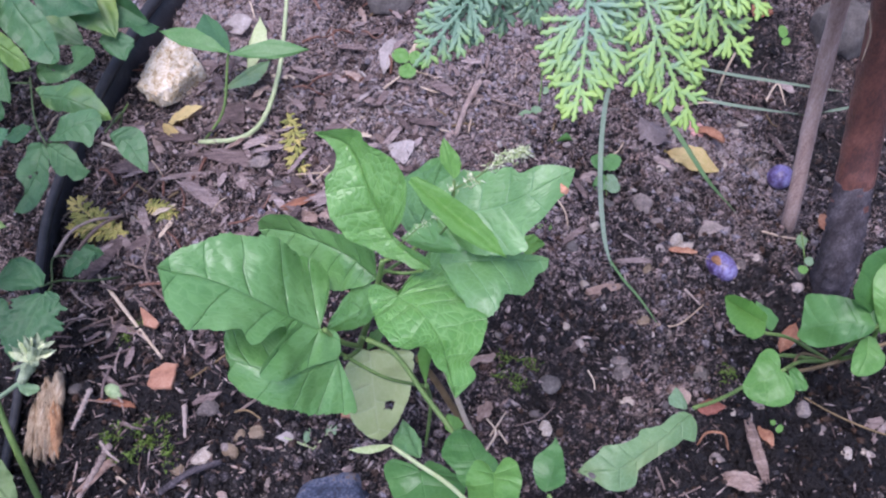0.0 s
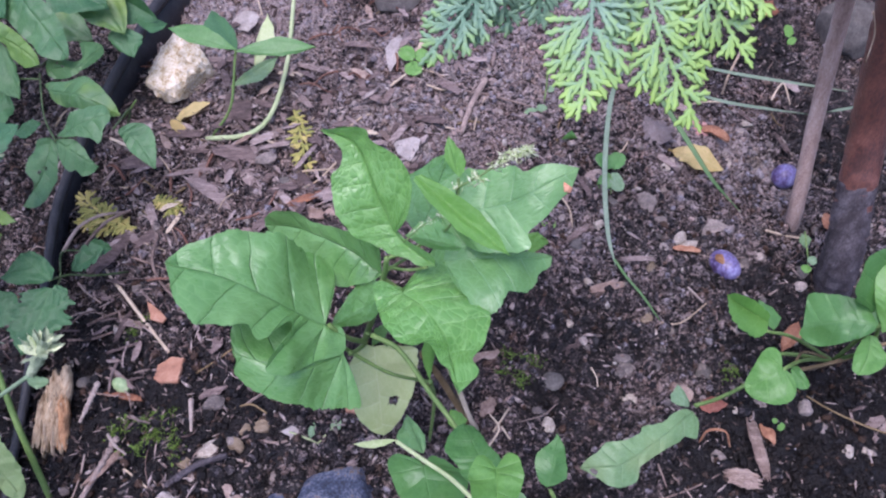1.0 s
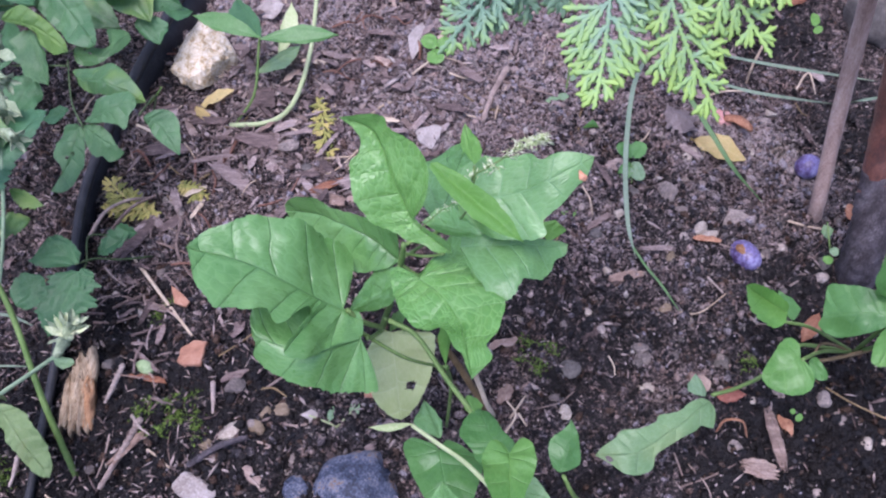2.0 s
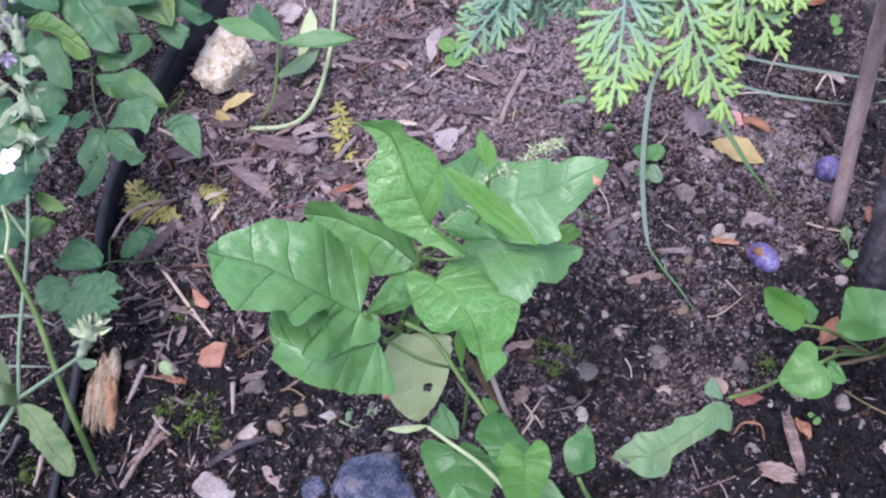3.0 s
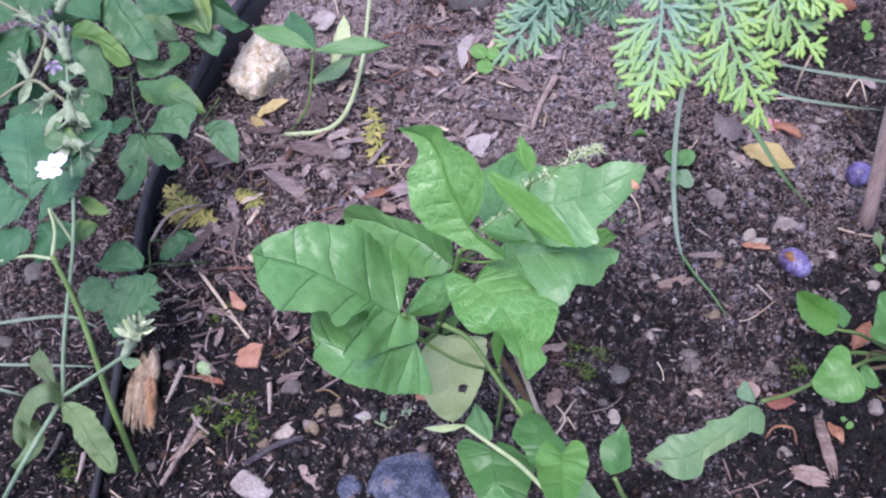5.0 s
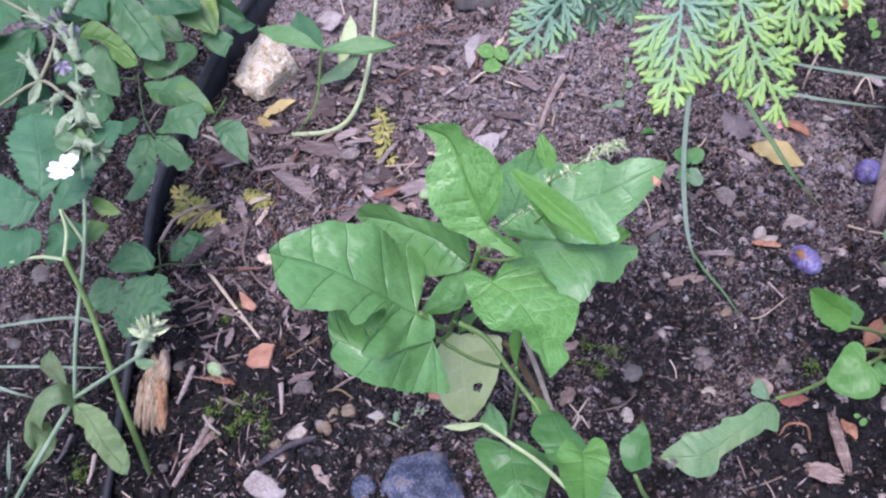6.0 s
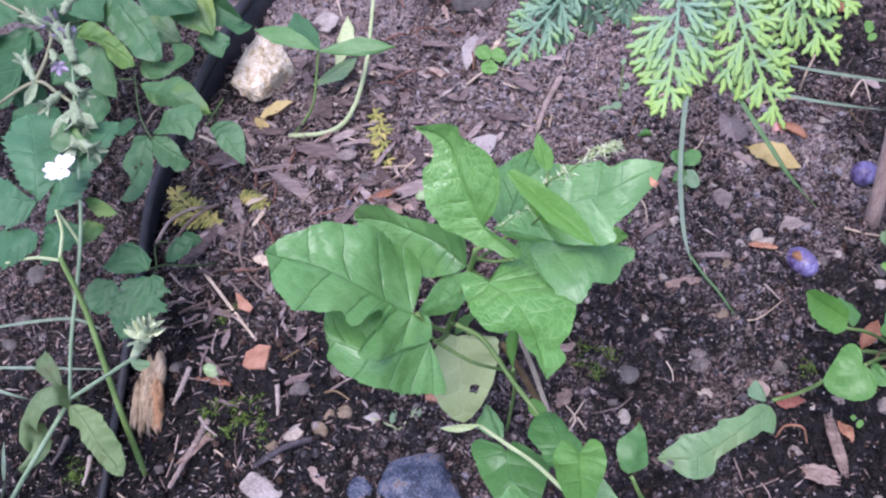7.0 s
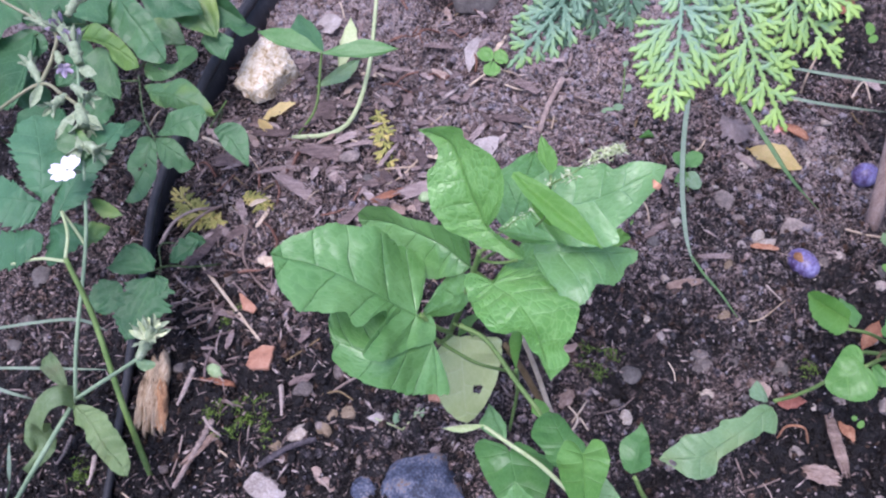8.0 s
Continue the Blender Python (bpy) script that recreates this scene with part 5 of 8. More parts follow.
    for a, b, c, d in (((-0.363, 0.141, 0.200), (-0.375, 0.101, 0.200), (-0.373, 0.127, 0.203), (-0.365, 0.114, 0.198)), ((-0.360, 0.134, 0.200), (-0.330, 0.113, 0.200), (-0.344, 0.130, 0.203), (-0.347, 0.119, 0.198)), ((-0.378, 0.187, 0.208), (-0.353, 0.178, 0.210), (-0.367, 0.189, 0.212), (-0.365, 0.177, 0.207)), ((-0.415, 0.180, 0.200), (-0.415, 0.142, 0.200), (-0.418, 0.161, 0.204), (-0.408, 0.155, 0.200)), ((-0.346, 0.093, 0.196), (-0.351, 0.070, 0.200), (-0.353, 0.085, 0.200), (-0.344, 0.077, 0.197))):
        part("bract", blade(a, b, c, d, "lance", at=0.45, nu=14, nv=8, ruffle=0.08), HAIRY, pl, "pale hairy narrow bract")
    part("bract", blade((-0.253, -0.098, 0.150), (-0.250, -0.105, 0.140), (-0.258, -0.100, 0.145), (-0.239, -0.102, 0.145), "blunt", at=0.5, nu=12, nv=8), LEAF_GREY, pl)


flower_plant()


def creeper(base, label, leaves, stalks, group="creepers at the edging"):
    pl = thing("creeper", base, label, "plant", group)
    for spec in leaves:
        if isinstance(spec[0], list):
            k = {"veins": 6, "relief": 0.016, "nu": 60, "nv": 16, **spec[5]}
            part("leaf", lamina(*spec[:5], **{q: w for q, w in k.items() if q != "m"}), k.get("m", TREFOIL), pl)
            continue
        a, k = spec[:4], dict(spec[4])
        part("leaf", blade(*a, **{"nu": 30, "nv": 20, "veins": 5.0, "quilt": 0.01, **{q: w for q, w in k.items() if q != "m"}}), k.get("m", LEAF_DARK), pl)
    for pts, r in stalks:
        part("stalk", tube(pts, r * 0.8, r * 0.7, 14, 7), STEMDARK, pl)
    return pl


lob = {"shape": "lobed", "at": 0.42, "teeth": 0.25, "nu": 46}
creeper((-0.326, 0.108, -0.023), "dull green three-lobed creeper leaves over the edging", [
    ((-0.304, 0.031, 0.085), (-0.334, 0.055, 0.095), (-0.350, 0.032, 0.090), (-0.311, 0.052, 0.090), {"shape": "blunt", "at": 0.5, "teeth": 0.1}),
    ((-0.332, 0.016, 0.085), (-0.354, -0.010, 0.075), (-0.359, 0.012, 0.085), (-0.331, -0.007, 0.075), {"shape": "blunt", "at": 0.5, "teeth": 0.15}),
    ((-0.300, 0.023, 0.085), (-0.322, -0.035, 0.060), (-0.337, 0.002, 0.080), (-0.281, -0.003, 0.070), {"shape": "lobed", "at": 0.42, "teeth": 0.25, "nu": 46}),
    ((-0.298, 0.020, 0.085), (-0.285, 0.020, 0.080), (-0.293, 0.026, 0.085), (-0.292, 0.007, 0.080), {"shape": "blunt", "at": 0.5}),
    ((-0.287, 0.099, 0.040), (-0.318, 0.078, 0.030), (-0.310, 0.103, 0.040), (-0.300, 0.075, 0.035), lob),
    ((-0.303, 0.107, 0.040), (-0.283, 0.106, 0.030), (-0.291, 0.111, 0.040), (-0.288, 0.092, 0.035), {"shape": "lobed", "at": 0.42}),
], [([(-0.281, 0.108, -0.016), (-0.292, 0.073, 0.030), (-0.301, 0.054, 0.060), (-0.304, 0.031, 0.085)], 0.0014), ([(-0.301, 0.043, 0.075), (-0.334, 0.102, 0.030), (-0.303, 0.099, 0.035)], 0.001), ([(-0.303, 0.043, 0.070), (-0.298, 0.023, 0.080)], 0.001)])

creeper((-0.370, 0.331, -0.031), "three-part creeper with smooth dull green leaflets, some insect-bitten", [
    ([(-0.368, 0.265, 0.100), (-0.321, 0.241, 0.115), (-0.275, 0.222, 0.105)], (-0.322, 0.266, 0.120), (-0.326, 0.233, 0.105), [(-0.12, 0.08), (0.08, 0.12), (0.24, 0.17), (0.38, 0.23), (0.58, 0.2), (0.77, 0.13), (0.91, 0.06)], [(0.08, 0.09), (0.26, 0.14), (0.49, 0.13), (0.71, 0.11), (0.85, 0.07)], {"m": TURNING}),
    ([(-0.339, 0.198, 0.100), (-0.311, 0.202, 0.115), (-0.279, 0.212, 0.118)], (-0.310, 0.218, 0.120), (-0.291, 0.185, 0.112), [(0.21, 0.18), (0.4, 0.25), (0.69, 0.26), (0.87, 0.23), (0.96, 0.11)], [(0.22, 0.11), (0.43, 0.19), (0.61, 0.29), (0.73, 0.42), (0.86, 0.24), (0.97, 0.12)], {}),
    ([(-0.350, 0.203, 0.092), (-0.357, 0.177, 0.075), (-0.375, 0.138, 0.060)], (-0.342, 0.175, 0.078), (-0.376, 0.178, 0.074), [(0.07, 0.09), (0.35, 0.19), (0.66, 0.28), (0.86, 0.3), (0.97, 0.18)], [(0.09, 0.19), (0.32, 0.25), (0.59, 0.25), (0.7, 0.06), (0.84, -0.03), (0.96, -0.03)], {"holes": [(0.48, 0.02, 0.022), (0.56, -0.04, 0.025)]}),
    ([(-0.341, 0.196, 0.097), (-0.320, 0.183, 0.092), (-0.295, 0.173, 0.082)], (-0.308, 0.186, 0.094), (-0.330, 0.173, 0.084), [(0.16, 0.12), (0.37, 0.21), (0.62, 0.17), (0.82, 0.05)], [(0.13, 0.15), (0.33, 0.3), (0.59, 0.36), (0.69, 0.28), (0.83, 0.32), (0.94, 0.2)], {}),
    ([(-0.266, 0.187, 0.118), (-0.249, 0.182, 0.115), (-0.226, 0.154, 0.100)], (-0.242, 0.193, 0.118), (-0.253, 0.171, 0.108), [(-0.03, 0.12), (0.07, 0.28), (0.49, 0.33), (0.73, 0.27)], [(0.26, 0.11), (0.53, 0.22), (0.72, 0.17), (0.89, 0.07)], {}),
    ((-0.369, 0.226, 0.090), (-0.402, 0.221, 0.080), (-0.385, 0.229, 0.090), (-0.385, 0.210, 0.085), {"shape": "ovate", "at": 0.45}),
    ([(-0.398, 0.324, 0.080), (-0.358, 0.316, 0.085), (-0.340, 0.357, 0.080)], (-0.364, 0.332, 0.090), (-0.360, 0.304, 0.080), [(0.07, 0.16), (0.25, 0.32), (0.37, 0.24), (0.59, 0.11), (0.7, 0.15), (0.73, 0.27), (0.71, 0.39), (0.92, 0.19)], [(-0.03, 0.14), (0.05, 0.22), (0.28, 0.18), (0.57, 0.08), (0.84, 0.14), (0.97, 0.11)], {"m": TURNING, "holes": [(0.2, 0.12, 0.02), (0.28, 0.04, 0.025)]}),
], [([(-0.373, 0.326, -0.032), (-0.343, 0.237, 0.060), (-0.340, 0.193, 0.100)], 0.0014), ([(-0.340, 0.306, -0.026), (-0.295, 0.276, 0.060), (-0.271, 0.191, 0.120)], 0.0014), ([(-0.340, 0.193, 0.100), (-0.370, 0.239, 0.090), (-0.402, 0.314, 0.080)], 0.0012), ([(-0.400, 0.304, 0.080), (-0.435, 0.310, 0.075), (-0.483, 0.325, 0.060)], 0.0014)])

creeper((-0.550, 0.584, -0.058), "thick clump of broad dark green and yellowing leaves in the shade", [
    ([(-0.437, 0.403, 0.130), (-0.402, 0.358, 0.120), (-0.358, 0.313, 0.100)], (-0.381, 0.357, 0.120), (-0.432, 0.350, 0.110), [(0.11, 0.09), (0.33, 0.14), (0.58, 0.16), (0.81, 0.1), (0.93, 0.05)], [(0.02, 0.14), (0.15, 0.23), (0.42, 0.22), (0.64, 0.19), (0.8, 0.18), (0.94, 0.08)], {}),
    ([(-0.474, 0.338, 0.120), (-0.435, 0.336, 0.110), (-0.395, 0.312, 0.095)], (-0.434, 0.347, 0.120), (-0.437, 0.327, 0.100), [(0.05, 0.11), (0.21, 0.23), (0.45, 0.18), (0.67, 0.14), (0.89, 0.07)], [(0.13, 0.03), (0.36, 0.04), (0.52, 0.07), (0.64, 0.17), (0.8, 0.19), (0.91, 0.1)], {"m": YELLOWING}),
    ((-0.449, 0.342, 0.100), (-0.411, 0.272, 0.080), (-0.463, 0.305, 0.090), (-0.423, 0.313, 0.090), {"shape": "lobed", "at": 0.42, "m": LEAF_MIXED}),
    ((-0.466, 0.345, 0.080), (-0.509, 0.307, 0.070), (-0.501, 0.371, 0.080), (-0.487, 0.307, 0.070), {"shape": "ovate", "at": 0.45}),
    ((-0.544, 0.365, 0.100), (-0.535, 0.250, 0.090), (-0.599, 0.316, 0.100), (-0.527, 0.300, 0.100), {"shape": "blunt", "at": 0.5}),
    ((-0.480, 0.259, 0.080), (-0.490, 0.173, 0.080), (-0.521, 0.232, 0.090), (-0.462, 0.206, 0.080), {"shape": "ovate", "at": 0.45}),
    ((-0.527, 0.355, 0.090), (-0.567, 0.365, 0.100), (-0.548, 0.375, 0.100), (-0.546, 0.336, 0.090), {"shape": "blunt", "at": 0.5}),
    ((-0.448, 0.307, 0.060), (-0.466, 0.260, 0.050), (-0.480, 0.293, 0.060), (-0.437, 0.269, 0.050), {"shape": "blunt", "at": 0.5}),
    ((-0.358, 0.429, 0.120), (-0.319, 0.376, 0.080), (-0.323, 0.420, 0.100), (-0.360, 0.380, 0.100), {"shape": "ovate", "at": 0.45, "m": LEAF_MIXED}),
    ((-0.344, 0.432, 0.100), (-0.290, 0.413, 0.070), (-0.305, 0.420, 0.100), (-0.327, 0.397, 0.080), {"shape": "ovate", "at": 0.45}),
    ((-0.330, 0.392, 0.080), (-0.310, 0.360, 0.060), (-0.341, 0.378, 0.070), (-0.302, 0.382, 0.070), {"shape": "ovate", "at": 0.4}),
    ((-0.314, 0.402, 0.080), (-0.283, 0.419, 0.060), (-0.303, 0.424, 0.070), (-0.293, 0.392, 0.070), {"shape": "lance", "at": 0.5}),
    ((-0.404, 0.415, 0.140), (-0.330, 0.388, 0.110), (-0.361, 0.427, 0.130), (-0.377, 0.367, 0.120), {"shape": "ovate", "at": 0.45}),
    ((-0.509, 0.433, 0.130), (-0.438, 0.359, 0.120), (-0.450, 0.409, 0.130), (-0.496, 0.381, 0.120), {"shape": "ovate", "at": 0.45}),
    ((-0.567, 0.446, 0.130), (-0.535, 0.373, 0.110), (-0.579, 0.405, 0.120), (-0.513, 0.408, 0.120), {"shape": "blunt", "at": 0.5}),
    ((-0.617, 0.437, 0.130), (-0.579, 0.334, 0.110), (-0.639, 0.386, 0.120), (-0.552, 0.372, 0.120), {"shape": "ovate", "at": 0.45}),
    ((-0.636, 0.344, 0.120), (-0.568, 0.241, 0.100), (-0.643, 0.297, 0.110), (-0.570, 0.295, 0.110), {"shape": "ovate", "at": 0.45}),
    ((-0.593, 0.230, 0.120), (-0.526, 0.156, 0.100), (-0.587, 0.188, 0.110), (-0.530, 0.196, 0.110), {"shape": "ovate", "at": 0.45}),
    ((-0.454, 0.464, 0.050), (-0.388, 0.424, 0.030), (-0.415, 0.463, 0.050), (-0.428, 0.425, 0.030), {"shape": "ovate", "at": 0.45, "m": LEAF_MIXED}),
    ((-0.560, 0.465, 0.080), (-0.511, 0.410, 0.060), (-0.516, 0.452, 0.080), (-0.555, 0.422, 0.060), {"shape": "ovate", "at": 0.45}),
    ((-0.599, 0.339, 0.050), (-0.536, 0.299, 0.040), (-0.564, 0.349, 0.050), (-0.566, 0.299, 0.040), {"shape": "blunt", "at": 0.45}),
], [([(-0.550, 0.584, -0.058), (-0.446, 0.425, 0.100), (-0.443, 0.409, 0.130)], 0.0017), ([(-0.550, 0.584, -0.058), (-0.479, 0.407, 0.080), (-0.482, 0.360, 0.120)], 0.0015), ([(-0.550, 0.584, -0.058), (-0.534, 0.420, 0.070), (-0.544, 0.365, 0.100)], 0.0015), ([(-0.393, 0.517, -0.036), (-0.351, 0.435, 0.080), (-0.358, 0.429, 0.120)], 0.0014), ([(-0.550, 0.584, -0.058), (-0.506, 0.449, 0.100), (-0.567, 0.446, 0.130)], 0.0015), ([(-0.485, 0.522, -0.050), (-0.423, 0.345, 0.060), (-0.442, 0.342, 0.100)], 0.0012)], "creepers in the shade")


def shading_clump():
    """The same clump, unseen farther back along the edging, added to shade the corner."""
    rnd = random.Random(63)
    pl = thing("creeper", (-0.72, 0.55, broad(-0.72, 0.55)), "thick unseen clump of broad dark green leaves, added for shade", "plant", "creepers in the shade")
    for k in range(34):
        base = V((rnd.uniform(-0.95, -0.62), rnd.uniform(0.2, 0.78), rnd.uniform(0.14, 0.3))) if k < 22 else V((rnd.uniform(-0.62, -0.36), rnd.uniform(0.6, 0.8), rnd.uniform(0.16, 0.3)))
        a = rnd.uniform(-2.0, -0.3)
        way = V((math.cos(a), math.sin(a), rnd.uniform(-0.4, 0.0)))
        size = rnd.uniform(0.08, 0.12)
        side = V((-way.y, way.x, rnd.uniform(-0.2, 0.2))) * 0.32 * size
        half = base + way * size * 0.45
        part("leaf", blade(base, base + way * size, half + side, half - side, rnd.choice(("ovate", "blunt", "lobed")), at=0.45, nu=24, nv=14, arch=0.06), LEAF_DARK, pl)
        foot = V((base.x + rnd.uniform(-0.05, 0.05), base.y + rnd.uniform(0.0, 0.1), 0))
        part("stalk", tube([V((foot.x, foot.y, broad(foot.x, foot.y) - 0.01)), base.lerp(foot, 0.5) + V((0, 0, 0.03)), base], 0.0014, 0.001, 10, 6), STEMDARK, pl)


shading_clump()


def seedling(base, label, stems, leaves, group="young weeds"):
    pl = thing("seedling", base, label, "plant", group)
    for pts, r, m in stems:
        part("stem", tube(pts, r, r * 0.8, 16, 7), m, pl)
    for a, b, c, d, shape, m in leaves:
        part("leaf", blade(a, b, c, d, shape, at=0.45, nu=20, nv=12, quilt=0.008), m, pl)
    return pl


seedling((-0.222, 0.296, -0.006), "young plant with two long leaves and a pale bent stem", [
    ([(-0.222, 0.296, -0.006), (-0.194, 0.309, 0.030), (-0.185, 0.340, 0.070), (-0.181, 0.344, 0.085)], 0.0017, STEMGREEN),
    ([(-0.226, 0.287, -0.001), (-0.172, 0.280, 0.014), (-0.146, 0.306, 0.023), (-0.137, 0.382, 0.030), (-0.134, 0.463, 0.060), (-0.132, 0.505, 0.080)], 0.0031, STEMPALE),
], [
    ((-0.181, 0.344, 0.085), (-0.266, 0.377, 0.090), (-0.219, 0.373, 0.095), (-0.232, 0.355, 0.085), "lance", LEAF_SMOOTH),
    ((-0.180, 0.342, 0.085), (-0.089, 0.348, 0.085), (-0.135, 0.359, 0.090), (-0.134, 0.339, 0.080), "lance", LEAF_SMOOTH),
    ((-0.180, 0.345, 0.084), (-0.229, 0.432, 0.070), (-0.229, 0.389, 0.080), (-0.197, 0.393, 0.080), "ovate", LEAF_DARK),
    ((-0.179, 0.383, 0.020), (-0.167, 0.449, 0.050), (-0.179, 0.413, 0.035), (-0.157, 0.413, 0.035), "lance", LEAF_PALE),
    ((-0.200, 0.343, 0.030), (-0.150, 0.392, 0.030), (-0.175, 0.372, 0.035), (-0.166, 0.352, 0.030), "lance", LEAF_GREY),
])
seedling((0.241, 0.202, 0.006), "tiny round-leaved weed on dark grit", [([(0.240, 0.198, 0.006), (0.240, 0.206, 0.012), (0.239, 0.215, 0.020)], 0.0008, STEMGREEN)], [
    ((0.241, 0.223, 0.020), (0.228, 0.244, 0.020), (0.228, 0.227, 0.020), (0.241, 0.241, 0.020), "blunt", LEAF_SMOOTH), ((0.242, 0.223, 0.020), (0.255, 0.244, 0.020), (0.242, 0.242, 0.022), (0.254, 0.227, 0.020), "blunt", LEAF_SMOOTH),
    ((0.240, 0.217, 0.018), (0.250, 0.196, 0.014), (0.251, 0.213, 0.018), (0.240, 0.200, 0.014), "blunt", LEAF_GREY), ((0.239, 0.217, 0.018), (0.227, 0.200, 0.014), (0.228, 0.213, 0.018), (0.239, 0.202, 0.014), "blunt", LEAF_SMOOTH)])
seedling((0.014, 0.392, 0.017), "small bright green clover-like weed among bark bits", [([(0.013, 0.384, 0.017), (0.016, 0.378, 0.033)], 0.0008, STEMGREEN)], [
    ((0.017, 0.385, 0.032), (0.001, 0.402, 0.035), (0.002, 0.385, 0.033), (0.014, 0.403, 0.035), "blunt", LEAF_BRIGHT), ((0.019, 0.385, 0.032), (0.034, 0.394, 0.034), (0.022, 0.398, 0.036), (0.034, 0.379, 0.031), "blunt", LEAF_BRIGHT), ((0.017, 0.383, 0.032), (0.017, 0.360, 0.029), (0.006, 0.371, 0.029), (0.028, 0.366, 0.030), "blunt", LEAF_BRIGHT)])
seedling((-0.045, -0.106, 0.015), "wilting pale seedling with crumpled leaves on black soil", [
    ([(-0.045, -0.107, 0.015), (-0.048, -0.097, 0.015), (-0.060, -0.093, 0.020), (-0.074, -0.088, 0.020)], 0.001, STEMPALE), ([(-0.048, -0.097, 0.015), (-0.039, -0.088, 0.020), (-0.033, -0.082, 0.022)], 0.0009, STEMPALE)], [
    ((-0.060, -0.093, 0.020), (-0.083, -0.087, 0.018), (-0.073, -0.082, 0.020), (-0.068, -0.093, 0.018), "ovate", PALELEAF), ((-0.055, -0.094, 0.020), (-0.052, -0.079, 0.022), (-0.057, -0.086, 0.020), (-0.049, -0.087, 0.020), "lance", LEAF_GREY), ((-0.048, -0.098, 0.014), (-0.048, -0.111, 0.008), (-0.053, -0.104, 0.010), (-0.043, -0.103, 0.010), "lance", LEAF_GREY), ((-0.037, -0.085, 0.020), (-0.028, -0.076, 0.022), (-0.036, -0.078, 0.022), (-0.029, -0.085, 0.020), "lance", LEAF_GREY), ((-0.072, -0.088, 0.020), (-0.061, -0.098, 0.010), (-0.072, -0.095, 0.014), (-0.062, -0.091, 0.016), "ovate", PALELEAF)])
seedling((0.171, 0.321, 0.013), "thin green weed shoots among grit", [([(0.171, 0.326, 0.013), (0.174, 0.337, 0.030), (0.175, 0.353, 0.050)], 0.0011, STEMGREEN)], [
    ((0.175, 0.350, 0.050), (0.177, 0.357, 0.055), (0.172, 0.354, 0.052), (0.179, 0.354, 0.052), "lance", LEAF_GREY), ((0.165, 0.314, 0.018), (0.147, 0.309, 0.018), (0.155, 0.315, 0.02), (0.156, 0.307, 0.018), "lance", LEAF_GREY), ((0.175, 0.316, 0.019), (0.162, 0.314, 0.02), (0.168, 0.320, 0.021), (0.168, 0.310, 0.019), "blunt", LEAF_GREY), ((0.176, 0.330, 0.03), (0.183, 0.340, 0.032), (0.177, 0.337, 0.033), (0.182, 0.332, 0.03), "lance", LEAF_GREY)])
seedling((0.383, -0.054, -0.016), "two tiny round seed leaves on dark soil", [([(0.376, -0.057, -0.015), (0.365, -0.068, 0.012)], 0.0006, STEMGREEN)], [
    ((0.365, -0.070, 0.012), (0.362, -0.066, 0.012), (0.362, -0.070, 0.012), (0.366, -0.066, 0.012), "blunt", LEAF_BRIGHT), ((0.366, -0.072, 0.012), (0.370, -0.076, 0.012), (0.371, -0.070, 0.012), (0.365, -0.077, 0.012), "blunt", LEAF_BRIGHT)])
seedling((0.448, 0.132, -0.027), "tiny green weed at the foot of the stake", [([(0.447, 0.127, -0.027), (0.430, 0.110, 0.015), (0.427, 0.131, 0.030)], 0.0009, STEMGREEN)], [
    ((0.430, 0.103, 0.010), (0.426, 0.095, 0.008), (0.423, 0.101, 0.010), (0.433, 0.098, 0.008), "blunt", LEAF_BRIGHT), ((0.430, 0.106, 0.012), (0.438, 0.108, 0.015), (0.432, 0.110, 0.015), (0.436, 0.102, 0.012), "blunt", LEAF_GREY), ((0.428, 0.117, 0.020), (0.423, 0.128, 0.030), (0.421, 0.121, 0.025), (0.433, 0.124, 0.025), "lance", LEAF_GREY)])
seedling((0.503, 0.490, -0.038), "tiny green weed in deep shade", [([(0.504, 0.485, -0.038), (0.481, 0.452, 0.010)], 0.0006, STEMGREEN)], [
    ((0.481, 0.446, 0.008), (0.481, 0.465, 0.012), (0.476, 0.452, 0.010), (0.488, 0.457, 0.010), "blunt", LEAF_BRIGHT), ((0.480, 0.444, 0.008), (0.487, 0.438, 0.006), (0.488, 0.446, 0.008), (0.478, 0.436, 0.006), "blunt", LEAF_BRIGHT)])
seedling((0.025, 0.140, 0.020), "bud of a weed half under the broad leaves", [([(0.166, 0.147, 0.015), (0.168, 0.152, 0.012)], 0.0008, STEMGREEN)], [
    ((0.163, 0.146, 0.014), (0.177, 0.155, 0.016), (0.166, 0.154, 0.016), (0.174, 0.145, 0.014), "blunt", LEAF_BRIGHT)])


# ================= grass blades =================
def grass_blade(pts, width, label="long blue-green grass blade lying over soil", material=GRASS):
    line = bezier(pts, 36)
    bm = bmesh.new()
    uvl = bm.loops.layers.uv.new("UVMap")
    rows = []
    for i, p in enumerate(line):
        t = (line[min(i + 1, 36)] - line[max(i - 1, 0)]).normalized()
        s = t.cross(V((0, 0, 1))).normalized()
        up = s.cross(t)
        f = i / 36
        w = width * 0.5 * (1 - 0.25 * (1 - f)) * (1 - f**5)
        rows.append([bm.verts.new(p + s * w * k + up * (abs(k) * w * 0.35 - (0.0006 if d else 0))) for k, d in ((-1, 0), (-0.5, 0), (0, 0), (0.5, 0), (1, 0), (0.5, 1), (0, 1), (-0.5, 1))])
    for i, (a, b) in enumerate(zip(rows, rows[1:])):
        for k in range(8):
            q = (k + 1) % 8
            f = bm.faces.new((a[k], a[q], b[q], b[k]))
            for loop, (x, y) in zip(f.loops, ((i, k), (i, k + 1), (i + 1, k + 1), (i + 1, k))):
                loop[uvl].uv = (x / 36, min(y, 8 - y) / 4)
    return solid("grass_blade", bm, material, pts[0], label, "grass", "grass blades")


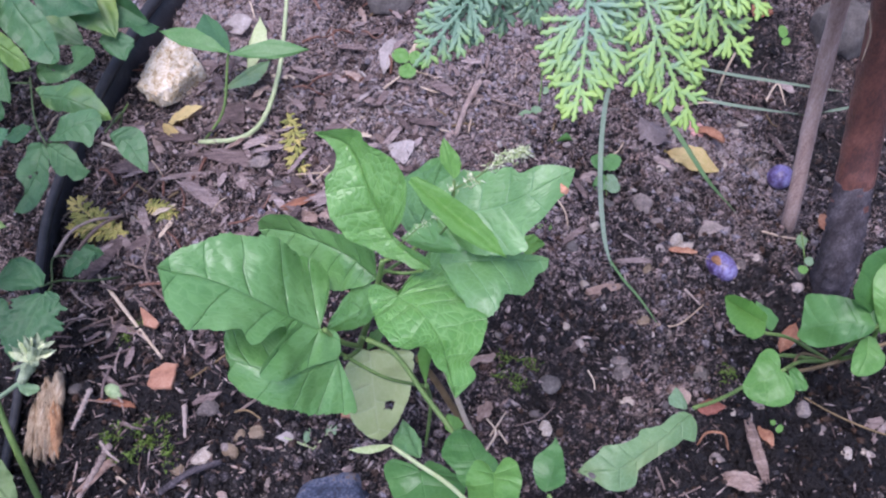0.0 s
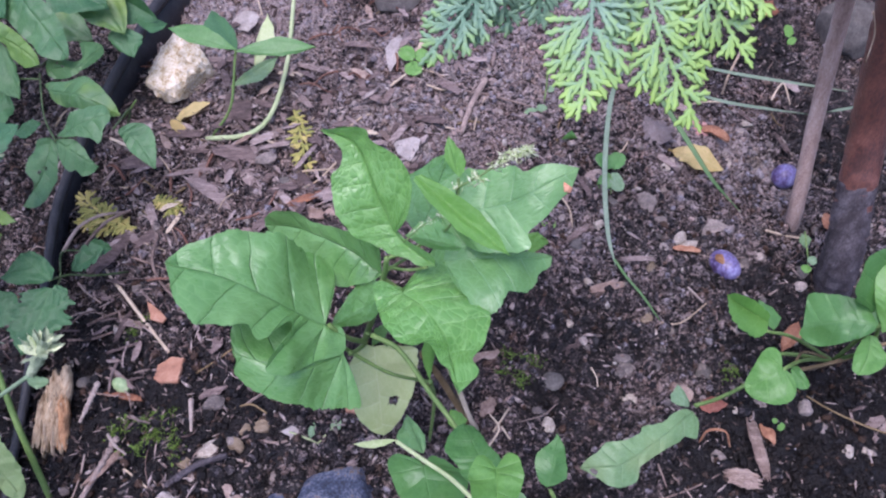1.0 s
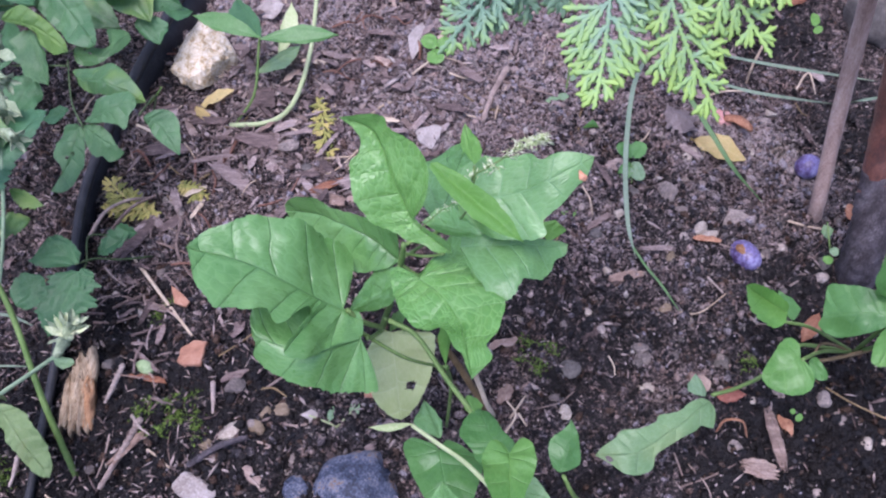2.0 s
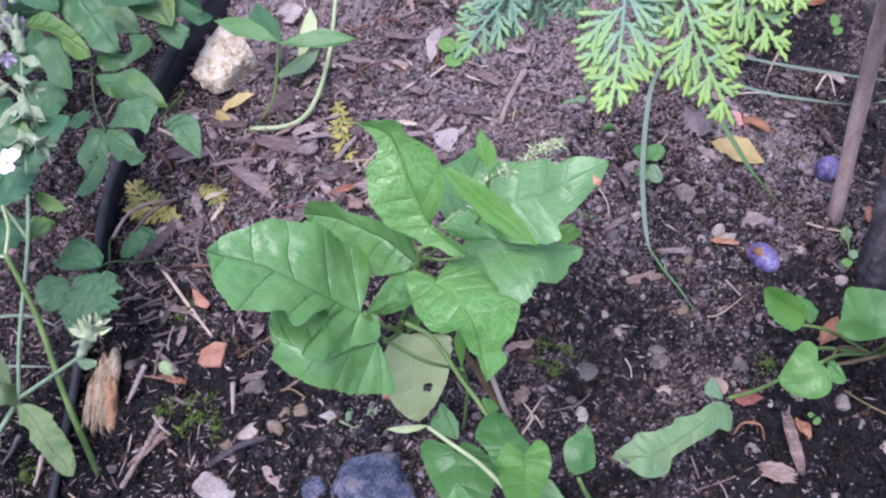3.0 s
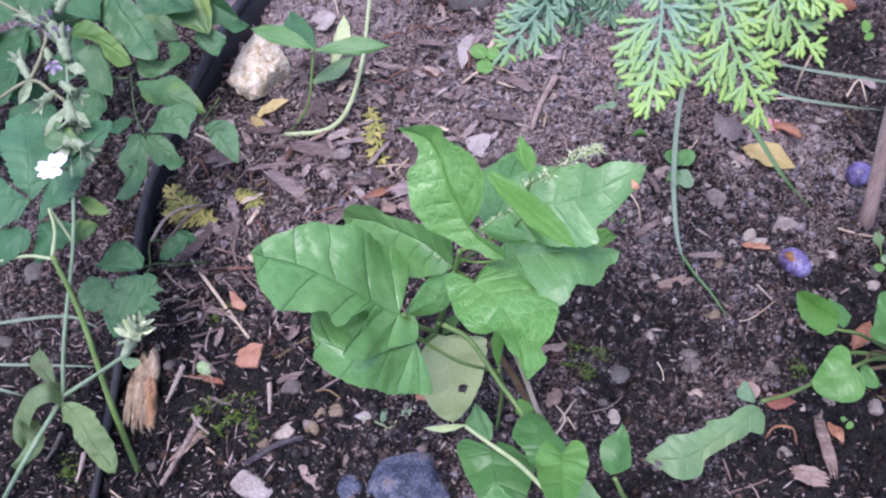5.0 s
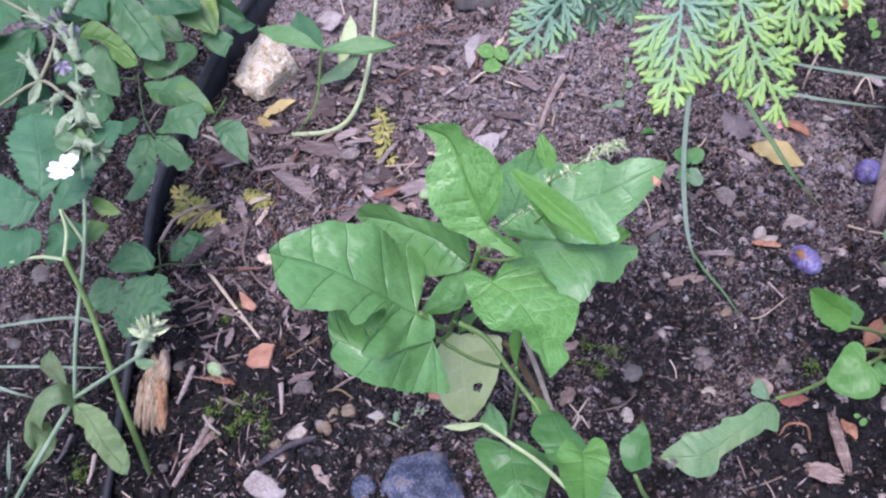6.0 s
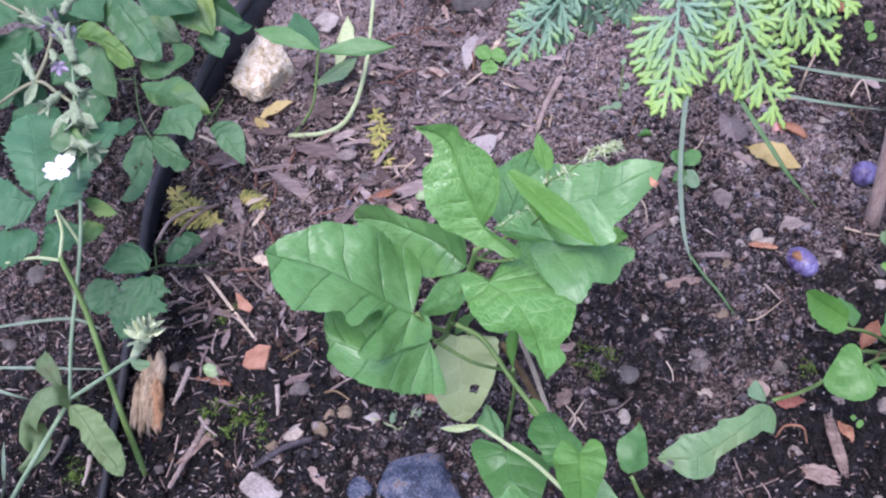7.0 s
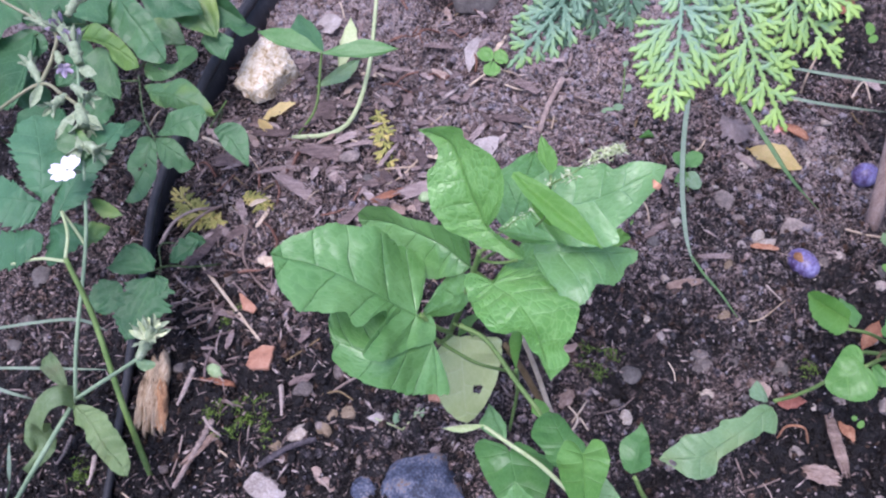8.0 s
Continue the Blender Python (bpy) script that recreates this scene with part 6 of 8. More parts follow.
grass_blade([(0.275, 0.405, -0.000), (0.243, 0.297, 0.050), (0.230, 0.206, 0.040), (0.229, 0.134, 0.025), (0.236, 0.096, 0.013)], 0.0066)
grass_blade([(0.234, 0.106, 0.016), (0.245, 0.082, 0.017), (0.259, 0.060, 0.016), (0.277, 0.036, 0.004)], 0.0034, "thin dark grass blade lying over soil", GRASS_DARK)
grass_blade([(0.278, 0.514, -0.002), (0.286, 0.336, 0.050), (0.306, 0.284, 0.045), (0.327, 0.239, 0.035), (0.349, 0.203, 0.020), (0.383, 0.187, -0.012)], 0.0074, "long dark green grass blade over a yellow leaf", GRASS_DARK)
grass_blade([(0.338, 0.425, -0.010), (0.394, 0.359, 0.030), (0.467, 0.352, 0.020), (0.566, 0.401, -0.042)], 0.0065)
grass_blade([(0.325, 0.383, -0.008), (0.369, 0.321, 0.025), (0.429, 0.316, 0.015), (0.496, 0.354, -0.032)], 0.0061)
grass_blade([(0.498, 0.356, -0.036), (0.509, 0.310, 0.020), (0.607, 0.390, -0.048)], 0.005)
grass_blade([(-0.571, 0.022, -0.039), (-0.479, 0.026, -0.017), (-0.429, 0.033, -0.020), (-0.395, 0.025, -0.031)], 0.005, "narrow grass blade near the edging")
grass_blade([(-0.542, -0.027, -0.026), (-0.453, -0.033, -0.009), (-0.374, -0.027, -0.019)], 0.0042, "narrow grass blade near the edging")
grass_blade([(-0.539, -0.034, -0.025), (-0.481, -0.056, -0.018), (-0.455, -0.058, -0.032)], 0.0042, "narrow grass blade near the edging")
grass_blade([(-0.451, -0.160, -0.044), (-0.413, -0.164, 0.020), (-0.408, -0.137, 0.050)], 0.006, "narrow grass blade near the edging")


# ================= conifer sprays hanging in from above =================
def spray(branch, pts, side_len, count, young, seed, droop=0.0, material=THUJA, label="flat conifer spray with yellow-green tips", joined=False):
    """A flat spray: an axis and alternating side twigs, all set with overlapping scales."""
    rnd = random.Random(seed)
    axis = bezier(pts, 60)
    total = sum((b - a).length for a, b in zip(axis, axis[1:]))
    along = (axis[-1] - axis[0]).normalized()
    face_n = V(NORMAL_OF_SPRAY)
    face_n = (face_n - along * face_n.dot(along)).normalized()

    def fresh():
        bm = bmesh.new()
        return bm, bm.verts.layers.float.new("young")

    def scales(bm, lay, line, w0, w1, y0, y1):
        length = sum((b - a).length for a, b in zip(line, line[1:]))
        n = max(2, int(length / 0.0044))
        rows = []
        for i in range(4 * n):
            f = i / (4 * n - 1) * 0.999
            k = min(int(f * (len(line) - 1)), len(line) - 2)
            p = line[k].lerp(line[k + 1], f * (len(line) - 1) - k)
            t = (line[k + 1] - line[k]).normalized()
            s = t.cross(face_n).normalized()
            up = s.cross(t)
            g1, g2 = (i / 4) % 1.0, (i / 4 + 0.5) % 1.0
            w = (w0 + (w1 - w0) * f) * rnd.uniform(0.94, 1.06) * min(1.0, 0.25 + (length * (1 - f) / 0.0042) ** 0.7)
            wl, wr = w * (0.5 + 1.0 * g1), w * (0.5 + 1.0 * g2)
            row = [bm.verts.new(p + q) for q in (s * wl, s * w * 0.35 + up * 0.0004, -s * w * 0.35 + up * 0.0004, -s * wr, -up * 0.0004)]
            y = y0 + (y1 - y0) * f
            for q, v in enumerate(row):
                v[lay] = y + (0.1 * (g1 - 0.5) if q < 2 else 0.1 * (g2 - 0.5))
            rows.append(row)
        for ra, rb in zip(rows, rows[1:]):
            for q in range(5):
                bm.faces.new((ra[q], ra[(q + 1) % 5], rb[(q + 1) % 5], rb[q]))
        bm.faces.new(rows[0][::-1])
        bm.faces.new(rows[-1])

    bm, lay = fresh()
    scales(bm, lay, axis, 0.0017, 0.002, young[0] * 0.7, young[1])
    if not joined:
        main = part("spray", bm, material, branch, label)
    for i in range(count):
        f = 0.06 + 0.88 * i / count
        k = int(f * 60)
        p, t = axis[k], (axis[min(k + 2, 60)] - axis[max(k - 2, 0)]).normalized()
        s = t.cross(face_n).normalized() * (1 if i % 2 else -1)
        L = side_len * (0.35 + 0.65 * math.sin(math.pi * min(1, 0.22 + 0.78 * (1 - f)) ** 0.9)) * (rnd.uniform(0.9, 1.15) if rnd.random() < 0.65 else rnd.uniform(0.45, 0.75))
        L = min(L, total * (1 - f) * 0.54 + 0.005)
        d0 = (t * 0.62 + s * 0.85).normalized()
        d1 = (t * 0.85 + s * 0.6 - V((0, 0, droop))).normalized()
        wob = face_n * rnd.gauss(0, 0.05)
        line = bezier([p, p + d0 * L * 0.35 + wob * L * 0.3, p + d0 * L * 0.5 + d1 * L * 0.5 + wob * L], 16)
        yb = young[0] + (young[1] - young[0]) * f
        if not joined:
            bm, lay = fresh()
        scales(bm, lay, line, 0.0019, 0.0024, yb * 0.7, min(1, yb + 0.3))
        m = max(2, int(L / 0.0056))
        for j in range(m):
            g = 0.14 + 0.78 * j / m
            q = line[int(g * 16)]
            tt = (line[min(int(g * 16) + 1, 16)] - line[int(g * 16) - 1]).normalized()
            ss = tt.cross(face_n).normalized() * (1 if j % 2 else -1)
            l2 = L * 0.42 * (1 - g) ** 0.9 * rnd.uniform(0.7, 1.25) + 0.0062
            e = q + (tt * 0.86 + ss * 0.58).normalized() * l2 + face_n * rnd.gauss(0, 0.0008)
            scales(bm, lay, bezier([q, q.lerp(e, 0.5) + tt * l2 * 0.06, e + tt * l2 * 0.14], 6), 0.0018, 0.0025, yb * 0.7 + 0.05, min(1, yb + 0.35))
        if not joined:
            part("side_twig", bm, material, main)["kind"] = "stuff"
    if joined:
        main = part("foliage", bm, material, branch, label)
        main["kind"] = "stuff"
    return main


NORMAL_OF_SPRAY = (0.05, -0.55, 0.83)


def conifer_branch():
    foot = (0.42, 1.05, broad(0.42, 1.05))
    br = thing("conifer_branch", foot, "overhanging conifer branch with flat sprays, yellow-green at the tips", "branch")
    part("woody_stem", tube([V(foot) - V((0, 0, 0.02)), (0.4, 1.0, 0.3), (0.34, 0.7, 0.48), (0.192, 0.083, 0.440), (0.177, 0.058, 0.430)], 0.011, 0.003, 40, 8), TRUNK, br, "brown woody conifer stem")
    limbs = [
        [(0.192, 0.083, 0.440), (0.168, 0.054, 0.425), (0.165, 0.035, 0.415)],
        [(0.192, 0.083, 0.440), (0.195, 0.065, 0.420), (0.198, 0.052, 0.405)],
        [(0.192, 0.083, 0.440), (0.221, 0.070, 0.420), (0.231, 0.059, 0.405)],
        [(0.192, 0.083, 0.440), (0.137, 0.101, 0.410), (0.105, 0.101, 0.385)],
        [(0.192, 0.083, 0.440), (0.152, 0.094, 0.410), (0.133, 0.080, 0.390)],
    ]
    for pts in limbs:
        part("twig", tube(pts, 0.0022, 0.0015, 12, 6), STEMBROWN, br)
    spray(br, [(0.165, 0.042, 0.418), (0.164, 0.017, 0.395), (0.161, -0.004, 0.375), (0.156, -0.029, 0.360)], 0.05, 12, (0.2, 0.95), 1)
    spray(br, [(0.198, 0.058, 0.405), (0.206, 0.028, 0.385), (0.219, 0.011, 0.362), (0.239, -0.011, 0.330)], 0.045, 12, (0.5, 1.0), 2)
    spray(br, [(0.228, 0.058, 0.410), (0.238, 0.044, 0.395), (0.252, 0.034, 0.378), (0.269, 0.016, 0.360)], 0.036, 9, (0.5, 1.0), 3)
    spray(br, [(0.241, 0.057, 0.400), (0.254, 0.047, 0.395), (0.281, 0.042, 0.385)], 0.026, 8, (0.55, 1.0), 4)
    spray(br, [(0.105, 0.104, 0.385), (0.094, 0.090, 0.360), (0.076, 0.078, 0.340), (0.053, 0.068, 0.315)], 0.038, 11, (0.0, 0.5), 5)
    spray(br, [(0.107, 0.104, 0.385), (0.112, 0.090, 0.360), (0.120, 0.086, 0.330)], 0.028, 10, (0.0, 0.2), 6)
    spray(br, [(0.099, 0.095, 0.380), (0.094, 0.090, 0.350), (0.087, 0.072, 0.325)], 0.026, 10, (0.0, 0.2), 16)
    spray(br, [(0.133, 0.083, 0.390), (0.137, 0.076, 0.370), (0.137, 0.070, 0.350)], 0.022, 9, (0.0, 0.2), 7)
    spray(br, [(0.178, 0.049, 0.420), (0.184, 0.037, 0.400), (0.188, 0.022, 0.380)], 0.028, 9, (0.2, 0.5), 8)
    spray(br, [(0.211, 0.056, 0.410), (0.218, 0.050, 0.395), (0.228, 0.043, 0.380)], 0.026, 9, (0.4, 0.9), 9)
    # unseen rest of the bush, behind and beside, put there to shade the soil
    rnd = random.Random(12)
    base = V(foot)
    src = spray(br, [(0.8, 0.9, 0.4), (0.8, 0.85, 0.45), (0.8, 0.78, 0.42), (0.8, 0.72, 0.34)], 0.06, 17, (0.0, 0.3), 30, joined=True, label="dense dark green conifer foliage, unseen, added for shade")
    ctr = sum((V(b) for b in src.bound_box), V()) / 8
    for k in range(46):
        if k < 24:
            x, y, z = rnd.uniform(0.2, 1.0), rnd.uniform(0.66, 1.15), rnd.uniform(0.3, 0.85)
        else:
            x, y, z = rnd.uniform(0.86, 1.15), rnd.uniform(0.3, 0.95), rnd.uniform(0.1, 0.75)
        tipp = V((x, y, z))
        part("twig", tube([V((0.46 if k < 24 else 0.95, 1.0, 0.3 + 0.5 * rnd.random())), V((0.5, 1.0, z)).lerp(tipp, 0.5) + V((0, 0, 0.05)), tipp], 0.004, 0.002, 8, 6), STEMBROWN, br)
        c = new("foliage", src.data)
        c["kind"] = "stuff"
        c.parent = br
        turn = Euler((rnd.uniform(-0.5, 0.5), rnd.uniform(-0.5, 0.5), rnd.uniform(0, 6.28))).to_matrix().to_4x4()
        c.matrix_local = Matrix.Translation(tipp - base) @ turn @ Matrix.Scale(2.0, 4) @ Matrix.Translation(-ctr)
    part("woody_stem", tube([base - V((0, 0, 0.02)), (0.41, 1.02, 0.4), (0.43, 1.0, 0.9)], 0.014, 0.006, 20, 8), TRUNK, br, "brown woody conifer stem")


conifer_branch()


def fallen_spray(pts, size, young, seed, label):
    global NORMAL_OF_SPRAY
    NORMAL_OF_SPRAY = (0.02, -0.1, 1.0)
    t = thing("fallen_conifer_spray", pts[0], label, "twig", "fallen conifer bits")
    spray(t, pts, size, 15, young, seed, material=FADED, label="")


fallen_spray([(-0.123, 0.317, 0.016), (-0.108, 0.270, 0.022), (-0.095, 0.217, 0.018)], 0.02, (0.75, 0.7), 21, "yellowed fallen conifer twig on bark litter")
fallen_spray([(-0.286, 0.159, -0.010), (-0.321, 0.174, -0.002), (-0.361, 0.209, -0.004)], 0.022, (0.5, 0.85), 22, "green fallen conifer twig beside the edging")
fallen_spray([(-0.282, 0.160, -0.006), (-0.321, 0.165, -0.007), (-0.358, 0.178, -0.014)], 0.02, (0.5, 0.85), 23, "green fallen conifer twig beside the edging")
fallen_spray([(-0.275, 0.202, -0.011), (-0.253, 0.190, -0.003), (-0.235, 0.175, -0.004)], 0.014, (0.3, 0.5), 24, "small green fallen conifer twig on litter")


# ================= stakes and edging =================
def stakes():
    b = V((0.444, 0.184, -0.026))
    c = tube([b - V((0, 0, 0.03)), (0.435, 0.176, 0.000), (0.432, 0.218, 0.115), (0.412, 0.217, 0.250), (0.383, 0.181, 0.360)], 0.0078, 0.0078, 40, 14, 0.1, knots=((0.62, 0.05),))
    solid("cane", c, CANE, b, "weathered grey-brown garden cane stuck in the soil", "stake", "stakes")
    b = V((0.473, 0.106, -0.031))
    t = thing("thin_trunk", b, "reddish-brown smooth young trunk, dark at its foot", "trunk", "stakes")
    part("trunk", tube([b - V((0, 0, 0.04)), (0.463, 0.110, 0.020), (0.460, 0.144, 0.095), (0.453, 0.167, 0.170), (0.428, 0.166, 0.290), (0.390, 0.132, 0.400)], 0.0178, 0.0172, 60, 20, 0.1, knots=((0.62, 0.05),)), TRUNK, t, "smooth red-brown bark")
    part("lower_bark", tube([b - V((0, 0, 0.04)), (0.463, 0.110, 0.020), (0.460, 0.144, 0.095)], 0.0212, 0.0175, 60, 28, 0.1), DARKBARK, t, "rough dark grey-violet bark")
    part("peeling_strip", tube([(0.404, 0.153, 0.290), (0.417, 0.159, 0.262), (0.419, 0.156, 0.235)], 0.0008, 0.0006, 10, 5), STRAW, t, "loose pale bark fibre")


stakes()


def edging():
    pts = [V((-0.334, 0.530, -0.028)), V((-0.353, 0.451, -0.030)), V((-0.374, 0.342, -0.033)), V((-0.388, 0.232, -0.033)), V((-0.383, 0.129, -0.031)), V((-0.369, 0.022, -0.029)), V((-0.358, -0.066, -0.028)), V((-0.345, -0.161, -0.026)), V((-0.327, -0.264, -0.024))]
    pts = [pts[0] + (pts[0] - pts[1]) * 2.2] + pts
    line = bezier(pts, 110)
    ed = thing("bed_edging", line[60], "black plastic bed edging with a rounded rim, half sunk in soil", "edging")
    crest, wall = [], bmesh.new()
    rings = []
    for i, p in enumerate(line):
        t = (line[min(i + 1, 110)] - line[max(i - 1, 0)]).normalized()
        s = V((t.y, -t.x, 0)).normalized()
        f = i / 110
        top = 0.042 - 0.022 * min(1, max(0, (f - 0.3) / 0.5)) + 0.002 * noise.noise(V((f * 14, 0, 0)))
        far = max(0.0, 1 - f / 0.7)
        lean = s * (0.016 - 0.01 * far + 0.004 * noise.noise(V((f * 9, 4, 0))))
        foot = V((p.x, p.y, broad(p.x, p.y) - 0.02 - 0.02 * (1 - far))) - s * 0.034 * far
        c = V((p.x, p.y, broad(p.x, p.y) + top)) - lean
        crest.append(c)
        rings.append([wall.verts.new(q) for q in (foot + s * 0.0022, foot.lerp(c, 0.6) + s * 0.0026, c + s * 0.0022, c - s * 0.0022, foot.lerp(c, 0.6) - s * 0.0018, foot - s * 0.0022)])
    for a, b in zip(rings, rings[1:]):
        for k in range(6):
            wall.faces.new((a[k], a[(k + 1) % 6], b[(k + 1) % 6], b[k]))
    wall.faces.new(rings[0])
    wall.faces.new(rings[-1][::-1])
    bmesh.ops.recalc_face_normals(wall, faces=wall.faces)
    part("wall", wall, BLACKPLASTIC, ed)
    part("rim", tube(crest, 0.0088, 0.003, 130, 10, 0.04), BLACKPLASTIC, ed, "rounded black plastic rim")


edging()


# ================= stones =================
def rest(p, dz=0.0):
    return V((p[0], p[1], height(p[0], p[1]) + dz))


def rock(name, p, size, material, label, seed, turn=0.0, facet=0.4, sub=4, lift=0.35, group="stones", coarse=0.0):
    c = rest(p)
    return solid(name, stone(c, size, seed, turn, facet, sub, lift, coarse), material, c, label + (" on soil" if len(label.split()) < 4 else ""), "stone", group, smooth=28)


rock("rock", (-0.284, 0.402, -0.018), (0.043, 0.043, 0.047), QUARTZ, "rough white and ochre quartz rock lying beside the edging", 4, 0.4, 0.38, 5, coarse=0.05)
rock("rock", (0.577, 0.501, -0.048), (0.036, 0.04, 0.05), GREYROCK, "large smooth grey rock in the shade behind the stakes", 8, 0.2, 0.3)
rock("rock", (0.638, 0.549, -0.056), (0.03, 0.03, 0.03), GREYROCK, "grey rock in the shade behind the stakes", 18, 0.7, 0.3)
rock("rock", (-0.013, 0.517, 0.014), (0.034, 0.026, 0.028), GREYROCK, "grey rounded rock in leaf litter", 12, 0.1, 0.3)
rock("rock", (-0.022, -0.152, 0.016), (0.038, 0.032, 0.022), BLUEROCK, "blue-grey smooth stone with a brown rim sunk in soil", 15, 0.1, 0.22, 4, 0.25, coarse=0.02)
rock("rock", (-0.076, -0.156, 0.012), (0.013, 0.012, 0.008), BLUEROCK, "small blue-grey stone in soil", 17, 0.9, 0.4)
rock("rock", (-0.171, -0.153, 0.001), (0.022, 0.014, 0.008), TANSTONE, "flat pale beige stone with a dark stain", 21, -0.3, 0.45, 4, 0.35, coarse=0.03)
rock("pebble", (-0.147, -0.101, 0.005), (0.0125, 0.0085, 0.007), WHITESTONE, "white angular pebble on dark soil", 22, 0.6, 0.5, 3)
rock("pebble", (0.279, 0.188, 0.001), (0.0115, 0.0135, 0.008), PEBBLE, "rounded pinkish-beige pebble", 23, 0.2, 0.3, 3)
rock("pebble", (0.291, 0.165, -0.001), (0.0125, 0.007, 0.005), PEBBLE, "flat pinkish-beige pebble", 24, -0.2, 0.3, 3)
rock("pebble", (0.308, 0.140, -0.003), (0.0065, 0.0095, 0.006), WHITESTONE, "small cream pebble", 25, -0.4, 0.3, 3)
rock("pebble", (0.345, 0.162, -0.009), (0.022, 0.013, 0.004), PEBBLE, "flat grey-brown stone flake", 26, 0.1, 0.4, 3)
rock("pebble", (0.149, 0.430, 0.014), (0.006, 0.006, 0.005), WHITESTONE, "bright white pebble", 27, 0, 0.2, 3)
rock("pebble", (-0.151, -0.057, 0.005), (0.011, 0.009, 0.006), PEBBLE, "grey-violet rounded pebble", 28, 0.3, 0.3, 3)
rock("pebble", (-0.147, 0.245, 0.005), (0.013, 0.008, 0.007), PEBBLE, "rounded pinkish-grey pebble", 29, 0.2, 0.3, 3)
rock("pebble", (0.453, 0.303, -0.028), (0.0055, 0.0065, 0.005), WHITESTONE, "small white pebble", 30, 0.2, 0.3, 3)
rock("pebble", (0.231, -0.094, 0.007), (0.006, 0.0075, 0.005), WHITESTONE, "small white pebble", 31, 0.2, 0.3, 3)
rock("pebble", (0.457, -0.079, -0.029), (0.011, 0.006, 0.004), WHITESTONE, "bright white stone flake", 32, -0.4, 0.5, 3)
rock("pebble", (-0.126, -0.095, 0.007), (0.0075, 0.006, 0.005), PEBBLE, "small ochre pebble", 33, -0.4, 0.3, 3)
rock("pebble", (0.160, -0.075, 0.015), (0.006, 0.0085, 0.005), WHITESTONE, "small pale pebble", 34, 0.1, 0.3, 3)
rock("pebble", (0.209, 0.080, 0.010), (0.0045, 0.011, 0.004), WHITESTONE, "narrow cream stone splinter", 35, 0.3, 0.3, 3)
rock("pebble", (0.305, 0.243, -0.003), (0.007, 0.006, 0.005), WHITESTONE, "pale grey pebble", 36, 0.3, 0.3, 3)
rock("pebble", (0.303, 0.218, -0.003), (0.008, 0.007, 0.006), PEBBLE, "beige pebble", 37, 0.3, 0.3, 3)
rock("pebble", (-0.469, 0.247, -0.046), (0.005, 0.005, 0.004), WHITESTONE, "small white pebble", 38, 0.3, 0.3, 3)

# pebbles lying in two drifts of grit
rnd = random.Random(77)
for k in range(130):
    if k < 85:
        x, y = rnd.uniform(0.12, 0.5), rnd.uniform(-0.16, 0.34)
    else:
        x, y = rnd.uniform(-0.4, 0.14), rnd.uniform(-0.2, 0.5)
    r = rnd.uniform(0.0035, 0.0075) * (1.25 if rnd.random() < 0.12 else 1)
    c = rest((x, y))
    m = rnd.choice((PEBBLE, PEBBLE, PEBBLE, GREYROCK, WHITESTONE)) if rnd.random() < 0.8 else PEBBLE
    tone = {"grey_rock": "grey", "white_stone": "pale", "pebble_stone": "greyish-beige"}[m.name]
    solid("pebble", stone(c, (r * rnd.uniform(0.9, 1.4), r, r * rnd.uniform(0.55, 0.85)), k + 100, rnd.uniform(0, 3), 0.4, 2, 0.25), m, c, f"small {tone} pebble in dark soil", "stone", "pebbles", smooth=28)


def shard(p, outline, thick, material, label, name="shard", tilt=0.12, turn=0.0):
    """A flat broken piece with a chipped rim."""
    c = rest(p, thick * 0.6 + 0.004)
    bm = bmesh.new()
    m = Matrix.Translation(c) @ Matrix.Rotation(turn, 4, "Z") @ Matrix.Rotation(tilt, 4, "X")
    pts = []
    for (ax, ay), (bx, by) in zip(outline, outline[1:] + outline[:1]):
        for q in range(4):
            t = q / 4
            pts.append((ax + (bx - ax) * t + 0.0007 * noise.noise(V((ax * 900, t * 5, 1))), ay + (by - ay) * t + 0.0007 * noise.noise(V((ay * 900, t * 5, 7)))))
    lay = [[bm.verts.new(m @ V((x * s, y * s, z + 0.0006 * noise.noise(V((x * 400, y * 400, z)))))) for x, y in pts] for s, z in ((0.93, -thick / 2), (1, -thick / 3), (1, thick / 3), (0.92, thick / 2))]
    k = len(pts)
    for a, b in zip(lay, lay[1:]):
        for i in range(k):
            bm.faces.new((a[i], a[(i + 1) % k], b[(i + 1) % k], b[i]))
    bm.faces.new(lay[0][::-1])
    bm.faces.new(lay[-1])
    return solid(name, bm, material, c, label, "shard", "terracotta shards", smooth=35)


shard((-0.202, -0.021, -0.003), [(-0.013, -0.010), (-0.006, -0.014), (0.011, -0.013), (0.013, 0.012), (0.0, 0.013), (-0.012, 0.004)], 0.006, TERRACOTTA, "broken orange terracotta shard on black soil", tilt=0.1)
shard((-0.231, 0.045, -0.007), [(-0.011, 0.012), (-0.004, -0.008), (0.009, -0.012), (0.012, -0.006), (-0.002, 0.006)], 0.004, TERRACOTTA, "small curved orange terracotta splinter on soil", tilt=0.1)
shard((-0.017, -0.064, 0.018), [(-0.008, 0.006), (-0.007, -0.006), (0.006, -0.008), (0.009, 0.005)], 0.006, TERRACOTTA, "small red terracotta shard under the leaves", tilt=0.2)


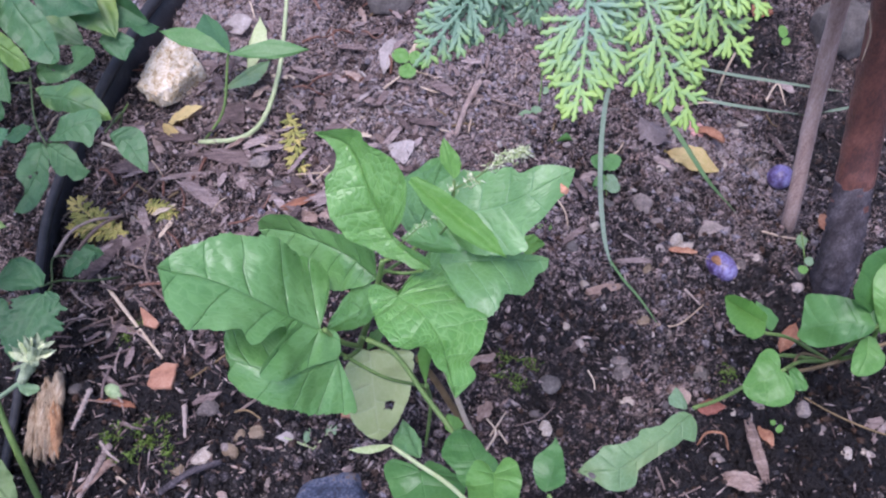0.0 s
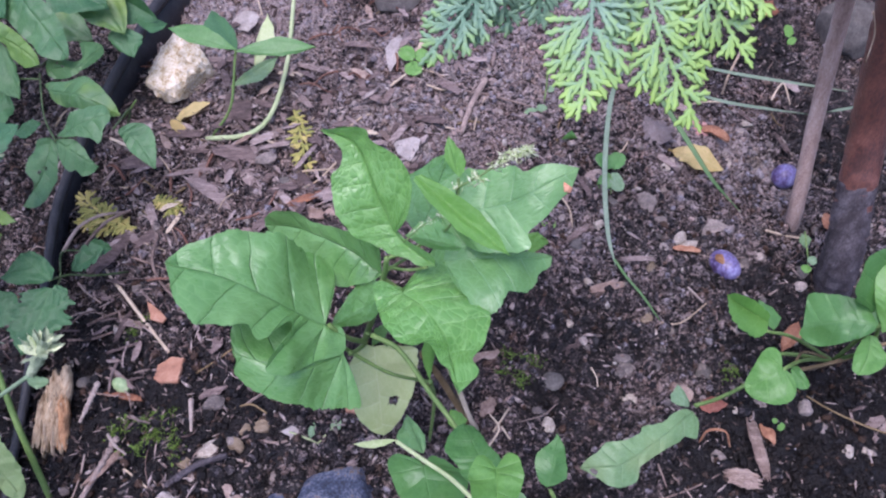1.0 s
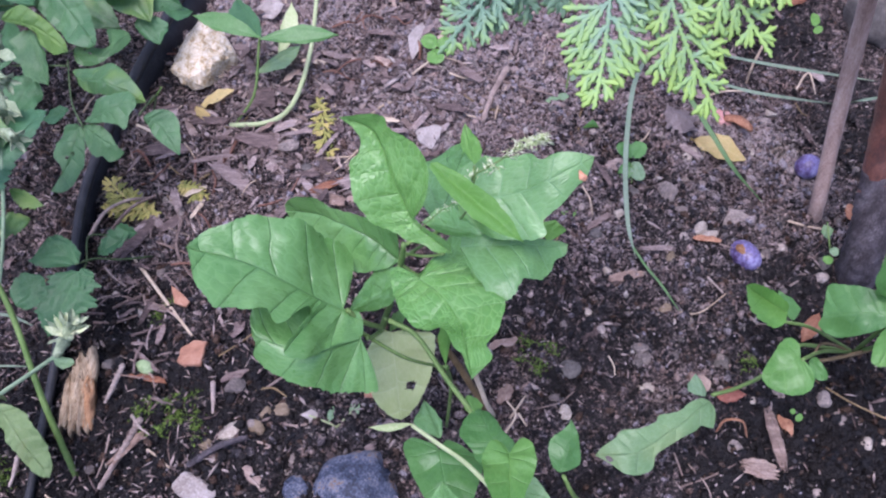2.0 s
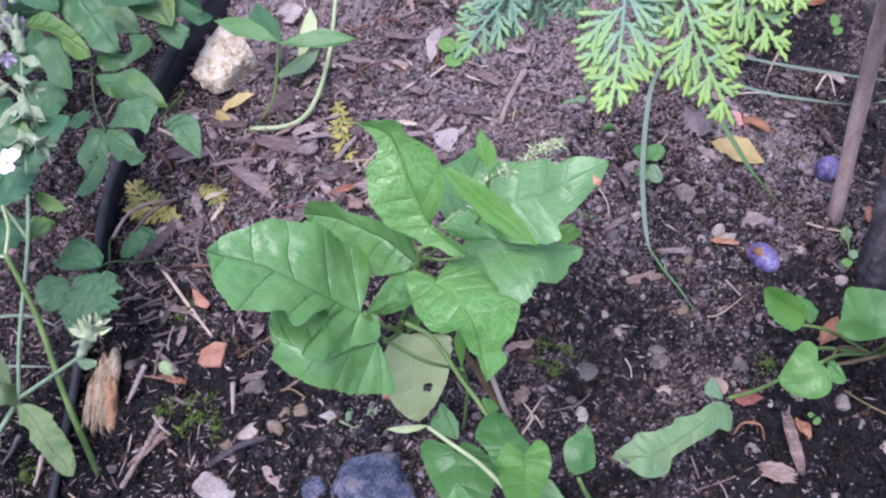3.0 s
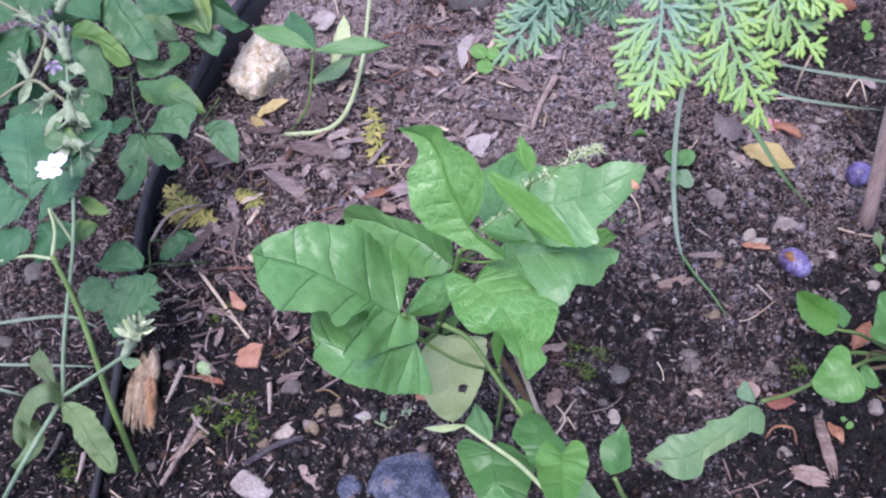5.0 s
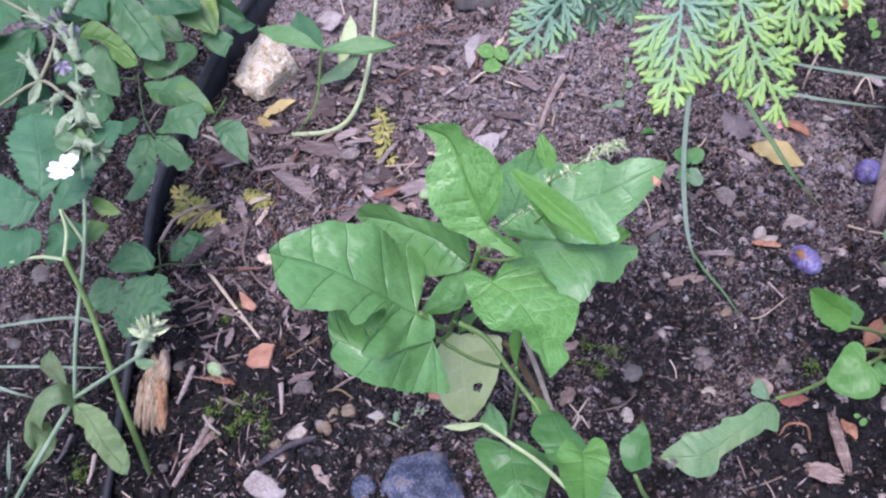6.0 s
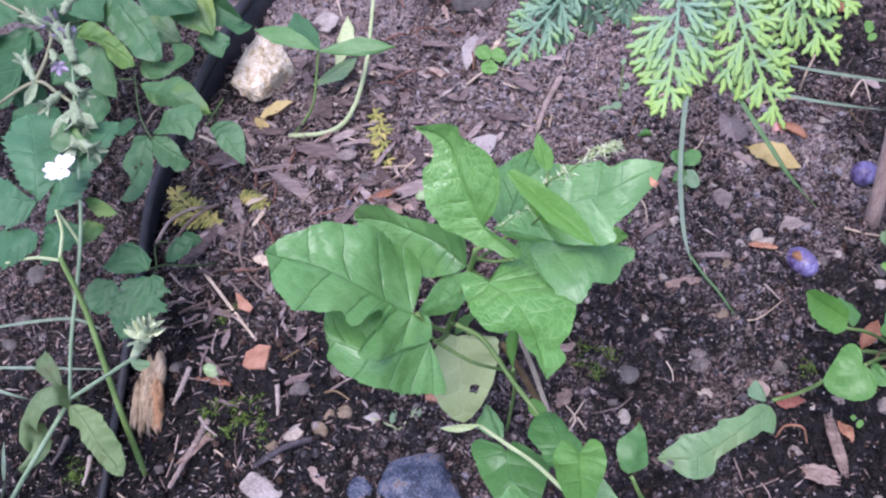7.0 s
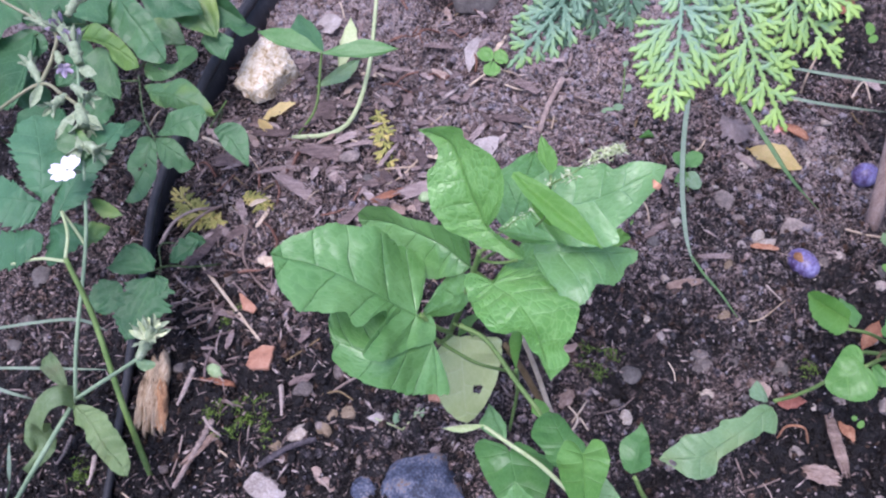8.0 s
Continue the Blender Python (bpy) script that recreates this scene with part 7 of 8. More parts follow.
# ================= fruit =================
def plum(p, r, turn, label, bite=None):
    c = rest(p, r[2] * 0.72)
    t = thing("plum", c, label, "plum", "fallen plums")
    rot = Matrix.Rotation(turn, 3, "Z")
    bm = bmesh.new()
    bmesh.ops.create_uvsphere(bm, u_segments=32, v_segments=20, radius=1)
    for v in bm.verts:
        q = v.co.copy()
        crease = 1 - 0.05 * math.exp(-((math.atan2(q.z, q.y) - 1.2) / 0.16) ** 2) * (1 - q.x * q.x)
        if bite and (q - V(bite)).length < 0.62:
            crease *= 0.95
        q = V((q.x * r[0], q.y * r[1], q.z * r[2])) * crease * (1 + 0.02 * noise.noise(q * 3))
        v.co = c + rot @ q
    part("skin", bm, PLUMSKIN, t)
    if bite:
        d = V(bite)
        ctr = c + rot @ V((d.x * r[0], d.y * r[1], d.z * r[2])) * 0.8
        part("bruise", stone(ctr, (r[0] * 0.42, r[1] * 0.42, r[2] * 0.28), 3, turn, 0.2, 3, 0), PLUMFLESH, t, "brown rotten bruise")
    part("stalk_end", stone(c + rot @ V((r[0] * 0.98, 0, 0)), (0.0014, 0.0014, 0.0014), 5), TWIG, t)


plum((0.352, 0.113, -0.011), (0.0185, 0.0138, 0.013), -0.95, "ripe blue-violet plum with bloom and a brown bruise on soil", (-0.25, -0.35, 0.85))
plum((0.443, 0.244, -0.026), (0.0155, 0.014, 0.0135), 0.6, "blue-violet plum with whitish bloom at the foot of the cane")
c = rest((-0.254, -0.029, -0.011), 0.004)
solid("green_fruit", stone(c, (0.0105, 0.0068, 0.0062), 9, -0.55, 0.04, 4, 0.3), FRUIT, c, "small pale green oval fruit on soil", "fruit")
# split red-orange fallen fruit
c = rest((0.357, 0.301, -0.012), 0.006)
ob = thing("fallen_fruit_skin", c, "pink and orange split fruit skin on soil", "fruit")
part("skin", chip(c + V((-0.006, 0.004, 0)), 0.03, 0.02, 0.004, -0.6, 0.15, 0.35, 3, 12), FRUITSKIN, ob, "pink fruit skin")
part("flesh", chip(c + V((0.012, -0.006, 0.001)), 0.034, 0.014, 0.005, -0.45, 0.1, 0.25, 4, 12), ORANGELEAF, ob, "orange drying fruit flesh")


# ================= fallen leaves =================
def fallen(a, b, c, d, material, label, shape="ovate", **k):
    lift = V((0, 0, 0.008))
    a, b, c, d = (rest(q) + lift for q in (a, b, c, d))
    return solid("fallen_leaf", blade(a, b, c + V((0, 0, 0.003)), d + V((0, 0, 0.003)), shape, at=k.pop("at", 0.45), nu=28, nv=16, **k), material, a, label + (" on soil" if len(label.split()) < 4 else ""), "leaf", "fallen leaves")


fallen((0.370, 0.240, -0.014), (0.312, 0.268, -0.005), (0.344, 0.266, -0.010), (0.330, 0.241, -0.007), LEAF_YELLOW, "yellow fallen leaf lying under a grass blade", "ovate", arch=0.08, ruffle=0.1)
fallen((-0.231, 0.340, -0.008), (-0.280, 0.338, -0.016), (-0.255, 0.350, -0.012), (-0.253, 0.322, -0.012), LEAF_YELLOW, "small yellow fallen leaf", "lance", arch=0.05)
fallen((-0.285, 0.336, -0.017), (-0.255, 0.297, -0.012), (-0.267, 0.326, -0.014), (-0.275, 0.310, -0.015), LEAF_YELLOW, "small yellow fallen leaf", "lance", arch=0.05)
fallen((0.018, 0.262, 0.019), (0.020, 0.226, 0.019), (0.002, 0.249, 0.019), (0.030, 0.248, 0.019), PALELEAF, "whitish dried leaf", "ovate")
fallen((-0.012, 0.375, 0.017), (-0.003, 0.437, 0.016), (-0.019, 0.407, 0.016), (0.003, 0.411, 0.017), PALELEAF, "narrow lilac-white dried leaf", "lance", arch=0.1)
fallen((-0.232, 0.484, -0.010), (-0.190, 0.490, -0.004), (-0.214, 0.499, -0.007), (-0.206, 0.474, -0.006), PALELEAF, "narrow lilac-white dried leaf", "lance", arch=0.1)
fallen((0.303, 0.269, -0.003), (0.289, 0.316, -0.001), (0.284, 0.284, -0.000), (0.320, 0.297, -0.006), GREYLEAF, "grey-brown curled dead leaf", "lobed", arch=0.12, teeth=0.3, ruffle=0.12)
fallen((-0.202, 0.313, -0.003), (-0.176, 0.333, 0.000), (-0.203, 0.337, -0.004), (-0.172, 0.308, 0.001), BARK, "brown dead leaf in litter", "ovate", arch=0.1)
fallen((0.298, -0.052, -0.002), (0.325, -0.053, -0.006), (0.314, -0.045, -0.005), (0.311, -0.060, -0.004), REDLEAF, "dark red fallen leaf by the creeping plant", "ovate", arch=0.15)
fallen((0.290, -0.051, -0.001), (0.281, -0.031, 0.000), (0.276, -0.042, 0.001), (0.293, -0.038, -0.001), DRYLEAF, "tan dry leaf scrap", "ovate", arch=0.15)
fallen((0.392, 0.014, -0.018), (0.416, 0.049, -0.022), (0.397, 0.034, -0.018), (0.413, 0.028, -0.021), ORANGELEAF, "orange-tan fallen leaf", "lance", arch=0.12)
fallen((0.467, 0.541, -0.032), (0.493, 0.528, -0.036), (0.488, 0.551, -0.036), (0.469, 0.515, -0.033), ORANGELEAF, "orange fallen leaf in shade", "ovate", arch=0.1)
fallen((0.471, 0.185, -0.031), (0.492, 0.171, -0.034), (0.487, 0.186, -0.034), (0.474, 0.170, -0.031), ORANGELEAF, "reddish dry leaf by the trunk", "ovate", arch=0.1)
fallen((0.189, 0.263, 0.012), (0.207, 0.268, 0.010), (0.199, 0.271, 0.011), (0.199, 0.262, 0.011), LEAF_SMOOTH, "small green leaf scrap on soil", "lance")
solid("curled_leaf_strip", tube([(0.297, -0.084, 0.002), (0.302, -0.080, 0.017), (0.316, -0.082, 0.019), (0.323, -0.088, -0.000)], 0.0032, 0.0022, 18, 8, 0.2, None, 0.35), ORANGELEAF, (0.301, -0.082, -0.003), "curled reddish-brown dry leaf strip", "leaf", "fallen leaves")


# ================= wood, bark and twigs =================
def wood_chunk():
    c = rest((-0.313, -0.056, -0.021), 0.002)
    ob = thing("wood_chunk", c, "weathered orange-tan piece of rotten wood with torn ends", "wood")
    part("slab", split_wood(c + V((0, 0, 0.002)), 0.074, 0.027, 0.014, 1.84, 3, 50, 24, 0.4, taper=0.04), WOOD, ob)
    part("splinter", split_wood(c + V((0.011, -0.014, 0.003)), 0.05, 0.013, 0.013, 1.84, 5, 24, 8, 0.4, taper=0.06), ORANGEWOOD, ob, "orange torn splinter")
    part("splinter", split_wood(c + V((0.003, 0.03, 0.006)), 0.034, 0.012, 0.008, 1.9, 15, 24, 8, 0.25), WOOD, ob, "pale torn splinter")
    part("splinter", split_wood(c + V((-0.012, -0.012, 0.004)), 0.052, 0.01, 0.01, 1.7, 6, 24, 8, 0.4), WOOD, ob)


wood_chunk()


def bark_chip(p, length, width, turn, seed, material=BARK, label="dry brown bark chip", dz=0.004, bend=0.06, thick=0.002):
    c = rest(p, dz)
    return solid("bark_chip", split_wood(c, length, width, thick, turn, seed, 24, 10, 0.45, bend * 0.5, 0.06) if length > 0.03 else chip(c, length, width, thick, turn, 0.06, bend, seed, 10), material, c, label + (" on soil" if len(label.split()) < 4 else ""), "bark", "bark chips", smooth=30)


bark_chip((0.348, -0.087, -0.010), 0.054, 0.013, -1.45, 5, PINKBARK, "long pale tan bark strip standing in soil", 0.012, 0.05, 0.0028)
bark_chip((0.331, -0.116, -0.008), 0.031, 0.021, -0.25, 6, PINKBARK, "pale tan bark piece on soil", 0.01, 0.12, 0.003)
bark_chip((0.360, -0.075, -0.012), 0.02, 0.009, -1.1, 61, ORANGELEAF, "small reddish bark scrap on soil", 0.006, 0.05, 0.002)
bark_chip((0.226, 0.075, 0.008), 0.036, 0.012, 0.25, 7, DRYLEAF, "tan flat wood flake on grit")
bark_chip((-0.181, 0.254, 0.000), 0.058, 0.026, -0.25, 8, BARK, "broad grey-brown bark flake in litter", 0.006)
bark_chip((-0.297, 0.257, -0.019), 0.05, 0.024, 0.1, 9, BARK, "broad grey-brown bark flake in litter", 0.006)
bark_chip((-0.204, 0.200, -0.003), 0.07, 0.018, -0.6, 10, BARK, "long brown bark strip in litter", 0.006)
bark_chip((-0.301, 0.129, -0.019), 0.068, 0.024, 1.15, 11, BARK, "dark brown bark slab beside the edging", 0.006)
bark_chip((-0.092, 0.180, 0.012), 0.034, 0.012, 0.5, 12, ORANGELEAF, "orange-tan bark scrap")
bark_chip((-0.084, 0.162, 0.013), 0.032, 0.016, -0.3, 13, DRYLEAF, "pinkish-tan bark scrap")
bark_chip((-0.058, 0.166, 0.015), 0.026, 0.014, 0.7, 14, DRYLEAF, "pinkish-tan bark scrap")
bark_chip((-0.250, -0.040, -0.011), 0.036, 0.008, -0.1, 15, ORANGELEAF, "orange-brown bark splinter on soil")
bark_chip((-0.116, -0.147, 0.008), 0.03, 0.01, -0.7, 16, PINKBARK, "tan wood splinter on black soil")
bark_chip((-0.246, -0.117, -0.010), 0.04, 0.01, 0.95, 17, DRYLEAF, "tan wood splinter on black soil")
bark_chip((0.103, -0.012, 0.019), 0.03, 0.01, 0.4, 18, DRYLEAF, "tan bark scrap")
bark_chip((0.105, -0.062, 0.018), 0.022, 0.012, 1.2, 19, DRYLEAF, "orange-tan bark scrap by the plant")
bark_chip((0.312, 0.124, -0.004), 0.03, 0.007, -0.1, 20, ORANGELEAF, "thin orange-brown bark splinter")

rnd = random.Random(31)
for k in range(290):
    if k < 225:
        x, y = rnd.gauss(-0.11, 0.12), rnd.gauss(0.27, 0.11)
    else:
        x, y = rnd.uniform(-0.55, 0.5), rnd.uniform(-0.22, 0.55)
    if not (-0.62 < x < 0.6 and -0.25 < y < 0.62):
        continue
    l = rnd.uniform(0.014, 0.036) * (1.5 if rnd.random() < 0.12 else 1)
    m = BARK if rnd.random() < 0.88 else rnd.choice((DRYLEAF, TWIG, STRAW))
    word = {"bark_chips": "brown", "dry_leaf": "tan", "twig_wood": "grey-brown", "straw": "straw-coloured", "pale_dry_leaf": "greyish"}[m.name]
    bark_chip((x, y), l, l * rnd.uniform(0.14, 0.42), rnd.uniform(0, 3.14), 200 + k, m, f"dry {word} bark chip in litter", rnd.uniform(0.002, 0.008), rnd.uniform(0.0, 0.1), rnd.uniform(0.0008, 0.0022))


def twig(pts, r, material=TWIG, label="dry grey-brown twig on soil", knots=(), lumps=0.2):
    return solid("twig", tube(pts, r, r * 0.75, 72 if knots else 22, 7, lumps, None, 1.0, knots), material, pts[0], label + (" on soil" if len(label.split()) < 4 else ""), "twig", "twigs")


twig([(-0.284, 0.084, -0.008), (-0.244, 0.039, 0.001), (-0.209, 0.001, 0.002)], 0.0021, STRAW, "straight pale straw on soil")
twig([(-0.322, 0.129, -0.019), (-0.298, 0.099, -0.008), (-0.279, 0.077, -0.009)], 0.0017, STRAW, "short pale straw on soil")
twig([(0.103, 0.360, 0.022), (0.087, 0.314, 0.026), (0.075, 0.270, 0.023)], 0.0042, TWIG, "thick brown twig on soil")
twig([(0.039, 0.378, 0.022), (0.067, 0.342, 0.026), (0.104, 0.333, 0.024), (0.157, 0.319, 0.018)], 0.0016)
twig([(0.104, 0.332, 0.022), (0.094, 0.302, 0.024), (0.090, 0.277, 0.023)], 0.0014, STRAW)
twig([(-0.047, 0.391, 0.019), (-0.030, 0.364, 0.024), (-0.012, 0.344, 0.021)], 0.002, PALELEAF, "short whitish stick on litter")
twig([(-0.254, 0.149, -0.001), (-0.249, 0.106, 0.004), (-0.226, 0.072, 0.006), (-0.194, 0.048, 0.005)], 0.0019, TWIG, "thin bent twig by the leaves")
twig([(-0.350, 0.121, 0.003), (-0.338, 0.148, 0.010), (-0.319, 0.166, 0.008), (-0.301, 0.182, -0.007)], 0.0022, TWIG)
twig([(-0.346, 0.122, -0.015), (-0.312, 0.153, 0.009), (-0.290, 0.178, 0.003)], 0.0022, TWIG)
twig([(-0.120, -0.059, 0.014), (-0.100, -0.051, 0.025), (-0.081, -0.043, 0.027)], 0.0014, GREYTWIG, "grey stick half under a leaf")
twig([(-0.138, -0.108, 0.012), (-0.106, -0.117, 0.016), (-0.128, -0.121, 0.011)], 0.0013)
twig([(-0.173, -0.121, 0.005), (-0.144, -0.122, 0.011), (-0.121, -0.113, 0.012)], 0.002)
twig([(0.308, 0.080, 0.003), (0.322, 0.063, 0.000)], 0.0013, GREYTWIG, "short grey stick on grit")
twig([(0.393, 0.080, -0.011), (0.414, 0.096, -0.015)], 0.0013, GREYTWIG, "short grey stick on grit")
twig([(0.273, 0.037, 0.006), (0.294, 0.035, 0.009), (0.325, 0.063, -0.000)], 0.001, STRAW, "thin tan root fibre")
twig([(0.396, 0.168, -0.014), (0.425, 0.160, -0.017), (0.451, 0.159, -0.023)], 0.0014, STRAW, "thin dry grass stalk")
twig([(0.422, 0.433, -0.004), (0.395, 0.377, 0.011), (0.391, 0.369, -0.014)], 0.0018, STRAW, "thin dry stalk")
twig([(0.447, 0.359, -0.024), (0.469, 0.390, -0.016), (0.477, 0.363, -0.029)], 0.0013, STRAW, "thin dry stalk")
twig([(-0.339, 0.283, 0.004), (-0.314, 0.265, 0.013), (-0.308, 0.267, -0.000)], 0.002, STRAW, "tan dry stalk")
twig([(-0.347, 0.341, -0.021), (-0.326, 0.329, 0.006), (-0.316, 0.332, 0.018)], 0.0014, STEMGREEN, "short green cut stalk")
chain = tuple((q / 10 + 0.05, 0.5) for q in range(10))
twig([(-0.241, -0.086, -0.003), (-0.248, -0.116, 0.001), (-0.265, -0.154, -0.008)], 0.0026, GREYTWIG, "dead grey segmented conifer twig on soil", chain)
twig([(-0.251, -0.083, -0.003), (-0.239, -0.096, 0.001), (-0.227, -0.104, 0.001)], 0.0013, GREYTWIG, "dead grey forked conifer twig on soil", chain[:6])
twig([(-0.277, -0.027, -0.009), (-0.278, -0.056, -0.003), (-0.285, -0.068, -0.011)], 0.0022, GREYTWIG, "dead grey segmented conifer twig on soil", chain[:7])
twig([(-0.176, -0.050, 0.005), (-0.171, -0.067, 0.010), (-0.169, -0.083, 0.006)], 0.0019, GREYTWIG, "dead grey segmented conifer twig on soil", chain[:7])
twig([(-0.396, -0.098, -0.029), (-0.396, -0.118, -0.025), (-0.404, -0.128, -0.031)], 0.0019, GREYTWIG, "dead grey twig on soil", chain[:5])
twig([(-0.362, -0.120, -0.024), (-0.357, -0.139, -0.019), (-0.360, -0.150, -0.024)], 0.0019, GREYTWIG, "dead grey twig on soil", chain[:5])
rnd = random.Random(8)
for k in range(120):
    x, y = (rnd.gauss(-0.12, 0.16), rnd.gauss(0.26, 0.16)) if k < 80 else (rnd.uniform(-0.5, 0.5), rnd.uniform(-0.22, 0.5))
    if not (-0.6 < x < 0.6 and -0.25 < y < 0.62):
        continue
    a, l = rnd.uniform(0, 6.28), rnd.uniform(0.02, 0.06)
    p = [(x + math.cos(a + rnd.uniform(-0.25, 0.25)) * l * f, y + math.sin(a + rnd.uniform(-0.25, 0.25)) * l * f) for f in (0, 0.5, 1)]
    twig([rest(q, rnd.uniform(0.001, 0.007)) for q in p], rnd.uniform(0.0006, 0.0016), rnd.choice((TWIG, TWIG, STRAW, STEMBROWN)), "thin dry twig in litter")

rnd = random.Random(19)
for k in range(24):
    x, y = (rnd.gauss(-0.02, 0.07), rnd.gauss(0.45, 0.05)) if k < 14 else (rnd.gauss(-0.24, 0.08), rnd.gauss(0.22, 0.07))
    a, l = rnd.uniform(0, 6.28), rnd.uniform(0.025, 0.07)
    p = [(x + math.cos(a + 0.5 * f) * l * f, y + math.sin(a + 0.5 * f) * l * f) for f in (0, 0.35, 0.7, 1)]
    twig([rest(q, rnd.uniform(0.004, 0.012)) for q in p], rnd.uniform(0.0009, 0.0017), REDTWIG, "dead red-brown conifer twig in litter", chain[:6])

for pts in ([(0.110, -0.086, 0.022), (0.117, -0.078, 0.029), (0.124, -0.064, 0.023)], [(0.106, -0.100, 0.022), (0.115, -0.085, 0.027), (0.107, -0.070, 0.023)], [(0.117, -0.082, 0.025), (0.125, -0.093, 0.021)]):
    twig(pts, 0.0011, STRAW, "thin tan root fibre on soil")
for q, (p, r, tone) in enumerate((((-0.485, 0.028, -0.048), 0.008, "pinkish-beige"), ((-0.515, 0.048, -0.052), 0.011, "grey"), ((-0.516, 0.108, -0.052), 0.014, "dark grey"), ((-0.411, 0.100, -0.037), 0.007, "pale grey"), ((-0.513, 0.014, -0.052), 0.009, "grey"), ((-0.426, 0.037, -0.040), 0.006, "beige"), ((-0.386, 0.056, -0.033), 0.006, "grey"), ((-0.117, -0.032, 0.009), 0.009, "beige"), ((0.234, -0.014, 0.007), 0.008, "beige"), ((0.164, -0.032, 0.015), 0.01, "grey"), ((0.228, -0.020, 0.008), 0.007, "beige"), ((0.314, -0.006, -0.004), 0.009, "grey"))):
    rock("pebble", p, (r * 1.2, r, r * 0.6), GREYROCK if "grey" in tone else PEBBLE, f"small {tone} pebble in dark soil", 60 + q, q * 0.7, 0.4, 3, 0.25, "pebbles")
for q, (p, r) in enumerate((((-0.103, -0.080, 0.0), 0.0075), ((-0.118, -0.083, 0.0), 0.0055), ((-0.124, -0.097, 0.0), 0.008), ((-0.168, -0.115, 0.0), 0.007), ((0.262, 0.040, 0.0), 0.006), ((0.272, 0.102, 0.0), 0.007))):
    rock("pebble", p, (r * 1.25, r, r * 0.7), OCHRE, "small ochre angular pebble in dark soil", 90 + q, q * 0.9, 0.5, 3, 0.3, "pebbles")
twig([rest((-0.182, -0.133), 0.005), rest((-0.152, -0.121), 0.008), rest((-0.126, -0.112), 0.007)], 0.0032, DARKBARK, "dark grey-brown knobbly stick on black soil", ((0.2, 0.25), (0.6, 0.3), (0.9, 0.3)))
c = rest((-0.049, 0.176, 0.016))
solid("green_fruit", stone(c, (0.008, 0.007, 0.005), 19, 0.3, 0.1, 3, 0.6), FRUIT, c, "small pale green fruit among bark chips", "fruit")

# brittle brown roots and twigs heaped beside the edging
rnd = random.Random(41)
for (cx, cy, _), count, spread in (((-0.296, 0.038, -0.018), 13, 0.028), ((-0.261, -0.019, -0.012), 7, 0.022), ((-0.252, 0.093, -0.010), 6, 0.03), ((-0.171, 0.132, 0.002), 7, 0.04), ((-0.094, -0.131, 0.011), 7, 0.05)):
    for k in range(count):
        x, y = cx + rnd.gauss(0, spread), cy + rnd.gauss(0, spread)
        a, l = rnd.gauss(-0.7, 0.6), rnd.uniform(0.018, 0.05)
        p = [(x + math.cos(a + rnd.uniform(-0.3, 0.3)) * l * f, y + math.sin(a + rnd.uniform(-0.3, 0.3)) * l * f) for f in (-0.5, 0, 0.5)]
        twig([rest(q, rnd.uniform(0.003, 0.01)) for q in p], rnd.uniform(0.0008, 0.002), rnd.choice((TWIG, PINKBARK, BARK)), "brittle brown root beside the edging")


# ================= loose stuff nobody could count =================
def scatter(name, bm, spots, material, label, category, flat=False, stretch=(1, 1, 1), sink=0.2):
    """Many small pieces in one mesh: spots are x, y and size."""
    bm.verts.ensure_lookup_table()
    bm.verts.index_update()
    base = np.array([v.co[:] for v in bm.verts])
    tris = np.array([[v.index for v in f.verts] for f in bm.faces])
    bm.free()
    rng = np.random.default_rng(len(spots))
    n, k = len(spots), len(base)
    q = rng.normal(size=(n, 4))
    if flat:
        q[:, 1:3] *= 0.22
    q /= np.linalg.norm(q, axis=1, keepdims=True)
    w, x, y, z = q.T
    rot = np.stack([1 - 2 * (y * y + z * z), 2 * (x * y - w * z), 2 * (x * z + w * y), 2 * (x * y + w * z), 1 - 2 * (x * x + z * z), 2 * (y * z - w * x), 2 * (x * z - w * y), 2 * (y * z + w * x), 1 - 2 * (x * x + y * y)], 1).reshape(-1, 3, 3)
    size = np.array([s[2] for s in spots])
    shape = rng.uniform(0.6, 1.4, (n, 1, 3)) * np.array(stretch)
    lump = 1 + 0.25 * rng.normal(size=(n, k, 1)).clip(-1.5, 1.5)
    co = np.einsum("nij,nkj->nki", rot, base[None] * shape * lump) * size[:, None, None]
    where = np.array([(a, b, height(a, b) + s * sink) for a, b, s in spots])
    co = (co + where[:, None]).reshape(-1, 3)
    faces = (tris[None] + (np.arange(n) * k)[:, None, None]).reshape(-1, tris.shape[1])
    me = bpy.data.meshes.new(name)
    me.vertices.add(len(co))
    me.vertices.foreach_set("co", co.ravel())
    me.loops.add(faces.size)
    me.loops.foreach_set("vertex_index", faces.ravel())
    me.polygons.add(len(faces))
    me.polygons.foreach_set("loop_start", np.arange(0, faces.size, faces.shape[1]))
    me.update(calc_edges=True)
    me.validate()
    me.materials.append(material)
    return tagged(new(name, me), label, category, kind="stuff")


def ball(sub=1):
    bm = bmesh.new()
    bmesh.ops.create_icosphere(bm, subdivisions=sub, radius=1)
    return bm


def sliver():
    bm = bmesh.new()
    a = [bm.verts.new(c) for c in ((-1, -0.15, 0), (-0.4, 0.25, 0.1), (0.3, 0.2, 0.12), (1, 0.02, 0), (0.35, -0.25, 0.08), (-0.4, -0.28, 0.1))]
    b = bm.verts.new((0, 0, 0.2))
    c = bm.verts.new((0, 0, -0.12))
    for i in range(6):
        bm.faces.new((a[i], a[(i + 1) % 6], b))
        bm.faces.new((a[(i + 1) % 6], a[i], c))
    return bm


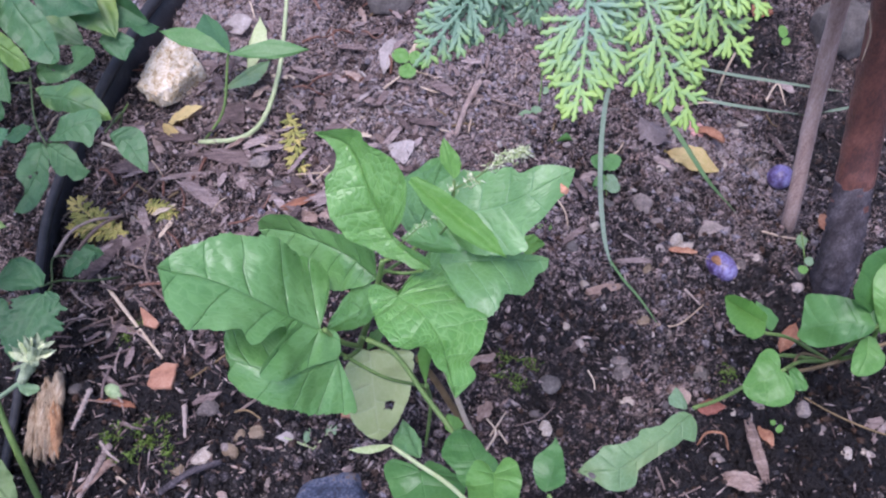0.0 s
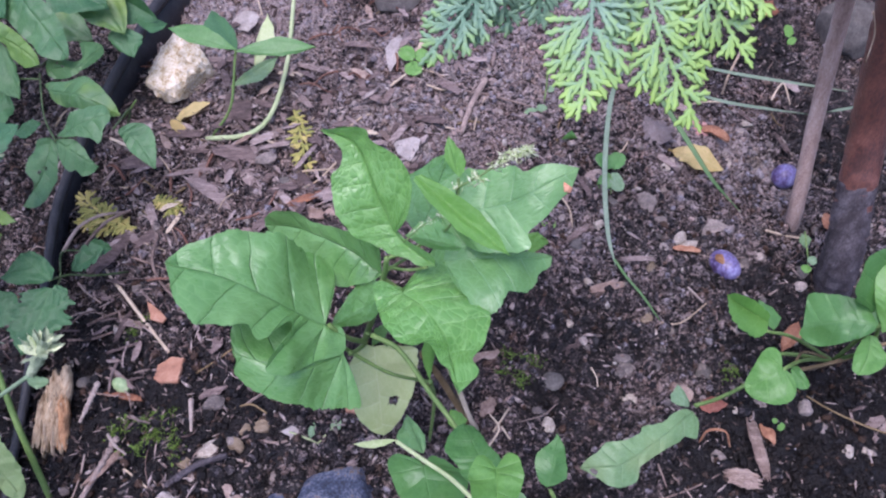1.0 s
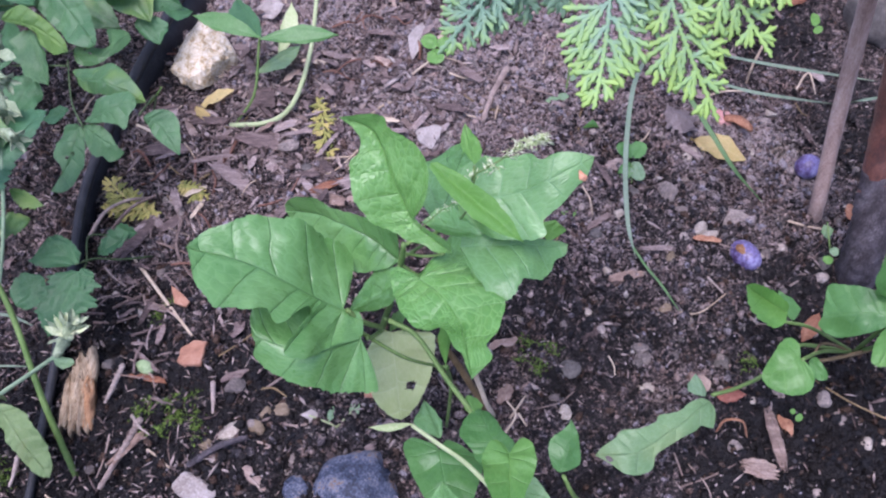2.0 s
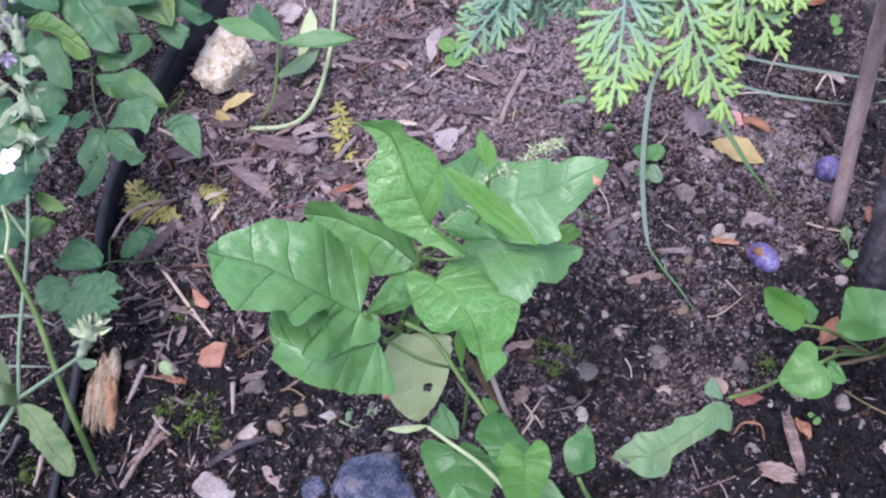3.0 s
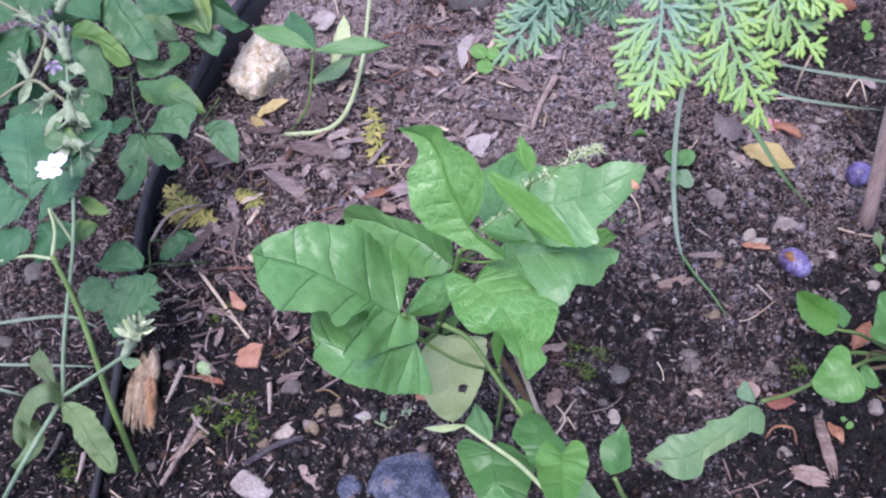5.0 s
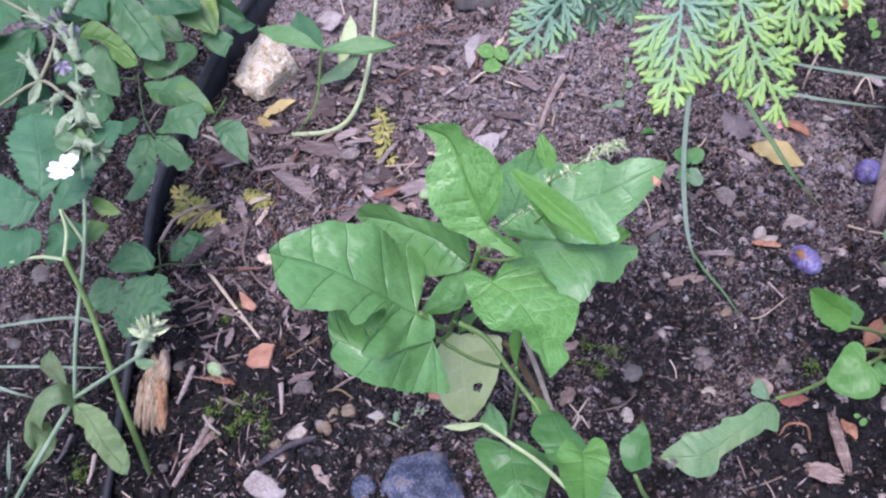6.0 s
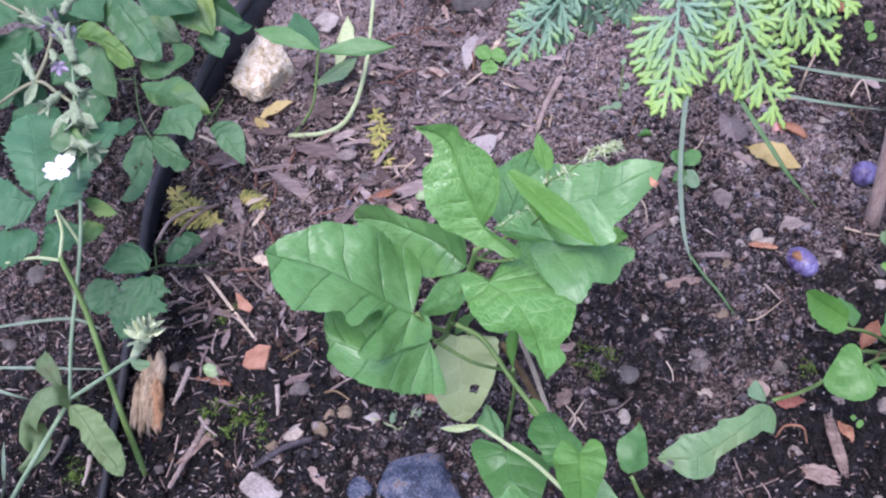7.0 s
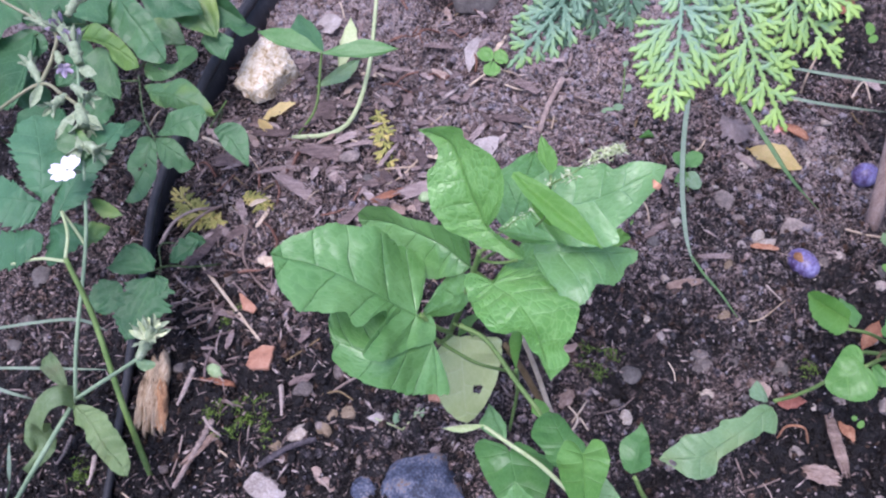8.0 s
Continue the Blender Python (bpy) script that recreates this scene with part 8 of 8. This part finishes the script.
def in_view(r):
    while True:
        x, y = r.uniform(-0.68, 0.66), r.uniform(-0.3, 0.66)
        if math.hypot(x - 0.6, y - 0.5) < 0.2 and r.random() < 0.55:
            continue
        if abs(x - 0.02) < 0.42 + 0.42 * (y + 0.3):
            return x, y


r1 = random.Random(1)
spots = []
while len(spots) < 34000:
    x, y = in_view(r1)
    if noise.noise(V((x * 14, y * 14, 2))) + r1.uniform(-0.5, 0.6) > 0:
        spots.append((x, y, r1.uniform(0.0007, 0.0026) * (2.0 if r1.random() < 0.08 else 1)))
r5 = random.Random(9)
for _ in range(13000):
    x, y = in_view(r5)
    spots.append((x, y, r5.uniform(0.0016, 0.0036)))
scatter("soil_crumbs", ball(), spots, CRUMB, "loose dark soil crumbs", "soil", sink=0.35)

r2 = random.Random(2)
spots = []
while len(spots) < 6500:
    x, y = in_view(r2)
    lean = 0.25 if x > 0.08 and 0.02 < y < 0.3 else -0.2
    if noise.noise(V((x * 9, y * 9, 6))) + lean + r2.uniform(-0.6, 0.4) > 0:
        spots.append((x, y, r2.uniform(0.0006, 0.0021) * (2.0 if r2.random() < 0.11 else 1)))
scatter("grit", ball(), spots, GRAVEL, "fine pale and grey grit in the soil", "gravel", stretch=(1.2, 1, 0.75), sink=0.3)

r3 = random.Random(3)
spots = []
while len(spots) < 11000:
    x, y = in_view(r3)
    zone = math.exp(-(((x + 0.12) / 0.24) ** 2) - ((y - 0.3) / 0.2) ** 2)
    if r3.random() < zone * 1.2 + (0.42 if x < -0.14 and y < 0.1 else 0.1):
        spots.append((x, y, r3.uniform(0.002, 0.0085)))
scatter("bark_litter", sliver(), spots, LITTER, "fine dry bark and twig litter", "litter", flat=True, stretch=(1, 0.55, 0.6), sink=0.35)

r7 = random.Random(17)
spots = []
while len(spots) < 1300:
    x, y = in_view(r7)
    zone = math.exp(-(((x + 0.12) / 0.2) ** 2) - ((y - 0.28) / 0.17) ** 2)
    if r7.random() < zone * 1.2:
        spots.append((x, y, r7.uniform(0.004, 0.01)))
scatter("bark_flakes", sliver(), spots, LITTER, "thicker layer of dry brown bark flakes", "litter", flat=True, stretch=(1, 1.1, 0.5), sink=0.3)

r8 = random.Random(18)
spots = []
while len(spots) < 4200:
    x, y = in_view(r8)
    if noise.noise(V((x * 11, y * 11, 4))) + r8.uniform(-0.4, 0.5) > 0:
        spots.append((x, y, r8.uniform(0.0022, 0.0052)))
scatter("soil_clods", ball(2), spots, CRUMB, "rough dark clods of damp soil", "soil", stretch=(1.1, 1, 0.7), sink=0.0)

r4 = random.Random(4)
spots = []
for cx, cy, s in ((*(-0.209, -0.068, -0.004)[:2], 0.022), (*(-0.219, -0.092, -0.006)[:2], 0.016), (*(-0.182, -0.096, -0.000)[:2], 0.008), (*(-0.250, -0.074, -0.011)[:2], 0.012), (*(0.132, -0.020, 0.017)[:2], 0.016), (*(-0.258, 0.036, -0.012)[:2], 0.01), (*(-0.373, -0.132, -0.032)[:2], 0.012), (*(0.340, -0.009, -0.009)[:2], 0.007)):
    tufts = [(r4.gauss(cx, s * 0.6), r4.gauss(cy, s * 0.6)) for _ in range(int(2 + s * 260))]
    for _ in range(int(s * 15000)):
        tx, ty = r4.choice(tufts)
        spots.append((r4.gauss(tx, 0.0038), r4.gauss(ty, 0.0038), r4.uniform(0.0014, 0.003)))
scatter("moss", sliver(), spots, MOSS, "small patches of green moss on soil", "moss", stretch=(1, 1.3, 1), sink=1.0)
